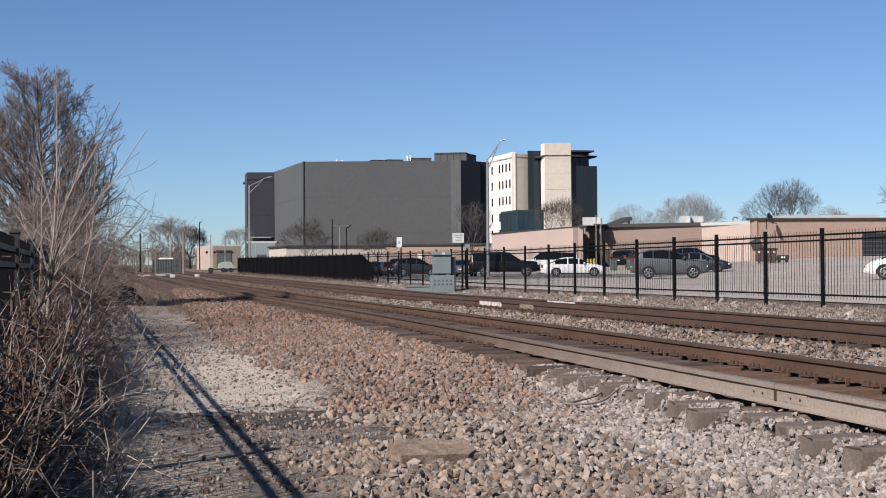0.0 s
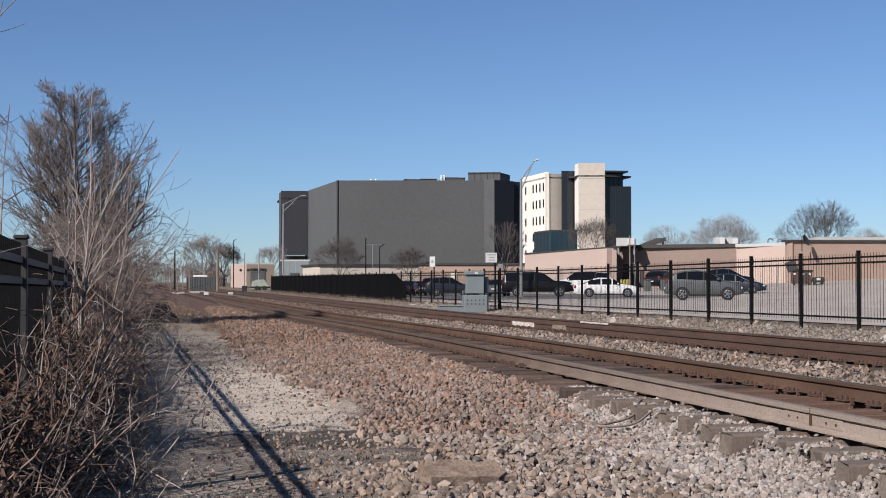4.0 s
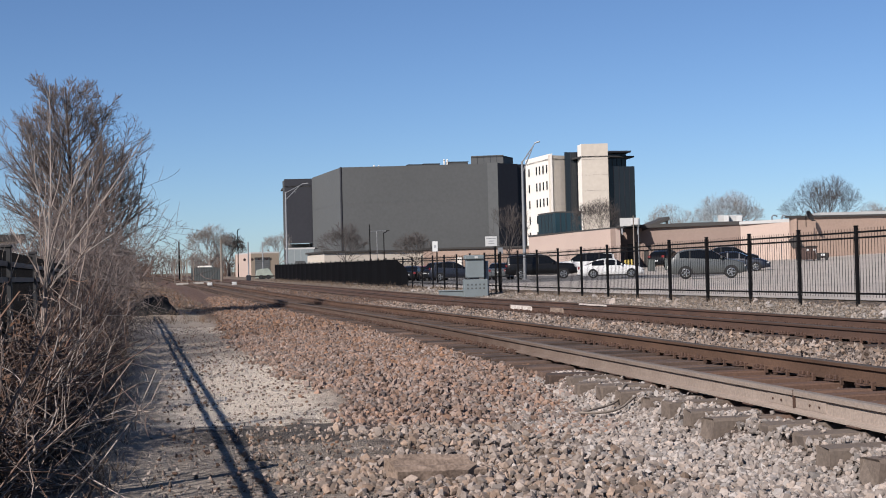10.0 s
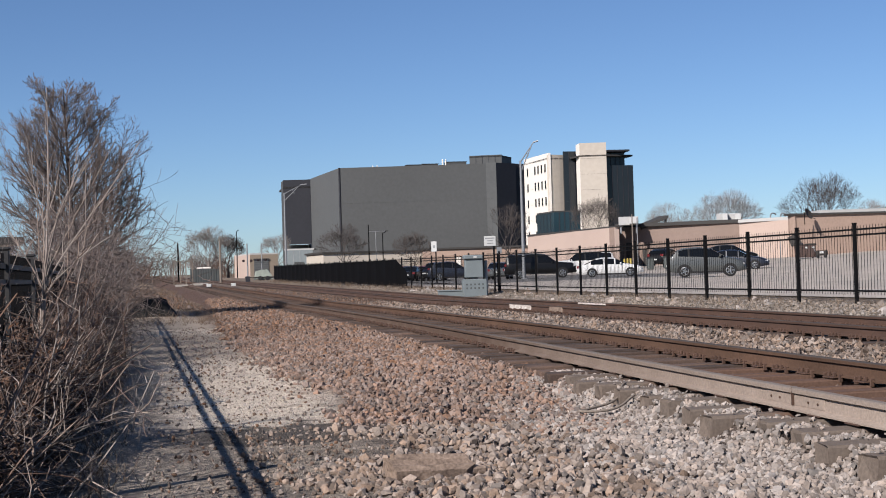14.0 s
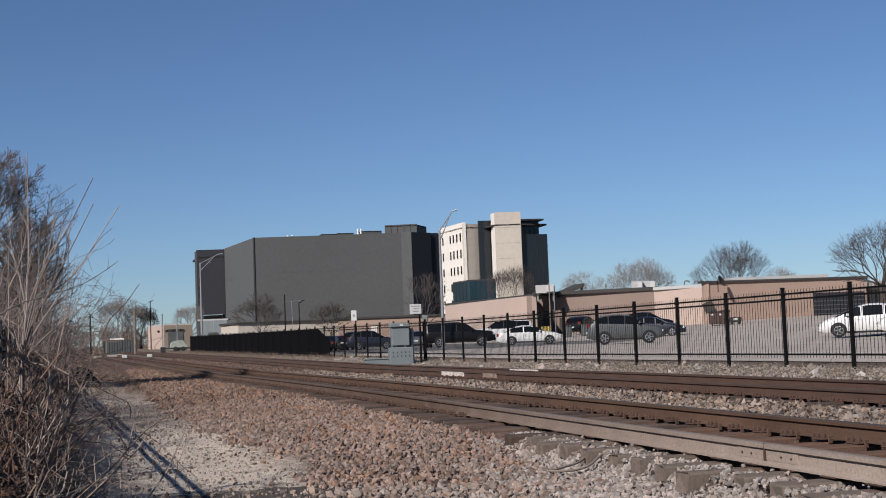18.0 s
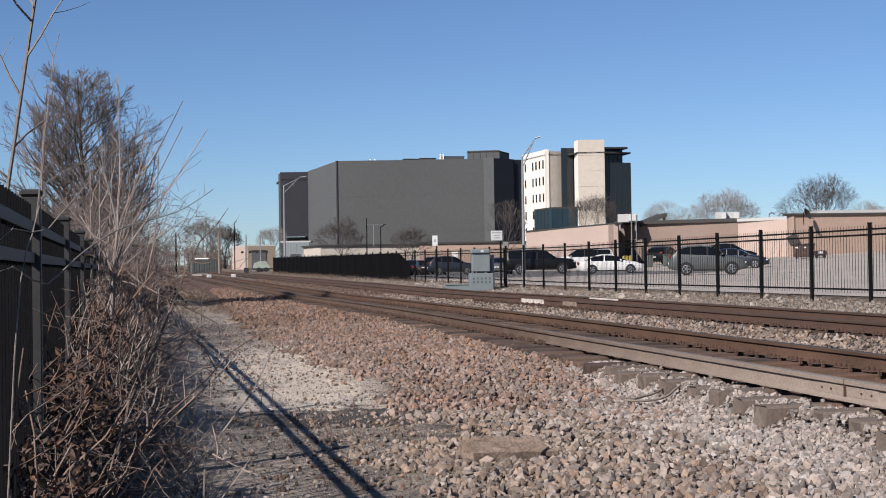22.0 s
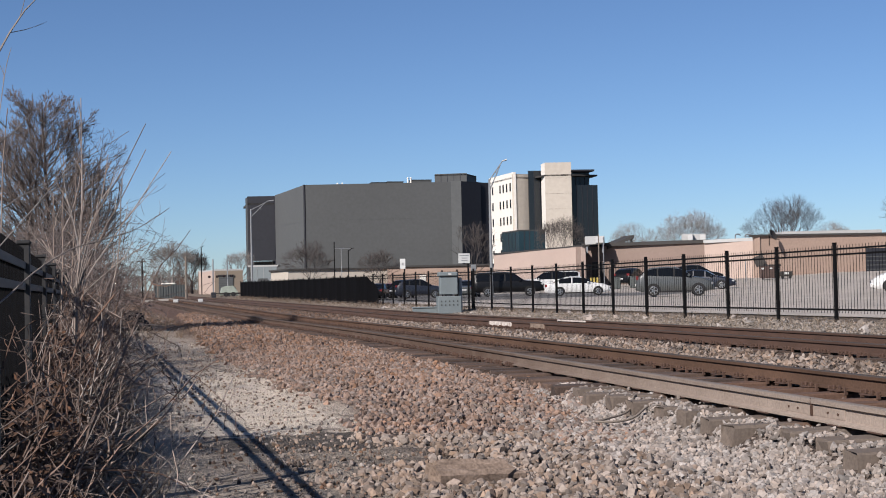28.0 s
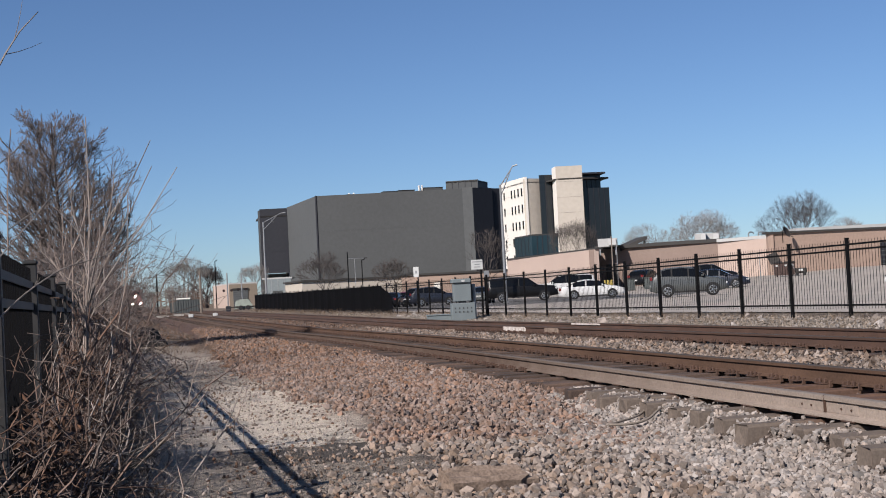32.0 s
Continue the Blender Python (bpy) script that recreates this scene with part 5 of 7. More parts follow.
R2 = bear(18.52, 263.59)
clad(office, R0 + Vector((0, 0.4, 0)), R2, high(4.27, 262.3), high(4.80, 262.3), M["glass"], name="glass_bay", vertical=4, groove=M["clad_dark"])
part("roof_overhang", wall_between(bmesh.new(), bear(17.78, 260.24), bear(18.74, 261.44), high(4.83, 262.3), high(4.90, 262.3), 4), M["clad_dark"], office, "projecting flat eaves")
ob_ = bear(17.5, 283.8)
part("roof", prism(bmesh.new(), [W1, W2, S1, S2, R1, ob_, W0], OT - 1.2, OT - 0.9), M["roof"], office)
clad(office, R1, ob_, BZ, OT - 4, M["glass"])
# blue glass annex in front
annex = thing("glass_annex", "low blue-black glass annex in front of the offices", "building")
N0, N1, N2 = bear(14.78, 249.4), bear(15.50, 240.8), bear(16.6, 241.66)
NT = high(2.40, 240.8)
clad(annex, N0, N1, BZ, NT, M["glass_blue"], vertical=5, lines=3, groove=M["clad_dark"], label="blue glass side")
clad(annex, N1, N2, BZ, NT, M["glass_blue"], vertical=5, lines=3, groove=M["clad_dark"], label="dark glass front")
part("roof", prism(bmesh.new(), [N0, N1, N2, bear(16.6, 254.56)], NT - 0.02, NT + 0.25), M["roof"], annex)

# long low brick building by the lot
brick = thing("brick_building", "long low brick building with flat roofs", "building")
K0, K1 = bear(14.36, 158), bear(18.0, 134)
z_k = high(1.68, 134)
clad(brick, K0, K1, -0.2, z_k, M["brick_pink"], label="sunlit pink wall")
part("coping", wall_between(bmesh.new(), K0 + Vector((-0.1, -0.15, 0)), K1 + Vector((0.1, -0.15, 0)), z_k, z_k + 0.16, 0.8), M["roof"], brick)
J0, J1 = bear(18.2, 142), bear(23.13, 139)
z_j = high(1.68, 140)
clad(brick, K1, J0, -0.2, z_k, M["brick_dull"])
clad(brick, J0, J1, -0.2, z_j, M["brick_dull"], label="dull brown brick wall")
part("roof_edge", wall_between(bmesh.new(), J0 + Vector((-0.5, -0.35, 0)), J1 + Vector((0.2, -0.35, 0)), z_j, z_j + 0.35, 1.2), M["roof"], brick)
H0, H1 = bear(23.13, 134.5), bear(25.14, 131)
z_h = high(1.72, 132)
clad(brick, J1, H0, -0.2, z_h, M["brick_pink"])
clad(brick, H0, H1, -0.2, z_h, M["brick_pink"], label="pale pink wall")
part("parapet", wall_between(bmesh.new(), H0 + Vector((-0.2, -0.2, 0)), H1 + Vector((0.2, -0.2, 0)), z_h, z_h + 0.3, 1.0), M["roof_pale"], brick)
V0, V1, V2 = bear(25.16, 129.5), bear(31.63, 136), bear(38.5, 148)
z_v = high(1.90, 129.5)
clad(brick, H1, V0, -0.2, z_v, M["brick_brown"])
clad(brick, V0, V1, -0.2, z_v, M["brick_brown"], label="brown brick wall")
part("roof_edge", wall_between(bmesh.new(), V0 + Vector((-0.3, -0.2, 0)), V1 + Vector((0.2, -0.2, 0)), z_v, z_v + 0.18, 1.0), M["roof"], brick)
clad(brick, V1 + Vector((0.1, 2.5, 0)), V2, -0.2, high(1.66, 140), M["concrete"], vertical=26, groove=M["clad_mid"], label="grey ribbed metal wall")
part("roof", prism(bmesh.new(), [p_ + Vector((0.3, 0.7, 0)) for p_ in (K0, K1, J0, J1, H0, H1, V0, V1, V2)] + [bear(38, 175), bear(24, 175), bear(14.6, 185)], 4.0, 4.3), M["roof"], brick)
# pale upper roof lights behind the parapets
part("roof_step", wall_between(bmesh.new(), bear(26.3, 141), bear(30.2, 144), 4.2, high(2.08, 141), 6), M["roof_pale"], brick)
dv = (V1 - V0).normalized()
for f0, f1, zz0, zz1, mm, nm in ((0.665, 0.985, 0.3, 3.9, "clad_dark", "roller_door"), (0.02, 0.07, 0.3, 2.6, "clad_dark", "door")):
    a, b = V0.lerp(V1, f0), V0.lerp(V1, f1)
    n_ = Vector((dv.y, -dv.x, 0)) * 0.12
    dr = part(nm, wall_between(bmesh.new(), a + n_, b + n_, zz0, zz1, 0.2), M[mm], brick)
    if nm == "roller_door":
        for k in range(1, 9):
            z = zz0 + (zz1 - zz0) * k / 9
            part("slat", wall_between(bmesh.new(), a + n_ * 1.4, b + n_ * 1.4, z - 0.05, z + 0.05, 0.06), M["clad_mid"], dr)
dj = (J1 - J0).normalized()
for f0, f1, z1_ in ((0.06, 0.16, 3.4), (0.2, 0.235, 2.6)):
    a, b = J0.lerp(J1, f0), J0.lerp(J1, f1)
    n_ = Vector((dj.y, -dj.x, 0)) * 0.12
    dr = part("door", wall_between(bmesh.new(), a + n_, b + n_, 0.4, z1_, 0.2), M["roof"], brick, "dark recessed doorway")
    part("lintel", wall_between(bmesh.new(), a + n_ * 1.5, b + n_ * 1.5, z1_, z1_ + 0.25, 0.3), M["brick_dull"], dr)


dp = bear(25.75, 128.6)
sd_ = thing("satellite_dish", "dark satellite dish on the brick wall's edge", "satellite dish", Matrix.Translation((dp.x, dp.y, z_v - 0.5)))
part("mast", rod(bmesh.new(), (0, 0, -0.4), (0, 0, 0.75), 0.04, seg=8), M["iron"], sd_)
bm = bmesh.new()
ring = []
for i_, (rad_, dep_) in enumerate(((0.0, 0.16), (0.3, 0.12), (0.55, 0.03), (0.62, -0.02))):
    ring.append([bm.verts.new((rad_ * math.cos(k * math.pi / 8), dep_, rad_ * 0.9 * math.sin(k * math.pi / 8))) for k in range(16)])
for a_, b_ in zip(ring, ring[1:]):
    for k in range(16):
        bm.faces.new((a_[k], a_[(k + 1) % 16], b_[(k + 1) % 16], b_[k]))
bmesh.ops.remove_doubles(bm, verts=list(bm.verts), dist=0.001)
bmesh.ops.solidify(bm, geom=list(bm.faces), thickness=0.03)
part("reflector", bm, M["machine"], sd_, m=pose(0.35, -0.1, 0.6, -25, 0, 40))
part("feed_arm", rod(bmesh.new(), (0.3, -0.1, 0.3), (0.75, -0.6, 0.1), 0.03, seg=6), M["machine"], sd_)


def hvac(az, r, z, w_m, h_m, label):
    p = bear(az, r)
    u_ = thing("air_handler", label, "rooftop unit", Matrix.Translation((p.x, p.y, z)) @ Matrix.Rotation(radians(-az), 4, "Z"), "rooftop units")
    part("casing", boxed(-w_m / 2, -0.9, 0.25, w_m / 2, 0.9, h_m, bevel=0.04), M["roof_pale"], u_)
    bm = bmesh.new()
    side_slab(bm, [(-0.9, h_m * 0.95), (-1.5, h_m * 0.42), (-1.5, h_m * 0.34), (-0.9, h_m * 0.34)], -w_m * 0.46, -w_m * 0.05)
    bmesh.ops.transform(bm, matrix=Matrix.Rotation(math.pi / 2, 4, "Z"), verts=list(bm.verts))
    part("hood", bm, M["roof_pale"], u_)
    part("grille", boxed(w_m * 0.1, -0.94, h_m * 0.5, w_m * 0.4, -0.9, h_m * 0.85), M["steel"], u_)
    for sx in (-1, 1):
        part("foot", boxed(sx * w_m * 0.4 - 0.08, -0.9, -0.6, sx * w_m * 0.4 + 0.08, 0.9, 0.27), M["steel"], u_)


hvac(18.6, 140, 4.9, 2.0, 1.1, "pale rooftop air handler on short feet")
cpy = thing("roof_canopy", "dark single-pitch canopy on the brick building's roof", "canopy")
ca, cc = bear(19.15, 141), bear(20.25, 141)
bm = bmesh.new()
for p_, z_ in ((ca, 4.7), (cc, 5.75)):
    for dy in (0, 3):
        for dz in (0, 0.35):
            bm.verts.new((p_.x, p_.y + dy, z_ + dz))
bmesh.ops.convex_hull(bm, input=list(bm.verts))
part("deck", bm, M["roof"], cpy)
part("post", boxed(-0.1, 0.2, 4.2, 0.1, 0.4, 5.8, m=Matrix.Translation((cc.x - 0.2, cc.y, 0))), M["roof"], cpy)
hvac(22.45, 146, 4.3, 1.2, 1.9, "white rooftop air handler")
hvac(22.95, 147, 4.3, 1.4, 1.9, "pale rooftop air handler")
for az, r, h_m in ((24.4, 140, 1.35), (24.8, 140, 1.3), (21.0, 143, 0.9)):
    p = bear(az, r)
    g_ = thing("gooseneck_vent", "curved gooseneck roof vent", "vent", Matrix.Translation((p.x, p.y, 4.3)), "roof vents")
    part("riser", rod(bmesh.new(), (0, 0, 0), (0, 0, h_m), 0.07, seg=8), M["steel"], g_)
    bm = bmesh.new()
    for k in range(6):
        a0, a1 = math.pi * k / 6, math.pi * (k + 1) / 6
        rod(bm, (0.28 - 0.28 * math.cos(a0), 0, h_m + 0.2 * math.sin(a0)), (0.28 - 0.28 * math.cos(a1), 0, h_m + 0.2 * math.sin(a1)), 0.07, seg=6)
    part("bend", bm, M["steel"], g_)

# low shops beyond the lot and left of the hall
def shed(name, label, a, b, depth, z0, z1, wall, roof_m, doors=()):
    t = thing(name, label, "building")
    d_ = (b - a).normalized()
    n_ = Vector((-d_.y, d_.x, 0))
    w1 = part("wall", prism(bmesh.new(), [a, b, b + n_ * depth, a + n_ * depth], z0, z1), wall, t)
    part("roof", prism(bmesh.new(), [a - d_ * 0.3 - n_ * 0.3, b + d_ * 0.3 - n_ * 0.3, b + d_ * 0.3 + n_ * (depth + 0.3), a - d_ * 0.3 + n_ * (depth + 0.3)], z1, z1 + 0.3), roof_m, t)
    for f0, f1, za, zb_, m_ in doors:
        part("shutter", wall_between(bmesh.new(), a.lerp(b, f0) - n_ * 0.15, a.lerp(b, f1) - n_ * 0.15, za, zb_, 0.2), m_, t)
    return t


ws = thing("workshop", "tan block workshop with a grey shutter door", "building")
X0, X1, X2 = bear(2.0, 217), bear(2.66, 205), bear(3.82, 205.5)
z_w = high(1.0, 205)
# pale pink end and darker tan front: sun and shade put into block colour
clad(ws, X0, X1, 0.8, z_w, M["brick_pink"], label="block end wall, coloured pale as the sunlit side")
clad(ws, X1, X2, 0.8, z_w, M["block_tan"], label="tan block front wall")
clad(ws, X2, X2 + Vector((0.6, 12, 0)), 0.8, z_w, M["block_tan"])
clad(ws, X2 + Vector((0.6, 12, 0)), X0, 0.8, z_w, M["block_tan"])
part("roof", prism(bmesh.new(), [X0, X1, X2, X2 + Vector((0.6, 12, 0))], z_w, z_w + 0.2), M["roof_pale"], ws)
fq = (X2 - X1).normalized()
fn = Vector((fq.y, -fq.x, 0)) * 0.1
sh = part("shutter", wall_between(bmesh.new(), X1.lerp(X2, 0.14) + fn, X1.lerp(X2, 0.66) + fn, 0.9, 3.6, 0.12), M["clad_light"], ws, "grey roller shutter")
part("shutter_box", wall_between(bmesh.new(), X1.lerp(X2, 0.12) + fn * 2, X1.lerp(X2, 0.68) + fn * 2, 3.6, 3.85, 0.3), M["roof"], ws)
for k in range(1, 8):
    part("slat", wall_between(bmesh.new(), X1.lerp(X2, 0.14) + fn * 1.3, X1.lerp(X2, 0.66) + fn * 1.3, 0.9 + 0.34 * k - 0.02, 0.9 + 0.34 * k + 0.02, 0.05), M["clad_mid"], sh)
shed("low_shop", "low white-fronted shop with a flat dark roof", bear(5.72, 230), bear(9.9, 235), 12, 0.8, high(0.95, 230), M["precast"], M["roof"], ((0.1, 0.16, 0.8, 3.2, M["clad_dark"]), (0.5, 0.6, 0.8, 3.2, M["clad_mid"])))
shed("low_shop", "low dark building along the lot's far side", bear(9.9, 225), bear(14.4, 225), 12, 0.8, high(0.98, 225), M["brick_brown"], M["roof"], ((0.3, 0.36, 0.8, 3.4, M["white"]),))
yf = thing("slatted_fence", "grey slatted yard fence beyond the crossing", "fence", kind="structure")
Y0, Y1 = bear(0.2, 172), bear(1.45, 172.4)
part("panel", wall_between(bmesh.new(), Y0, Y1, 0.6, high(0.45, 172), 0.1), M["hut"], yf)
for k in range(13):
    p_ = Y0.lerp(Y1, k / 12)
    part("slat_post", boxed(-0.04, -0.06, 0.5, 0.04, -0.002, high(0.47, 172), m=Matrix.Translation((p_.x, p_.y, 0))), M["clad_mid"], yf)
wb = thing("yard_shed", "small white-roofed shed behind the yard fence", "shed", Matrix.Translation((bear(0.75, 180).x, bear(0.75, 180).y, 0.9)))
part("wall", boxed(-0.8, -0.6, 0, 0.8, 0.6, 1.45), M["cabinet"], wb)
part("roof", boxed(-0.9, -0.7, 1.45, 0.9, 0.7, 1.65, bevel=0.05), M["white"], wb)
shed("bungalow", "dark-roofed low building beyond the iron fence", Vector((-30, 30, 0)), Vector((-11, 34, 0)), 8, -0.3, 2.6, M["white"], M["roof"])

# ---- poles, signs and cabinets ----


def street_lamp(az, r, top, arm, label):
    """A tapered steel lamp pole with a truss arm leaning towards arm (degrees, metres)."""
    p = bear(az, r)
    t = thing("street_lamp", label, "street lamp", Matrix.Translation((p.x, p.y, ground_z(p.x, p.y))))
    h = top - ground_z(p.x, p.y)
    part("pole", rod(bmesh.new(), (0, 0, 0), (0, 0, h), 0.14, 0.08, 10), M["steel"], t)
    part("base", boxed(-0.2, -0.2, 0, 0.2, 0.2, 0.12, bevel=0.02), M["steel"], t)
    a = Vector((math.sin(radians(arm[0])), math.cos(radians(arm[0])), 0)) * arm[1]
    bm = bmesh.new()
    up = Vector((0, 0, arm[2]))
    for z0, k in ((h - 0.1, 1.0), (h - 0.9, 0.86)):
        rod(bm, Vector((0, 0, z0)), Vector((0, 0, h)) + (a * 0.86 + up * 0.95) * k, 0.05, 0.035, 6)
    rod(bm, Vector((0, 0, h - 0.1)) + (a * 0.4 + up * 0.45), Vector((0, 0, h - 0.9)) + (a * 0.5 + up * 0.85), 0.03, seg=5)
    part("arm", bm, M["steel"], t)
    bm = rod(bmesh.new(), Vector((0, 0, h)) + a * 0.8 + up * 0.92, Vector((0, 0, h)) + a * 1.12 + up * 1.0, 0.05, 0.07, 8)
    part("lantern", bm, M["steel"], t)
    return t


street_lamp(14.16, 105, high(4.62, 105), (104, 1.25, 1.5), "tall galvanised street lamp with a truss arm")
street_lamp(4.16, 155, high(3.55, 155), (94, 2.3, 0.95), "galvanised street lamp with a truss arm")


def dark_pole(az, r, top_el, label, arm=0.0, rad=0.10, m_="iron"):
    p = bear(az, r)
    z0 = ground_z(p.x, p.y)
    t = thing("lot_pole", label, "pole", Matrix.Translation((p.x, p.y, z0)))
    h = high(top_el, r) - z0
    part("shaft", rod(bmesh.new(), (0, 0, 0), (0, 0, h), rad, rad * 0.8, 8), M[m_], t)
    if arm:
        bm = bmesh.new()
        for k in range(4):
            a0, a1 = k * math.pi / 8, (k + 1) * math.pi / 8
            rod(bm, (arm * math.sin(a0) * 0.8, 0, h + arm * 0.6 * (1 - math.cos(a0)) * 0.9), (arm * math.sin(a1) * 0.8, 0, h + arm * 0.6 * (1 - math.cos(a1)) * 0.9), rad * 0.7, seg=6)
        part("arm", bm, M[m_], t)
        part("lantern", boxed(arm * 0.6, -0.2, h + arm * 0.42, arm * 1.3, 0.2, h + arm * 0.55, bevel=0.03), M[m_], t)
    return t


dark_pole(7.65, 190, 2.11, "dark lighting pole at the far end of the lot", 0.0, 0.09)
dark_pole(8.24, 190, 1.75, "dark hooked lamp post", 0.6, 0.08)
dark_pole(2.13, 205, 2.0, "dark square lamp post by the workshop", 0.35, 0.08)
dark_pole(1.44, 150, 1.63, "weathered wooden utility pole beside the track", 0.0, 0.15, "wood")
dark_pole(-0.29, 190, 1.56, "dark utility pole beyond the crossing", 0.0, 0.12)
dark_pole(18.75, 132, 2.2, "thin wooden pole at the brick building's corner", 0.0, 0.07, "wood")
dark_pole(18.95, 132, 2.05, "thin pole at the brick building's corner", 0.0, 0.05, "steel")
dark_pole(24.75, 112, 1.0, "steel sign post in the lot", 0.0, 0.04, "steel")


def cross_arm_lamp(az, r, el):
    p = bear(az, r)
    z0 = ground_z(p.x, p.y)
    h = high(el, r) - z0
    t = thing("lamp_gantry", "thin galvanised pole with a cross arm", "pole", Matrix.Translation((p.x, p.y, z0)))
    part("pole", rod(bmesh.new(), (0, 0, 0), (0, 0, h), 0.045, seg=6), M["steel"], t)
    part("cross_arm", rod(bmesh.new(), (-1.0, 0, h), (1.6, 0, h), 0.04, seg=6), M["steel"], t)


cross_arm_lamp(7.95, 195, 1.83)

# sign by the fence: its words cannot be read
sp = bear(12.93, 52.5)
sg = thing("warning_sign", "white warning sign with dark lettering on an iron post", "sign", Matrix.Translation((sp.x, sp.y, ground_z(sp.x, sp.y))) @ Matrix.Rotation(radians(-8), 4, "Z"))
part("post", boxed(-0.035, -0.035, 0, 0.035, 0.035, 2.05, bevel=0.004), M["iron"], sg)
part("post", boxed(0.12, 0.1, 0, 0.19, 0.17, 1.75, bevel=0.004), M["iron"], sg)
plate = part("plate", boxed(-0.38, -0.06, 1.82, 0.07, -0.045, 2.2, bevel=0.004), M["sign"], sg)
for k, (a, b) in enumerate(((-0.34, 0.03), (-0.25, -0.04), (-0.27, -0.03))):
    part("lettering", boxed(a, -0.068, 2.105 - 0.10 * k, b, -0.061, 2.135 - 0.10 * k), M["steel"], plate)
part("lower_plate", boxed(0.10, -0.03, 1.52, 0.3, -0.015, 1.76, bevel=0.004), M["steel"], sg)
# accessible-parking sign further along
sp = bear(10.47, 100)
s2 = thing("parking_sign", "small white parking sign on a dark post", "sign", Matrix.Translation((sp.x, sp.y, ground_z(sp.x, sp.y))) @ Matrix.Rotation(radians(-20), 4, "Z"))
part("post", rod(bmesh.new(), (0, 0, 0), (0, 0, 2.9), 0.05, seg=8), M["iron"], s2)
pl = part("plate", boxed(-0.32, -0.07, 2.35, 0.08, -0.05, 3.1, bevel=0.005), M["sign"], s2)
part("symbol", boxed(-0.2, -0.078, 2.62, -0.04, -0.071, 2.82), M["steel"], pl)

# signal relay cabinets between the track and the fence
cp = bear(12.08, 50.6)
cb = thing("relay_cabinet", "grey trackside relay cabinet on a wider base box", "cabinet", Matrix.Translation((cp.x, cp.y, ground_z(cp.x, cp.y))) @ Matrix.Rotation(radians(-6), 4, "Z"))
lowb = part("base_box", boxed(-0.46, -0.35, 0, 0.42, 0.35, 0.66, bevel=0.02), M["cabinet"], cb)
for k in range(5):
    for j in range(2):
        part("vent", boxed(-0.36 + 0.15 * k, -0.36, 0.3 + 0.14 * j, -0.31 + 0.15 * k, -0.352, 0.36 + 0.14 * j), M["clad_mid"], lowb)
up = part("upper_box", boxed(-0.36, -0.25, 0.72, 0.30, 0.25, 1.52, bevel=0.02), M["cabinet"], cb)
part("hood", boxed(-0.42, -0.33, 1.40, 0.30, 0.25, 1.56, bevel=0.03), M["cabinet"], up)
part("plate", boxed(-0.06, -0.34, 1.44, 0.06, -0.335, 1.52), M["sign"], up)
part("conduit", rod(bmesh.new(), (0.42, 0, 0), (0.42, 0, 1.35), 0.07, seg=8), M["steel"], cb)
part("collar", boxed(-0.16, -0.2, 0.64, 0.1, 0.2, 0.74, bevel=0.02), M["clad_dark"], cb)
cp = bear(11.15, 51.0)
lb = thing("trunking_box", "low grey concrete cable box beside the cabinet", "cable box", Matrix.Translation((cp.x, cp.y, ground_z(cp.x, cp.y))) @ Matrix.Rotation(radians(-6), 4, "Z"))
part("box", boxed(-0.55, -0.25, 0, 0.5, 0.25, 0.28, bevel=0.02), M["cabinet"], lb)
part("lid", boxed(-0.58, -0.28, 0.28, 0.53, 0.28, 0.33, bevel=0.015), M["cabinet"], lb)


def grade_marker(x, y, z, s, label, m_="sign"):
    """A painted timber block or plate left beside the rail."""
    t = thing("timber_block", label, "timber block", pose(x, y, z, 0, 0, 88))
    bm = boxed(-s[0] / 2, -s[1] / 2, 0, s[0] / 2, s[1] / 2, s[2], bevel=min(s) * 0.12)
    part("block", bm, M[m_], t)
    return t


def along_track(u, y, dz=0.0):
    return u + bend(y), y, ground_z(u + bend(y), y) + dz


grade_marker(*along_track(3.9, 13.2, 0.0), (0.5, 0.2, 0.10), "bare weathered timber offcut", "plank")
for u_, y_, l_m, m_, z_ in ((4.45, 8.6, 1.95, "flaked", -0.16), (4.45, 5.55, 1.0, "plank", -0.13), (5.955, 7.5, 2.1, "flaked", -0.05), (5.955, 3.8, 1.0, "dusty", -0.04)):
    part("paint_mark", boxed(-0.038, -l_m / 2, z_, -0.0345 if z_ > -0.1 else -0.012, l_m / 2, -0.010 if z_ > -0.1 else -0.022), M[m_], track_far, "pale paint daubed on the rail",
         m=pose(u_ + bend(y_), y_, 0.04 + rise(y_), 0, 0, math.degrees(-math.atan(bend(y_ + 0.5) - bend(y_ - 0.5)))))
for az, r in ((0.95, 112), (1.95, 114)):
    p = bear(az, r)
    grade_marker(p.x, p.y, ground_z(p.x, p.y) + 0.12, (1.5, 0.4, 0.25), "white switch marker between the tracks")

# plank in the foreground ballast
pk = thing("broken_plank", "split brown plank half buried in the stones", "plank", pose(-2.76, -16.8, ground_z(-2.76, -16.8) + 0.05, 12, 2, 6))
bm = bmesh.new()
rp = random.Random(9)
NX, NY = 15, 9
grain = [rp.uniform(-0.022, 0.012) for _ in range(NY)]
ends = [(rp.uniform(-0.05, 0.03), rp.uniform(-0.05, 0.035)) for _ in range(NY)]
grid = {}
for i in range(NX):
    for j in range(NY):
        x_ = -0.23 + ends[j][0] + (0.46 + ends[j][1] - ends[j][0]) * i / (NX - 1)
        y_ = -0.11 + 0.22 * j / (NY - 1)
        h_ = 0.075 + grain[j] + 0.012 * noise.noise((x_ * 9, y_ * 30, 2.0)) - (0.025 if j in (0, NY - 1) else 0.0)
        grid[i, j] = (bm.verts.new((x_, y_, h_)), bm.verts.new((x_, y_, -0.02)))
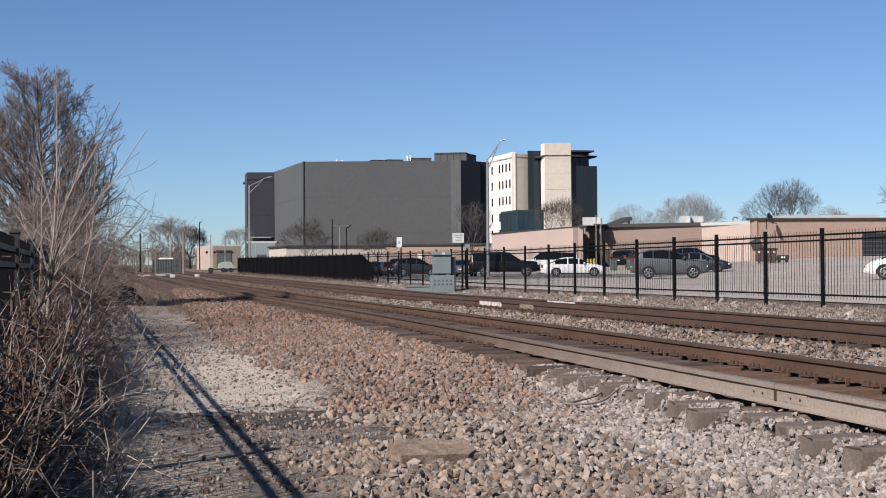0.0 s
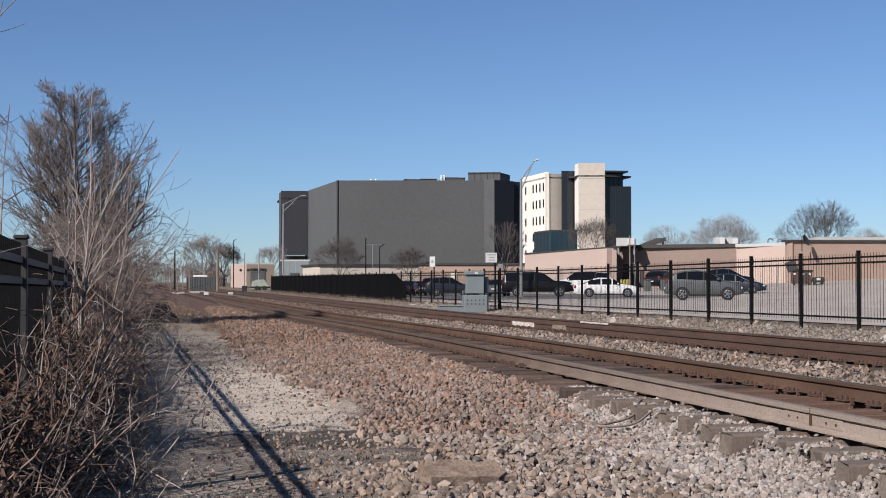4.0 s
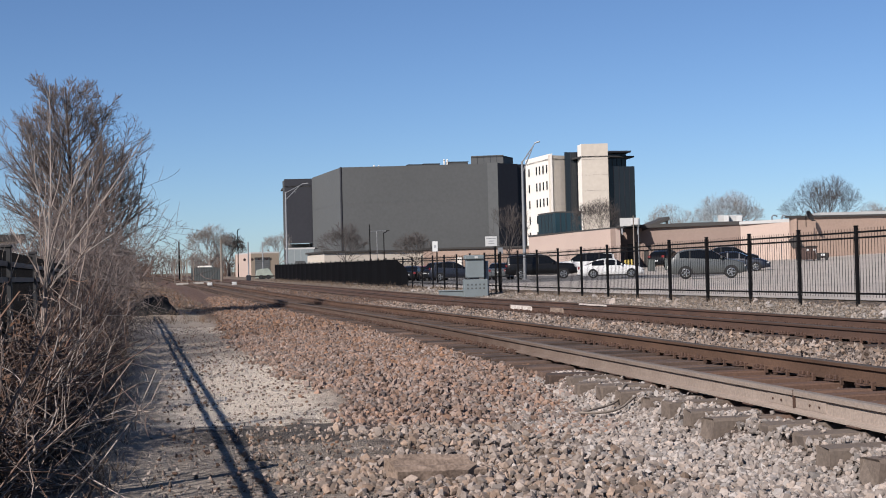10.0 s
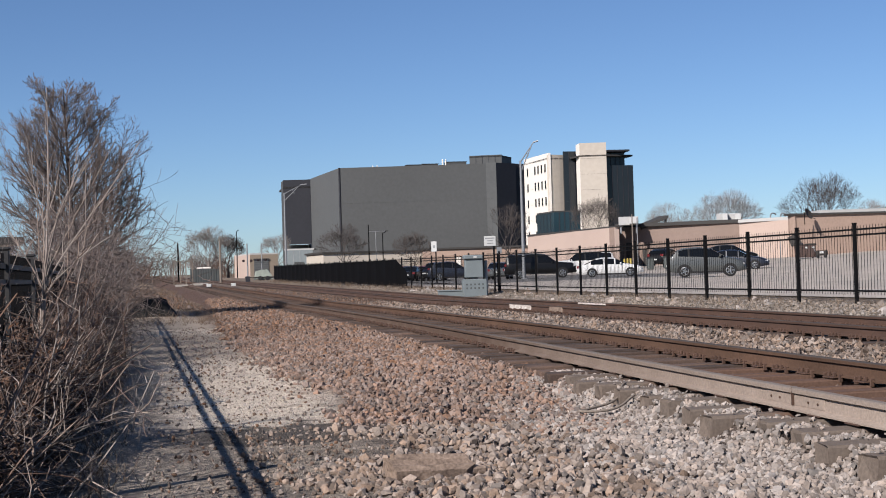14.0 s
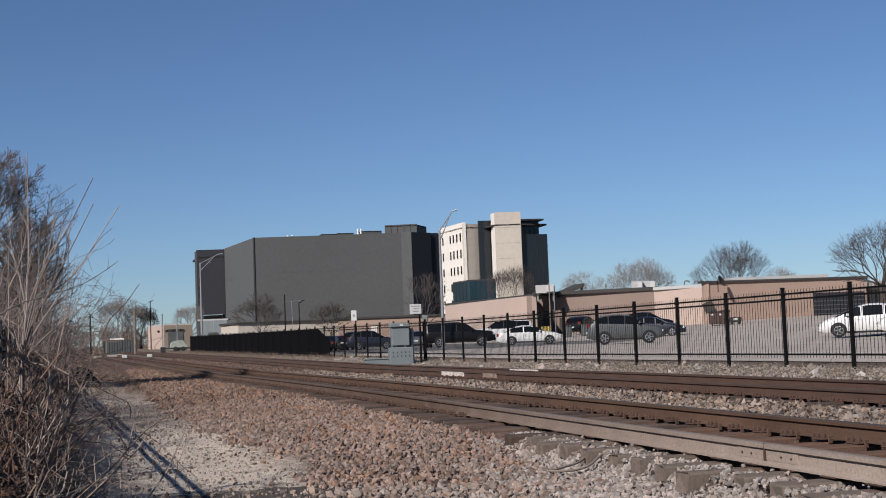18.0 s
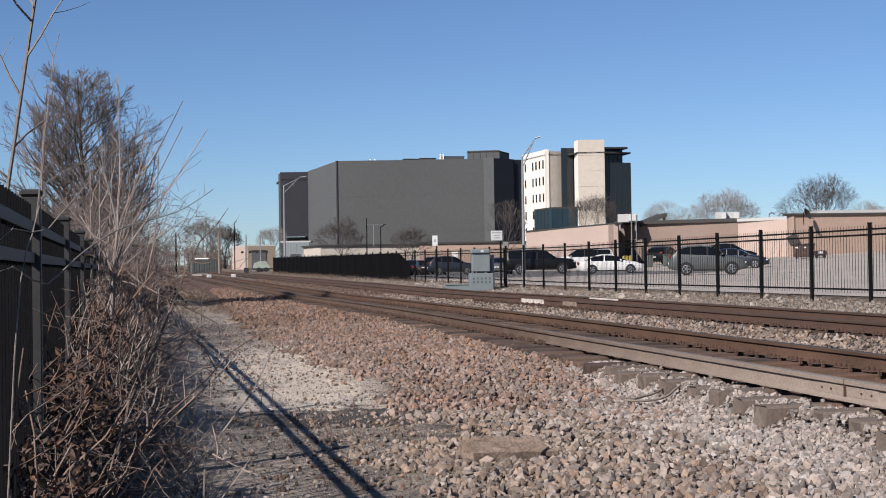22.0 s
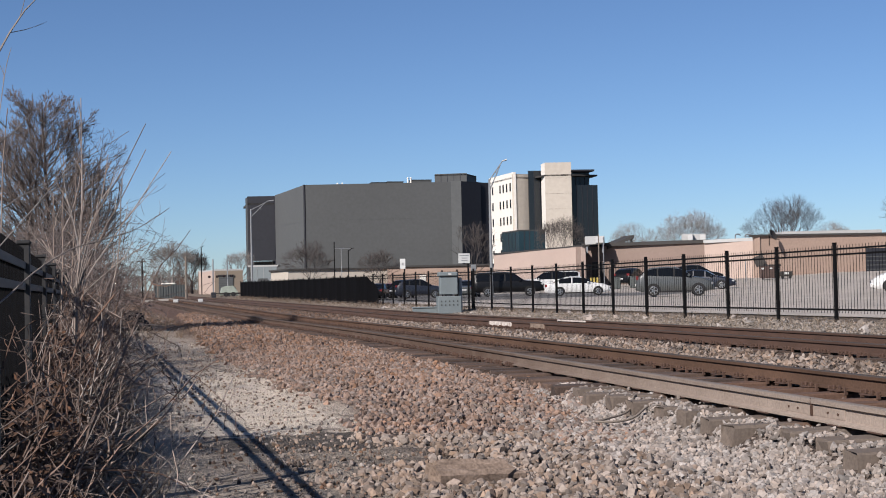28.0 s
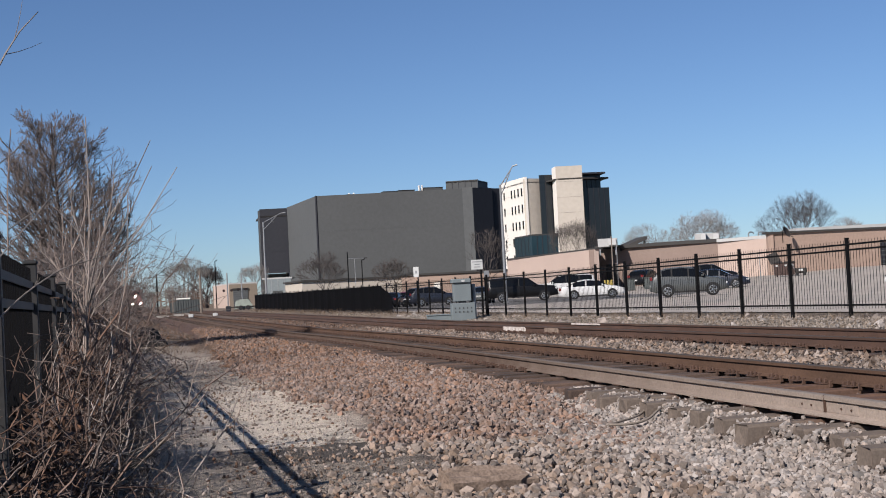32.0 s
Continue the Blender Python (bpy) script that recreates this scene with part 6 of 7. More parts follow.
for i in range(NX - 1):
    for j in range(NY - 1):
        for k in (0, 1):
            bm.faces.new([grid[c][k] for c in ((i, j), (i + 1, j), (i + 1, j + 1), (i, j + 1))])
rim = [(i, 0) for i in range(NX - 1)] + [(NX - 1, j) for j in range(NY - 1)] + [(i, NY - 1) for i in range(NX - 1, 0, -1)] + [(0, j) for j in range(NY - 1, 0, -1)]
for c, d_ in zip(rim, rim[1:] + rim[:1]):
    bm.faces.new((grid[c][0], grid[d_][0], grid[d_][1], grid[c][1]))
bmesh.ops.recalc_face_normals(bm, faces=list(bm.faces))
part("board", bm, M["plank"], pk)
part("splinter", boxed(0.16, -0.09, 0.0, 0.31, -0.05, 0.045, bevel=0.008), M["plank"], pk)
# cable end curling out of the ballast
cv = bpy.data.curves.new("cable", "CURVE")
cv.dimensions = "3D"
cv.bevel_depth = 0.010
sp_ = cv.splines.new("BEZIER")
pts = [(-0.5, -13.75), (-0.78, -13.98), (-1.02, -13.95), (-0.9, -13.8), (-0.6, -13.55), (-0.42, -13.2), (-0.27, -12.9)]
sp_.bezier_points.add(6)
for b_, (x, y) in zip(sp_.bezier_points, pts):
    b_.co = (x, y, max(ground_z(x, y) + 0.065, -0.28 if y > -13.3 else -1))
    b_.handle_left_type = b_.handle_right_type = "AUTO"
cv.materials.append(M["wood"])
tagged(new("cable", cv), "grey cable end lying on the stones", "cable")

# dumpster by the brown wall, one lid thrown back
mp = bear(25.72, 117)
mc = thing("dumpster", "rust-brown steel dumpster with one lid thrown open", "dumpster", Matrix.Translation((mp.x, mp.y, lot_z(mp))) @ Matrix.Rotation(radians(-22), 4, "Z"))
bm = bmesh.new()
prism(bm, [(-0.85, -0.55), (0.85, -0.55), (0.85, 0.55), (-0.85, 0.55)], 0.12, 1.15)
for v in bm.verts:
    if v.co.z < 0.5:
        v.co.x *= 0.94
        v.co.y *= 0.86
part("bin", bm, M["skip_brown"], mc)
for k in range(5):
    part("rib", boxed(-0.72 + 0.34 * k, -0.585, 0.2, -0.66 + 0.34 * k, -0.545, 1.05, bevel=0.008), M["skip_brown"], mc)
part("rim", boxed(-0.90, -0.60, 1.12, 0.90, 0.60, 1.20, bevel=0.02), M["machine"], mc)
part("lid", boxed(0.02, -0.6, 1.205, 0.88, 0.6, 1.26, bevel=0.02), M["machine"], mc, "black plastic lid lying shut")
part("lid", boxed(-0.45, -0.03, 0.0, 0.45, 0.03, 0.95, bevel=0.02), M["machine"], mc, "black plastic lid standing open", m=pose(-0.62, 0.42, 1.2, -24, -22, 0))
for sx in (-0.62, 0.08, 0.62):
    part("sticker", boxed(sx - 0.1, -0.592, 0.86, sx + 0.1, -0.586, 1.0), M["sign"], mc, "pale sticker")
for sx in (-0.6, 0.6):
    for sy in (-0.35, 0.35):
        part("caster", rod(bmesh.new(), (sx - 0.04, sy, 0.07), (sx + 0.04, sy, 0.07), 0.07, seg=10), M["tyre"], mc)
mp = bear(26.37, 116)
hc = thing("hand_cart", "small dark hand cart beside the dumpster", "cart", Matrix.Translation((mp.x, mp.y, lot_z(mp))) @ Matrix.Rotation(radians(-26), 4, "Z"))
part("tray", boxed(-0.5, -0.35, 0.2, 0.5, 0.35, 0.62, bevel=0.06), M["machine"], hc)
part("load", boxed(-0.18, -0.38, 0.34, 0.22, -0.1, 0.56, bevel=0.05), M["sign"], hc, "white bundle")
part("handle", rod(bmesh.new(), (-0.5, 0, 0.5), (-0.7, 0, 1.05), 0.02, seg=6), M["steel"], hc)
for sx in (-0.3, 0.3):
    part("wheel", rod(bmesh.new(), (sx, -0.33, 0.14), (sx, 0.33, 0.14), 0.14, seg=12), M["tyre"], hc)
# two utility boxes by the doorway
for az in (19.45, 20.15):
    p = bear(az, 118)
    u_ = thing("utility_box", "green-grey utility box on the lot's edge", "utility box", Matrix.Translation((p.x, p.y, lot_z(p))), "utility boxes")
    part("casing", boxed(-0.26, -0.26, 0, 0.26, 0.26, 0.95, bevel=0.04), M["hut"], u_)
    part("lid", boxed(-0.29, -0.29, 0.95, 0.29, 0.29, 1.02, bevel=0.02), M["hut"], u_)

# yellow bollards before the doorway
for k in range(3):
    p = bear(18.38 + 0.13 * k, 120 - 0.5 * k)
    u_ = thing("bollard", "short yellow steel bollard by the doorway", "bollard", Matrix.Translation((p.x, p.y, lot_z(p))), "bollards")
    part("post", rod(bmesh.new(), (0, 0, -0.05), (0, 0, 1.05), 0.1, seg=10), M["yellow"], u_)
    part("cap", rod(bmesh.new(), (0, 0, 1.05), (0, 0, 1.1), 0.1, 0.05, seg=10), M["yellow"], u_)

# crossing signals by the workshop
for az, r in ((2.55, 150), (3.15, 156)):
    p = bear(az, r)
    s_ = thing("crossing_signal", "railway crossing signal mast with lamps", "crossing signal", Matrix.Translation((p.x, p.y, ground_z(p.x, p.y))), "crossing signals")
    part("mast", rod(bmesh.new(), (0, 0, 0), (0, 0, 4.2), 0.07, seg=8), M["steel"], s_)
    for sx in (-0.42, 0.42):
        l_ = part("lamp_hood", rod(bmesh.new(), (sx, -0.05, 2.3), (sx, -0.3, 2.3), 0.14, seg=14), M["iron"], s_)
        part("lens", rod(bmesh.new(), (sx, -0.28, 2.3), (sx, -0.32, 2.3), 0.1, seg=12), M["lens_off"], l_)
    part("base", boxed(-0.25, -0.2, 0, 0.25, 0.2, 0.6, bevel=0.03), M["clad_dark"], s_)
for az in (-0.35, 0.15):
    p = bear(az, 150)
    f_ = thing("gate_frame", "narrow pale steel gate frame by the crossing", "gate", Matrix.Translation((p.x, p.y, ground_z(p.x, p.y))), "gate frames")
    for sx in (-0.35, 0.35):
        part("upright", boxed(sx - 0.06, -0.06, 0, sx + 0.06, 0.06, 2.6), M["wood"], f_)
    part("top_bar", boxed(-0.41, -0.06, 2.5, 0.41, 0.06, 2.62), M["wood"], f_)
for az, r, s in ((-0.1, 130, (1.5, 0.7, 0.22)), (0.6, 132, (1.5, 0.8, 0.28))):
    p = bear(az, r)
    grade_marker(p.x, p.y, ground_z(p.x, p.y), s, "pale concrete slab stacked by the crossing", "concrete").rotation_euler = (0, 0, 0)
p = bear(3.2, 150)
wr = thing("covered_trailer", "pale green tarpaulin over a small trailer", "trailer", Matrix.Translation((p.x, p.y, ground_z(p.x, p.y))))
bm = bmesh.new()
side_slab(bm, [(-1.0, 0.15), (-0.85, 0.95), (-0.3, 1.15), (0.5, 1.1), (0.75, 0.7), (1.0, 0.15)], -0.7, 0.7, 0.25)
bmesh.ops.subdivide_edges(bm, edges=list(bm.edges), cuts=2, use_grid_fill=True)
for v in bm.verts:
    v.co += Vector((0.12, 0.08, 0.14)) * noise.noise(v.co * 2.6)
part("tarpaulin", bm, M["tarp"], wr)
part("chassis", boxed(-1.1, -0.75, 0.28, 1.9, 0.75, 0.42, bevel=0.03), M["machine"], wr)
part("drawbar", boxed(-2.0, -0.06, 0.3, -1.0, 0.06, 0.4, bevel=0.02), M["machine"], wr)
for sx in (-0.4, 0.4):
    part("wheel", rod(bmesh.new(), (sx, -0.8, 0.25), (sx, -0.65, 0.25), 0.25, seg=16), M["tyre"], wr)

# ---- bare trees and brush ----


class Tubes:
    """Collects tapering twigs as three- to six-sided tubes."""

    def __init__(self, seed, thin=0.0):
        self.v, self.f, self.r, self.thin = [], [], random.Random(seed), thin

    def tube(self, pts, r0, r1, seg=3):
        n = len(pts)
        base = len(self.v)
        for i, p in enumerate(pts):
            d = (pts[min(i + 1, n - 1)] - pts[max(i - 1, 0)])
            if d.length < 1e-6:
                d = Vector((0, 0, 1))
            d.normalize()
            a = d.orthogonal().normalized()
            b = d.cross(a)
            r = r0 + (r1 - r0) * i / (n - 1)
            for k in range(seg):
                t = 2 * math.pi * k / seg
                self.v.append(tuple(p + (a * math.cos(t) + b * math.sin(t)) * r))
        for i in range(n - 1):
            for k in range(seg):
                a, b = base + i * seg + k, base + i * seg + (k + 1) % seg
                self.f.append((a, b, b + seg, a + seg))

    def path(self, p, d, length, n, wander, lift):
        r = self.r
        pts, d = [p.copy()], d.normalized()
        for _ in range(n):
            d = (d + Vector((r.uniform(-1, 1), r.uniform(-1, 1), r.uniform(-1, 1))) * wander + Vector((0, 0, lift))).normalized()
            pts.append(pts[-1] + d * (length / n))
        return pts

    def grow(self, p, d, length, radius, level, kids, wander=0.14, lift=0.06, spread=0.75, shrink=0.62, start=0.25):
        """A branch with its side branches, level deep."""
        r = self.r
        radius = max(radius, self.thin)
        n = 6 if level > 1 else (4 if level == 1 else 3)
        pts = self.path(p, d, length, n, wander, lift)
        self.tube(pts, radius, max(radius * 0.35, self.thin * 0.7), 6 if radius > 0.04 else (4 if radius > 0.012 else 3))
        if level == 0:
            return
        for k in range(kids[0]):
            t = start + (1 - start) * (k + r.random()) / kids[0]
            i = min(int(t * n), n - 1)
            q = pts[i].lerp(pts[i + 1], t * n - i)
            ax = (pts[i + 1] - pts[i]).normalized()
            side = ax.orthogonal().normalized()
            side.rotate(Matrix.Rotation(r.uniform(0, 6.283), 3, ax))
            nd = (ax * (1 - spread * r.uniform(0.5, 1.0)) + side * spread * r.uniform(0.7, 1.1)).normalized()
            self.grow(q, nd, length * shrink * r.uniform(0.65, 1.1) * (1.15 - 0.5 * t), radius * 0.42 * (1.1 - 0.4 * t), level - 1, kids[1:] or kids, wander, lift, spread, shrink, start)

    def mesh(self, name, material):
        return mesh_of(name, self.v, self.f, material)


def bare_tree(base, height, radius, seed, material, label, thin=0.012, trunk_part=0.28, width=0.48, fans=7, depth=6, droop=0.0, splay=0.42):
    """A leafless tree: a trunk whose limbs fork again and again into fine twigs, within a rounded head."""
    t = thing("tree", label, "tree", Matrix.Translation(base))
    tr = Tubes(seed)
    fork = height * trunk_part
    pts = tr.path(Vector((0, 0, -0.1)), Vector((0, 0, 1)), fork + 0.1, 4, 0.05, 0.1)
    tr.tube(pts, radius, radius * 0.7, 8)
    part("trunk", tr.mesh("trunk", material), material, t)
    cr = Tubes(seed + 1, thin)
    r = cr.r
    mid, up, wide = height * (trunk_part + 1.0) * 0.47, height * (1.0 - trunk_part) * 0.54, height * width

    def inside(p):
        k = 0.80 + 0.28 * noise.noise(p * (3.2 / height) + Vector((seed, 0, 0)))
        return (p.x / wide) ** 2 + (p.y / wide) ** 2 + ((p.z - mid) / up) ** 2 < k + 0.2

    def fork_out(p, d, rad, level):
        length = height * (0.20, 0.155, 0.125, 0.10, 0.08, 0.062, 0.05)[depth - level] * r.uniform(0.75, 1.2)
        rad = max(rad, thin)
        run = cr.path(p, d, length, 3 if level > 1 else 2, 0.09, 0.02 - droop)
        cr.tube(run, rad, max(rad * 0.72, thin * 0.75), 5 if rad > thin * 3 else 3)
        if level == 0 or not inside(run[-1]):
            return
        ax = (run[-1] - run[-2]).normalized()
        turn = r.uniform(0, 6.283)
        count = 3 if r.random() < 0.8 else 2
        for k in range(count):
            side_ = ax.orthogonal().normalized()
            side_.rotate(Matrix.Rotation(turn + 6.283 * k / count + r.uniform(-0.5, 0.5), 3, ax))
            fork_out(run[-1] if k < 2 else run[-2], ax + side_ * r.uniform(0.6, 1.25) * splay * 1.25, rad * 0.62, level - 1)

    for k in range(fans):
        a = 2.4 * k + r.uniform(-0.3, 0.3)
        tilt = 0.15 + 1.15 * ((k + 0.5) / fans)
        fork_out(pts[-1 - (k % 2)], Vector((math.cos(a) * math.sin(tilt), math.sin(a) * math.sin(tilt), math.cos(tilt))), radius * 0.32, depth)
    part("crown", cr.mesh("crown", material), material, t, "fine bare twigs")
    return t


def stand(az, r, top_el, girth, seed, material, label, heavy=1.0, **k):
    p = bear(az, r)
    z = ground_z(p.x, p.y)
    return bare_tree(Vector((p.x, p.y, z)), high(top_el, r) - z, girth * 0.8, seed, M[material], label, thin=0.0105 * heavy * r / 200, **k)


stand(0.95, 235, 2.33, 0.42, 101, "bark", "large bare spreading tree behind the crossing", width=0.44, heavy=1.4)
stand(1.75, 240, 1.95, 0.35, 102, "bark_dark", "bare tree behind the crossing", width=0.36, heavy=1.6)
stand(3.75, 320, 1.95, 0.40, 103, "bark", "pale bare tree behind the workshop", width=0.36)
stand(-2.6, 300, 1.4, 0.30, 104, "bark", "small bare tree beyond the crossing", heavy=1.5)
stand(6.55, 175, 2.33, 0.20, 105, "bark_dark", "small bare lot tree before the grey hall", width=0.42, depth=5, heavy=1.9)
stand(9.53, 185, 1.93, 0.18, 106, "bark_dark", "small bare lot tree before the grey hall", width=0.46, depth=5, heavy=1.9)
stand(13.56, 165, 3.0, 0.20, 107, "bark_dark", "narrow bare tree beside the grey hall", width=0.27, depth=5, heavy=1.9, fans=8)
stand(17.3, 215, 3.05, 0.30, 108, "bark_dark", "bare tree in front of the offices", width=0.36, heavy=1.3)
stand(20.28, 215, 2.70, 0.30, 109, "bark", "bare tree behind the brick building", width=0.42)
stand(22.58, 225, 3.16, 0.36, 110, "bark", "round-headed bare tree behind the brick building", width=0.44, fans=9)
stand(26.42, 190, 3.60, 0.36, 111, "bark_dark", "broad bare tree behind the brick building", width=0.46, fans=9)
stand(28.4, 260, 2.45, 0.30, 112, "bark", "distant bare tree behind low roofs", width=0.3)
stand(32.3, 120, 4.3, 0.34, 113, "bark_dark", "wide drooping bare tree beyond the ribbed wall", width=0.52, droop=0.02)

# distant tree line along the horizon
hz = Tubes(77, 0.042)
for k in range(150):
    az = -9 + 48 * hz.r.random() if k < 110 else -4.5 + 6.6 * hz.r.random()
    if 4.2 < az < 19.5 or -2.1 < az < -0.9:
        continue
    r_ = hz.r.uniform(330, 420)
    p = bear(az, r_)
    p.z = ground_z(p.x, p.y)
    h_ = hz.r.uniform(3.5, 6.5) if az < 19 else hz.r.uniform(4, 7)
    for q in range(2):
        hz.grow(p + Vector((hz.r.uniform(-2, 2), 0, 0)), Vector((hz.r.uniform(-0.3, 0.3), 0, 1)), h_, 0.16, 2, (6, 4), 0.14, 0.04, 0.7)
tagged(new("far_woods", hz.mesh("far_woods", M["bark"])), "brown bare woods along the horizon", "woods", kind="stuff")

# low brown scrub closing off the view along the line
sb = Tubes(78, 0.028)
for k in range(200):
    az = -7.5 + 9.4 * sb.r.random()
    r_ = sb.r.uniform(170, 300)
    p = bear(az, r_)
    if abs(p.x - bend(p.y) - 3.2) < 6.5:
        continue
    p.z = ground_z(p.x, p.y) - 0.1
    for q in range(4):
        sb.grow(p + Vector((sb.r.uniform(-1.8, 1.8), sb.r.uniform(-1, 1), 0)), Vector((sb.r.uniform(-0.5, 0.5), sb.r.uniform(-0.3, 0.3), 1)), sb.r.uniform(1.8, 4.4), 0.07, 1, (9,), 0.2, 0.03, 0.8)
tagged(new("far_scrub", sb.mesh("far_scrub", M["brush"])), "low brown scrub along the railway's far end", "scrub", kind="stuff")

# the bushy tree beyond the iron fence
tb = Vector((-7.4, 18.4, ground_z(-7.4, 18.4)))
bt = thing("tree", "bushy bare tree beyond the iron fence", "tree", Matrix.Translation(tb))
tr = Tubes(200)
pts = tr.path(Vector((0, 0, -0.05)), Vector((0.0, 0, 1)), 7.2, 8, 0.012, 0.02)
tr.tube(pts, 0.095, 0.016, 8)
part("trunk", tr.mesh("trunk", M["bark_dark"]), M["bark_dark"], bt)
cr = Tubes(201, 0.0056)


def upswept(p, d, rad, length, level):
    """A limb that curves upwards and forks into twigs."""
    r = cr.r
    rad = max(rad, cr.thin)
    run = cr.path(p, d, length, 5 if level else 3, 0.06, 0.07 if level else 0.03)
    cr.tube(run, rad, max(rad * 0.4, cr.thin * 0.45), 5 if rad > 0.015 else 3)
    if level == 0:
        return
    n = (0, 5, 7, 8)[level]
    for k in range(n):
        f = 0.25 + 0.75 * (k + r.random()) / n
        i = min(int(f * 5), 4)
        q = run[i].lerp(run[i + 1], f * 5 - i)
        ax = (run[i + 1] - run[i]).normalized()
        out = ax.orthogonal().normalized()
        out.rotate(Matrix.Rotation(r.uniform(0, 6.283), 3, ax))
        upswept(q, ax + out * r.uniform(0.45, 0.95), rad * 0.55 * (1.15 - 0.4 * f), length * 0.5 * r.uniform(0.6, 1.15) * (1.2 - 0.5 * f), level - 1)


for k in range(78):
    t_ = 0.08 + 0.88 * (k / 78) ** 0.95
    i = min(int(t_ * 8), 7)
    q = pts[i].lerp(pts[i + 1], t_ * 8 - i)
    a = k * 2.4 + cr.r.uniform(-0.4, 0.4)
    reach = (3.3 * max(0.0, 1 - t_) ** 0.68 + 0.28) * cr.r.uniform(0.7, 1.2)
    reach *= min(1.0, 0.62 + 1.1 * t_)
    upswept(q, Vector((math.cos(a), math.sin(a), cr.r.uniform(0.45, 1.05) + max(0.0, 0.9 - 2.6 * t_))), 0.046 * (1.2 - t_), reach, 3 if reach > 1.0 else 2)
part("crown", cr.mesh("crown", M["bark_young"]), M["bark_young"], bt, "dense fine bare twigs")


def sapling(x, y, height, lean, seed, material, label, branches=10, rad=0.013, reach=0.8, up=0.8, twigs=(4, 3), first=0.3):
    """A thin pale whip with upswept side shoots."""
    t = thing("sapling", label, "sapling", Matrix.Translation((x, y, ground_z(x, y))), "saplings along the fence")
    s = Tubes(seed)
    pts = s.path(Vector((0, 0, -0.03)), Vector((lean[0], lean[1], 1)), height, 7, 0.07, 0.03)
    s.tube(pts, rad, rad * 0.3, 6)
    part("stem", s.mesh("stem", M[material]), M[material], t)
    b = Tubes(seed + 1)
    for k in range(branches):
        t_ = first + (0.97 - first) * (k + b.r.random()) / branches
        i = min(int(t_ * 7), 6)
        q = pts[i].lerp(pts[i + 1], t_ * 7 - i)
        a = b.r.uniform(0, 6.283)
        d = Vector((math.cos(a), math.sin(a), up + b.r.uniform(-0.2, 0.4)))
        b.grow(q, d, reach * (1.2 - 0.8 * t_) * b.r.uniform(0.6, 1.1), rad * 0.5, 1, twigs, 0.22, 0.04, 0.55, 0.5)
    part("crown", b.mesh("crown", M[material]), M[material], t)
    return t


sapling(-5.34, -20.15, 3.4, (0.15, 0.0), 301, "bark", "tall grey bare sapling close to the fence", 14, 0.0095, 0.5, 0.9, (2,), 0.4)
sapling(-5.32, -12.2, 2.2, (-0.02, 0.0), 303, "bark_pale", "pale bare sapling in the brush", 7, 0.012, 1.1, 0.8, (4, 3), 0.2)
sapling(-5.45, -11.0, 2.3, (0.03, 0.0), 304, "bark_pale", "pale bare sapling in the brush", 7, 0.010, 0.8, 0.9, (4, 3), 0.2)
sapling(-5.45, -8.0, 2.6, (0.04, 0.0), 305, "bark_pale", "pale bare sapling in the brush", 12, 0.012, 1.1, 0.9, (4, 3), 0.2)
sapling(-5.40, -17.0, 2.2, (0.03, 0.0), 306, "bark_pale", "thin bare sapling at the fence", 8, 0.009, 0.9, 0.7, (3,), 0.2)


def whips(label, runs, rad, twig, material, seed):
    """Whips from one root, each bent through a few points, with short side twigs."""
    first = Vector(runs[0][0])
    root = Vector((first.x, first.y, ground_z(first.x, first.y)))
    t = thing("sapling", label, "sapling", Matrix.Translation(root), "saplings along the fence")
    s = Tubes(seed)
    for n_, run in enumerate(runs):
        pts = [Vector((0.0, 0.0, -0.03))] + [Vector(p) - root for p in run]
        fine = []
        for i in range(len(pts) - 1):
            before, after = pts[max(i - 1, 0)], pts[min(i + 2, len(pts) - 1)]
            for j in range(4):
                f, a, b = j / 4, pts[i], pts[i + 1]
                fine.append(0.5 * (2 * a + (b - before) * f + (2 * before - 5 * a + 4 * b - after) * f * f + (3 * a - before - 3 * b + after) * f ** 3))
        fine.append(pts[-1])
        s.tube(fine, rad * (1.0 if n_ == 0 else 0.75), rad * 0.28, 5)
        for k in range(8):
            i = s.r.randrange(len(fine) // 3, len(fine) - 2)
            ax = (fine[i + 1] - fine[i]).normalized()
            s.grow(fine[i], ax + Vector((s.r.uniform(-0.6, 0.6), s.r.uniform(-0.6, 0.6), s.r.uniform(0.0, 0.7))), twig * s.r.uniform(0.3, 1.0), rad * 0.35, 0, (1,), 0.22, 0.03)
    part("stem", s.mesh("stem", M[material]), M[material], t)
    return t


whips("thin whips leaning out over the fence", [
    [(-4.955, -22.311, 0.766), (-4.865, -22.178, 0.834), (-4.811, -22.095, 0.889), (-4.752, -22.013, 0.932), (-4.698, -21.956, 0.951), (-4.642, -21.892, 0.971), (-4.598, -21.854, 0.998), (-4.569, -21.816, 1.02)],
    [(-4.96, -22.271, 0.801), (-4.867, -22.14, 0.931), (-4.804, -22.02, 1.021), (-4.752, -21.944, 1.092), (-4.707, -21.889, 1.125), (-4.646, -21.83, 1.173)],
    [(-4.906, -22.305, 0.728), (-4.894, -22.065, 0.954), (-4.884, -21.996, 1.111), (-4.871, -21.934, 1.265), (-4.859, -21.926, 1.32)],
], 0.0021, 0.07, "bark", 350)
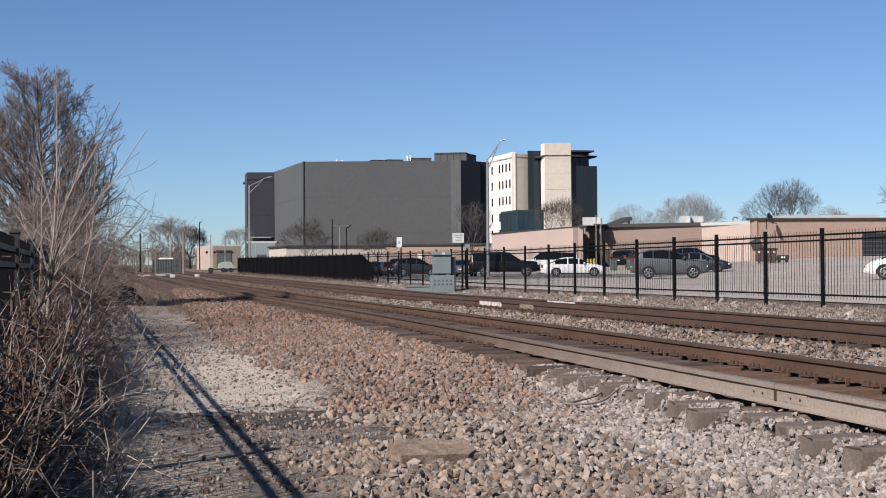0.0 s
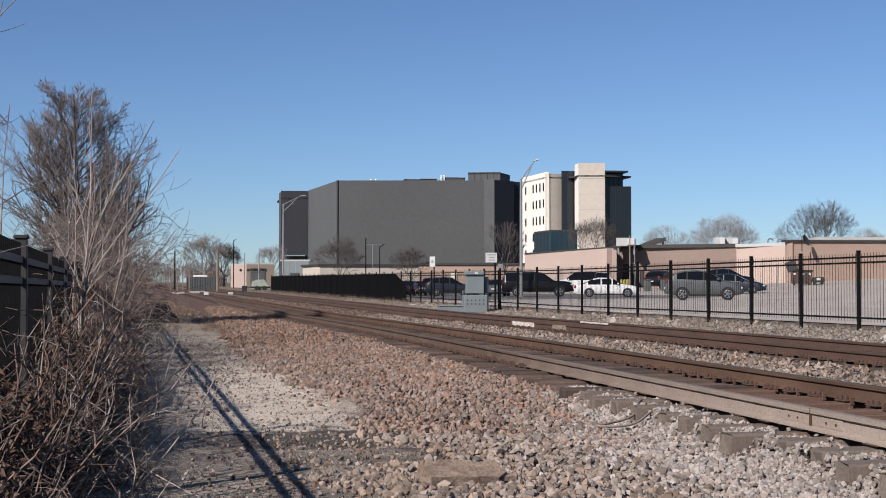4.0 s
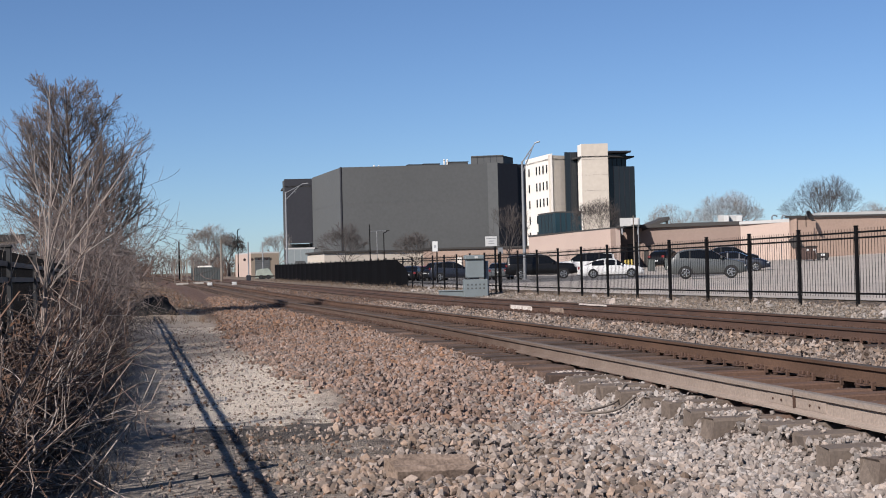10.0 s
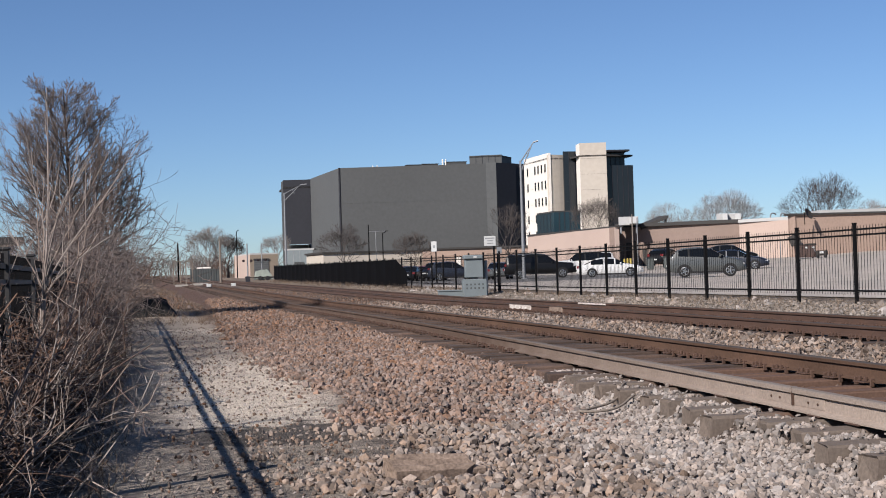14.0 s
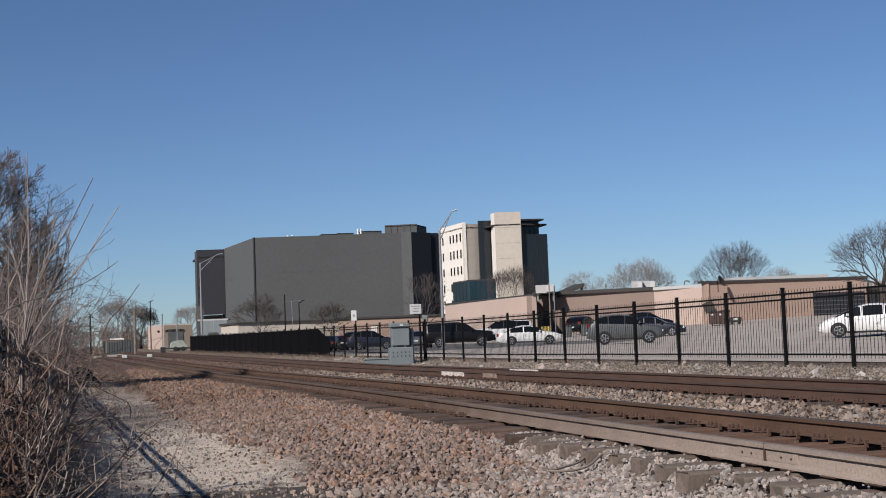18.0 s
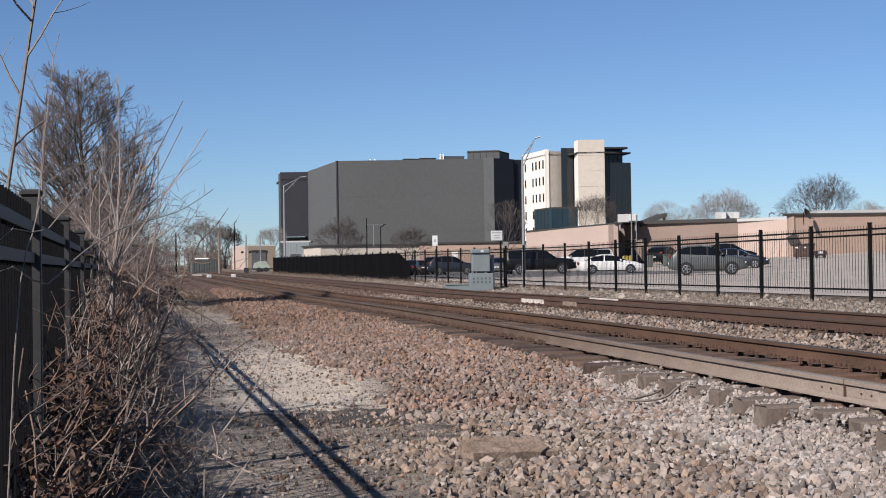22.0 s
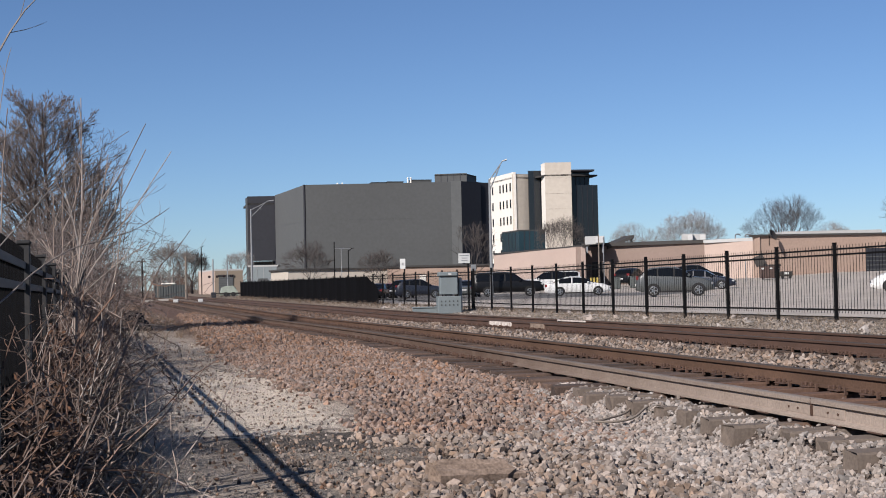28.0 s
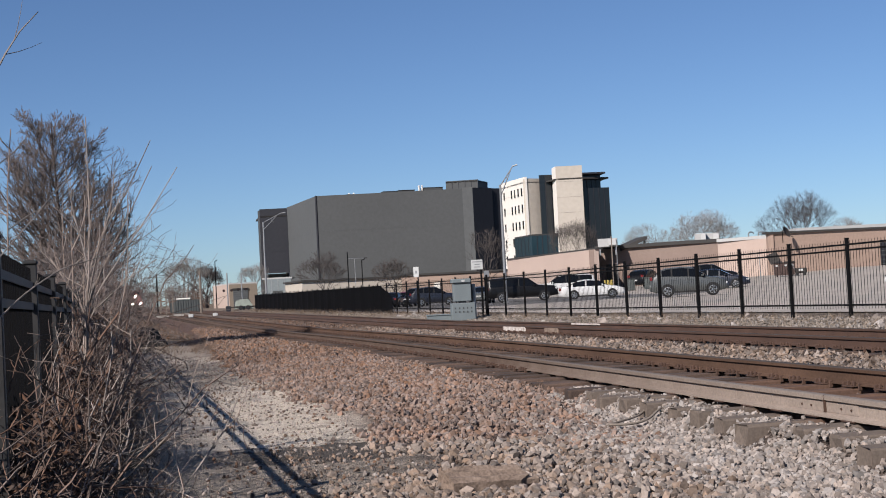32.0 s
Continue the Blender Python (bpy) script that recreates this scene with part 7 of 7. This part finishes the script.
whips("pale multi-branched bare sapling", [
    [(-5.137, -14.403, 0.291), (-5.118, -14.39, 0.617), (-5.095, -14.387, 0.945), (-5.076, -14.394, 1.273), (-5.061, -14.41, 1.56), (-5.063, -14.343, 1.937), (-5.065, -14.29, 2.318)],
    [(-5.131, -14.399, 0.372), (-5.109, -14.387, 0.863), (-4.978, -14.595, 1.372), (-4.775, -14.716, 1.731), (-4.602, -14.851, 2.06)],
    [(-5.131, -14.399, 0.372), (-5.096, -14.386, 0.904), (-4.921, -14.19, 1.32), (-4.75, -14.108, 1.662), (-4.602, -13.935, 1.974)],
    [(-5.131, -14.399, 0.372), (-5.109, -14.387, 0.842), (-4.825, -14.288, 1.314), (-4.657, -14.199, 1.556), (-4.414, -14.134, 1.939)],
    [(-5.099, -14.406, 0.207), (-4.928, -14.482, 0.625), (-4.847, -14.578, 0.936), (-4.801, -14.583, 1.207), (-4.776, -14.712, 1.687)],
    [(-5.131, -14.399, 0.372), (-5.098, -14.387, 0.986), (-5.104, -14.295, 1.269), (-5.187, -14.119, 1.62), (-5.243, -14.056, 1.99)],
    [(-5.131, -14.399, 0.372), (-5.111, -14.387, 0.781), (-4.858, -14.68, 1.044), (-4.595, -14.882, 1.216)],
    [(-5.131, -14.399, 0.372), (-5.114, -14.387, 0.822), (-5.282, -14.301, 1.157), (-5.366, -14.211, 1.286)],
    [(-5.131, -14.399, 0.372), (-5.087, -14.389, 1.109), (-4.941, -14.006, 1.586), (-4.888, -13.835, 1.947)],
], 0.0112, 0.34, "bark_pale", 302)


def shrub(x, y, height, width, seed, material, label, stems=26, leaves=0, thin=0.0021, lean=0.55):
    """A thicket of arching stems with side twigs, and dead leaves caught low down."""
    t = thing("shrub", label, "shrub", Matrix.Translation((x, y, ground_z(x, y))), "brush along the fence")
    s = Tubes(seed, thin)
    for k in range(stems):
        a = s.r.uniform(0, 6.283)
        b = Vector((math.cos(a), math.sin(a), 0)) * s.r.uniform(0, width * 0.45)
        out = s.r.uniform(0.05, lean)
        d = Vector((math.cos(a) * out, math.sin(a) * out, 1))
        s.grow(b, d, height * s.r.uniform(0.4, 1.0), s.r.uniform(0.006, 0.012), 2, (5, 3), 0.30, -0.02, 0.9, 0.45, 0.1)
    part("brushwood", s.mesh("brushwood", M[material]), M[material], t)
    if leaves:
        lv, lf = [], []
        for k in range(leaves):
            a, q = s.r.uniform(0, 6.283), s.r.random() ** 0.6 * width * 0.62
            c = Vector((math.cos(a) * q, math.sin(a) * q, s.r.random() ** 1.6 * height * 0.72 * (1 - 0.5 * q / width)))
            e = Vector((s.r.uniform(-1, 1), s.r.uniform(-1, 1), s.r.uniform(-1, 1))).normalized()
            g = e.orthogonal().normalized()
            h = s.r.uniform(0.012, 0.034)
            b0 = len(lv)
            lv += [tuple(c - e * h), tuple(c + g * h * 0.45 + e.cross(g) * h * 0.2), tuple(c + e * h), tuple(c - g * h * 0.45 + e.cross(g) * h * 0.2)]
            lf += [(b0, b0 + 1, b0 + 2), (b0, b0 + 2, b0 + 3)]
        tagged(part("leaves", mesh_of("leaves", lv, lf, M["leaf"]), M["leaf"], t, "curled dead leaves"), kind="stuff")
    return t


rs = random.Random(31)
y = -20.4
k = 0
while y < 20:
    low = y < -5
    shrub(-5.30 + side(y) + rs.uniform(-0.1, 0.1), y, rs.uniform(1.0, 1.5) if low else rs.uniform(0.8, 1.2) if y < 3 else rs.uniform(0.5, 0.8), rs.uniform(0.7, 0.9), 400 + 2 * k,
          "brush", "tangled bare brush with dead leaves at the fence", 34 if low else 20, 4600 if low else 900)
    y += rs.uniform(0.6, 0.85) if low else rs.uniform(0.9, 1.4)
    k += 1
for k, (x, y, h) in enumerate(((-5.6, -8.5, 1.7), (-5.7, -6.3, 2.1), (-5.8, -4.2, 2.5), (-5.95, -2.0, 2.9), (-6.05, 0.2, 3.2), (-6.15, 2.2, 3.3), (-6.25, 4.2, 3.2), (-6.4, 6.2, 3.0), (-6.5, 8.6, 2.8), (-6.6, 11.0, 2.6), (-6.5, 13.5, 2.4))):
    shrub(x + 0.05, y, h, 0.9, 600 + 2 * k, "bark_young", "tall brown thicket of bare stems at the fence", 60, 420, 0.0042, 0.30)

# twisted pale stems standing out of the brush
for k in range(22):
    y = -19.8 + 0.62 * k + rs.uniform(-0.3, 0.3)
    x = -5.1 + side(y) + rs.uniform(-0.15, 0.15)
    t = thing("brush_stem", "twisted pale bare stem leaning over the brush", "shrub", Matrix.Translation((x, y, ground_z(x, y))), "pale stems in the brush")
    s = Tubes(700 + k)
    for j in range(4):
        a = s.r.uniform(0, 6.283)
        s.grow(Vector((0, 0, -0.03)), Vector((math.cos(a) * 0.6 + 0.2, math.sin(a) * 0.6, 1)), s.r.uniform(0.8, 1.3), s.r.uniform(0.007, 0.011), 2, (5, 3), 0.34, 0.0, 0.85, 0.45, 0.2)
    part("stem", s.mesh("stem", M["bark_pale"]), M["bark_pale"], t)

# dark soil heap at the end of the path
hp = Vector((-5.15, 19.6, 0))
bm = bmesh.new()
bmesh.ops.create_icosphere(bm, subdivisions=4, radius=1.0)
for v in bm.verts:
    n_ = noise.noise(v.co * 1.6) * 0.16 + noise.noise(v.co * 7) * 0.05
    wide = 0.68 * (1 + 0.35 * (1 - max(v.co.z, 0.0)) ** 2) * (1 + n_)
    v.co = Vector((v.co.x * wide * 0.9, v.co.y * wide * 0.9, max(v.co.z, -0.1) * 0.60 * (1 + n_)))
hm = part("soil_mound", bm, M["soil"], None, m=Matrix.Translation((hp.x, hp.y, ground_z(hp.x, hp.y))))
tagged(hm, "black heap of soil at the end of the path", "soil heap")

# dry weeds along the line
wd = Tubes(88)
for k in range(3400):
    q = wd.r.random()
    if q < 0.45:
        y = 12 + 80 * wd.r.random() ** 1.5
        u = wd.r.uniform(-7.5, -2.4)
    elif q < 0.85:
        y = -10 + 120 * wd.r.random() ** 1.3
        u = wd.r.gauss(8.6, 0.5)
    else:
        y = -18 + 26 * wd.r.random()
        u = -4.6 + side(y) - bend(y) + wd.r.gauss(0, 0.12)
    x = u + bend(y)
    base = Vector((x, y, ground_z(x, y) - 0.01))
    far = 1.0 + max(0.0, y) / 45
    for j in range(4):
        d = Vector((wd.r.uniform(-0.8, 0.8), wd.r.uniform(-0.8, 0.8), 1.0))
        wd.tube(wd.path(base, d, wd.r.uniform(0.06, 0.22) * min(far, 1.6), 2, 0.3, -0.1), 0.003 * far, 0.001, 3)
tagged(new("dry_weeds", wd.mesh("dry_weeds", M["weed"])), "straw-coloured dead weeds and grass", "weeds", kind="stuff")

vg = Tubes(89)
for k in range(3800):
    y = -12 + 70 * vg.r.random() ** 1.4
    u = vg.r.uniform(6.5, 9.5)
    x = u + bend(y)
    base = Vector((x, y, ground_z(x, y)))
    for j in range(4):
        d = Vector((vg.r.uniform(-1, 1), vg.r.uniform(-1, 1), vg.r.uniform(0.15, 0.7)))
        vg.tube(vg.path(base, d, vg.r.uniform(0.05, 0.16), 2, 0.3, -0.2), 0.005, 0.002, 3)
tagged(new("verge_grass", vg.mesh("verge_grass", M["straw"])), "matted pale dead grass along the iron fence", "grass", kind="stuff")

# ---- the approaching train ----
loco = thing("locomotive", "dark red locomotive with three bright headlights", "locomotive")
bm = bmesh.new()
side_slab(bm, [(-1.0, 1.1), (-1.0, 3.3), (0.2, 3.45), (1.0, 4.35), (18.0, 4.4), (18.0, 1.1)], -1.5, 1.5, 0.25)
bmesh.ops.transform(bm, matrix=Matrix.Rotation(math.pi / 2, 4, "Z"), verts=list(bm.verts))
part("body", bm, M["loco"], loco)
bm = bmesh.new()
box(bm, -1.55, -1.3, 0.35, 1.55, 18.0, 1.15, bevel=0.05)
part("underframe", bm, M["iron"], loco)
part("pilot", boxed(-1.3, -1.6, 0.12, 1.3, -1.2, 0.7, bevel=0.05), M["iron"], loco)
part("coupler", boxed(-0.2, -2.1, 0.7, 0.2, -1.3, 1.0, bevel=0.05), M["rust"], loco)
# lamp discs far wider than real lamps: their bloom is put into the size
for sx in (-1, 1):
    part("windscreen", boxed(sx * 0.75 - 0.5, 0.35, 3.55, sx * 0.75 + 0.5, 0.75, 4.1), M["glass"], loco)
    part("ditch_light", rod(bmesh.new(), (sx * 0.89, -1.25, 1.4), (sx * 0.89, -1.42, 1.4), 0.40, seg=20), M["headlight"], loco)
for k in range(4):
    w = new("wheel")
    w.parent = loco
    w.matrix_basis = pose(0, 1.5 + k * 4.2, 0.5)
    for sx in (-0.75, 0.75):
        part("tyre", rod(bmesh.new(), (sx - 0.07, 0, 0), (sx + 0.07, 0, 0), 0.5, seg=20), M["rust"], w)
# this disc is widened for its bloom as well
part("headlight", rod(bmesh.new(), (0, -0.95, 3.0), (0, -1.12, 3.0), 0.42, seg=20), M["headlight"], loco)


def motions():
    """The train runs in along the near track at a steady pace."""
    rows = []
    for i in range(33):
        t = i
        y = 290.0 + 16.5 * (32.0 - t)
        turn = math.degrees(-math.atan((bend(y + 5) - bend(y - 5)) / 10))
        rows.append((t, pose(0.7525 + bend(y), y, rise(y), 0, 0, turn)))
    walk(loco, rows)


motions()
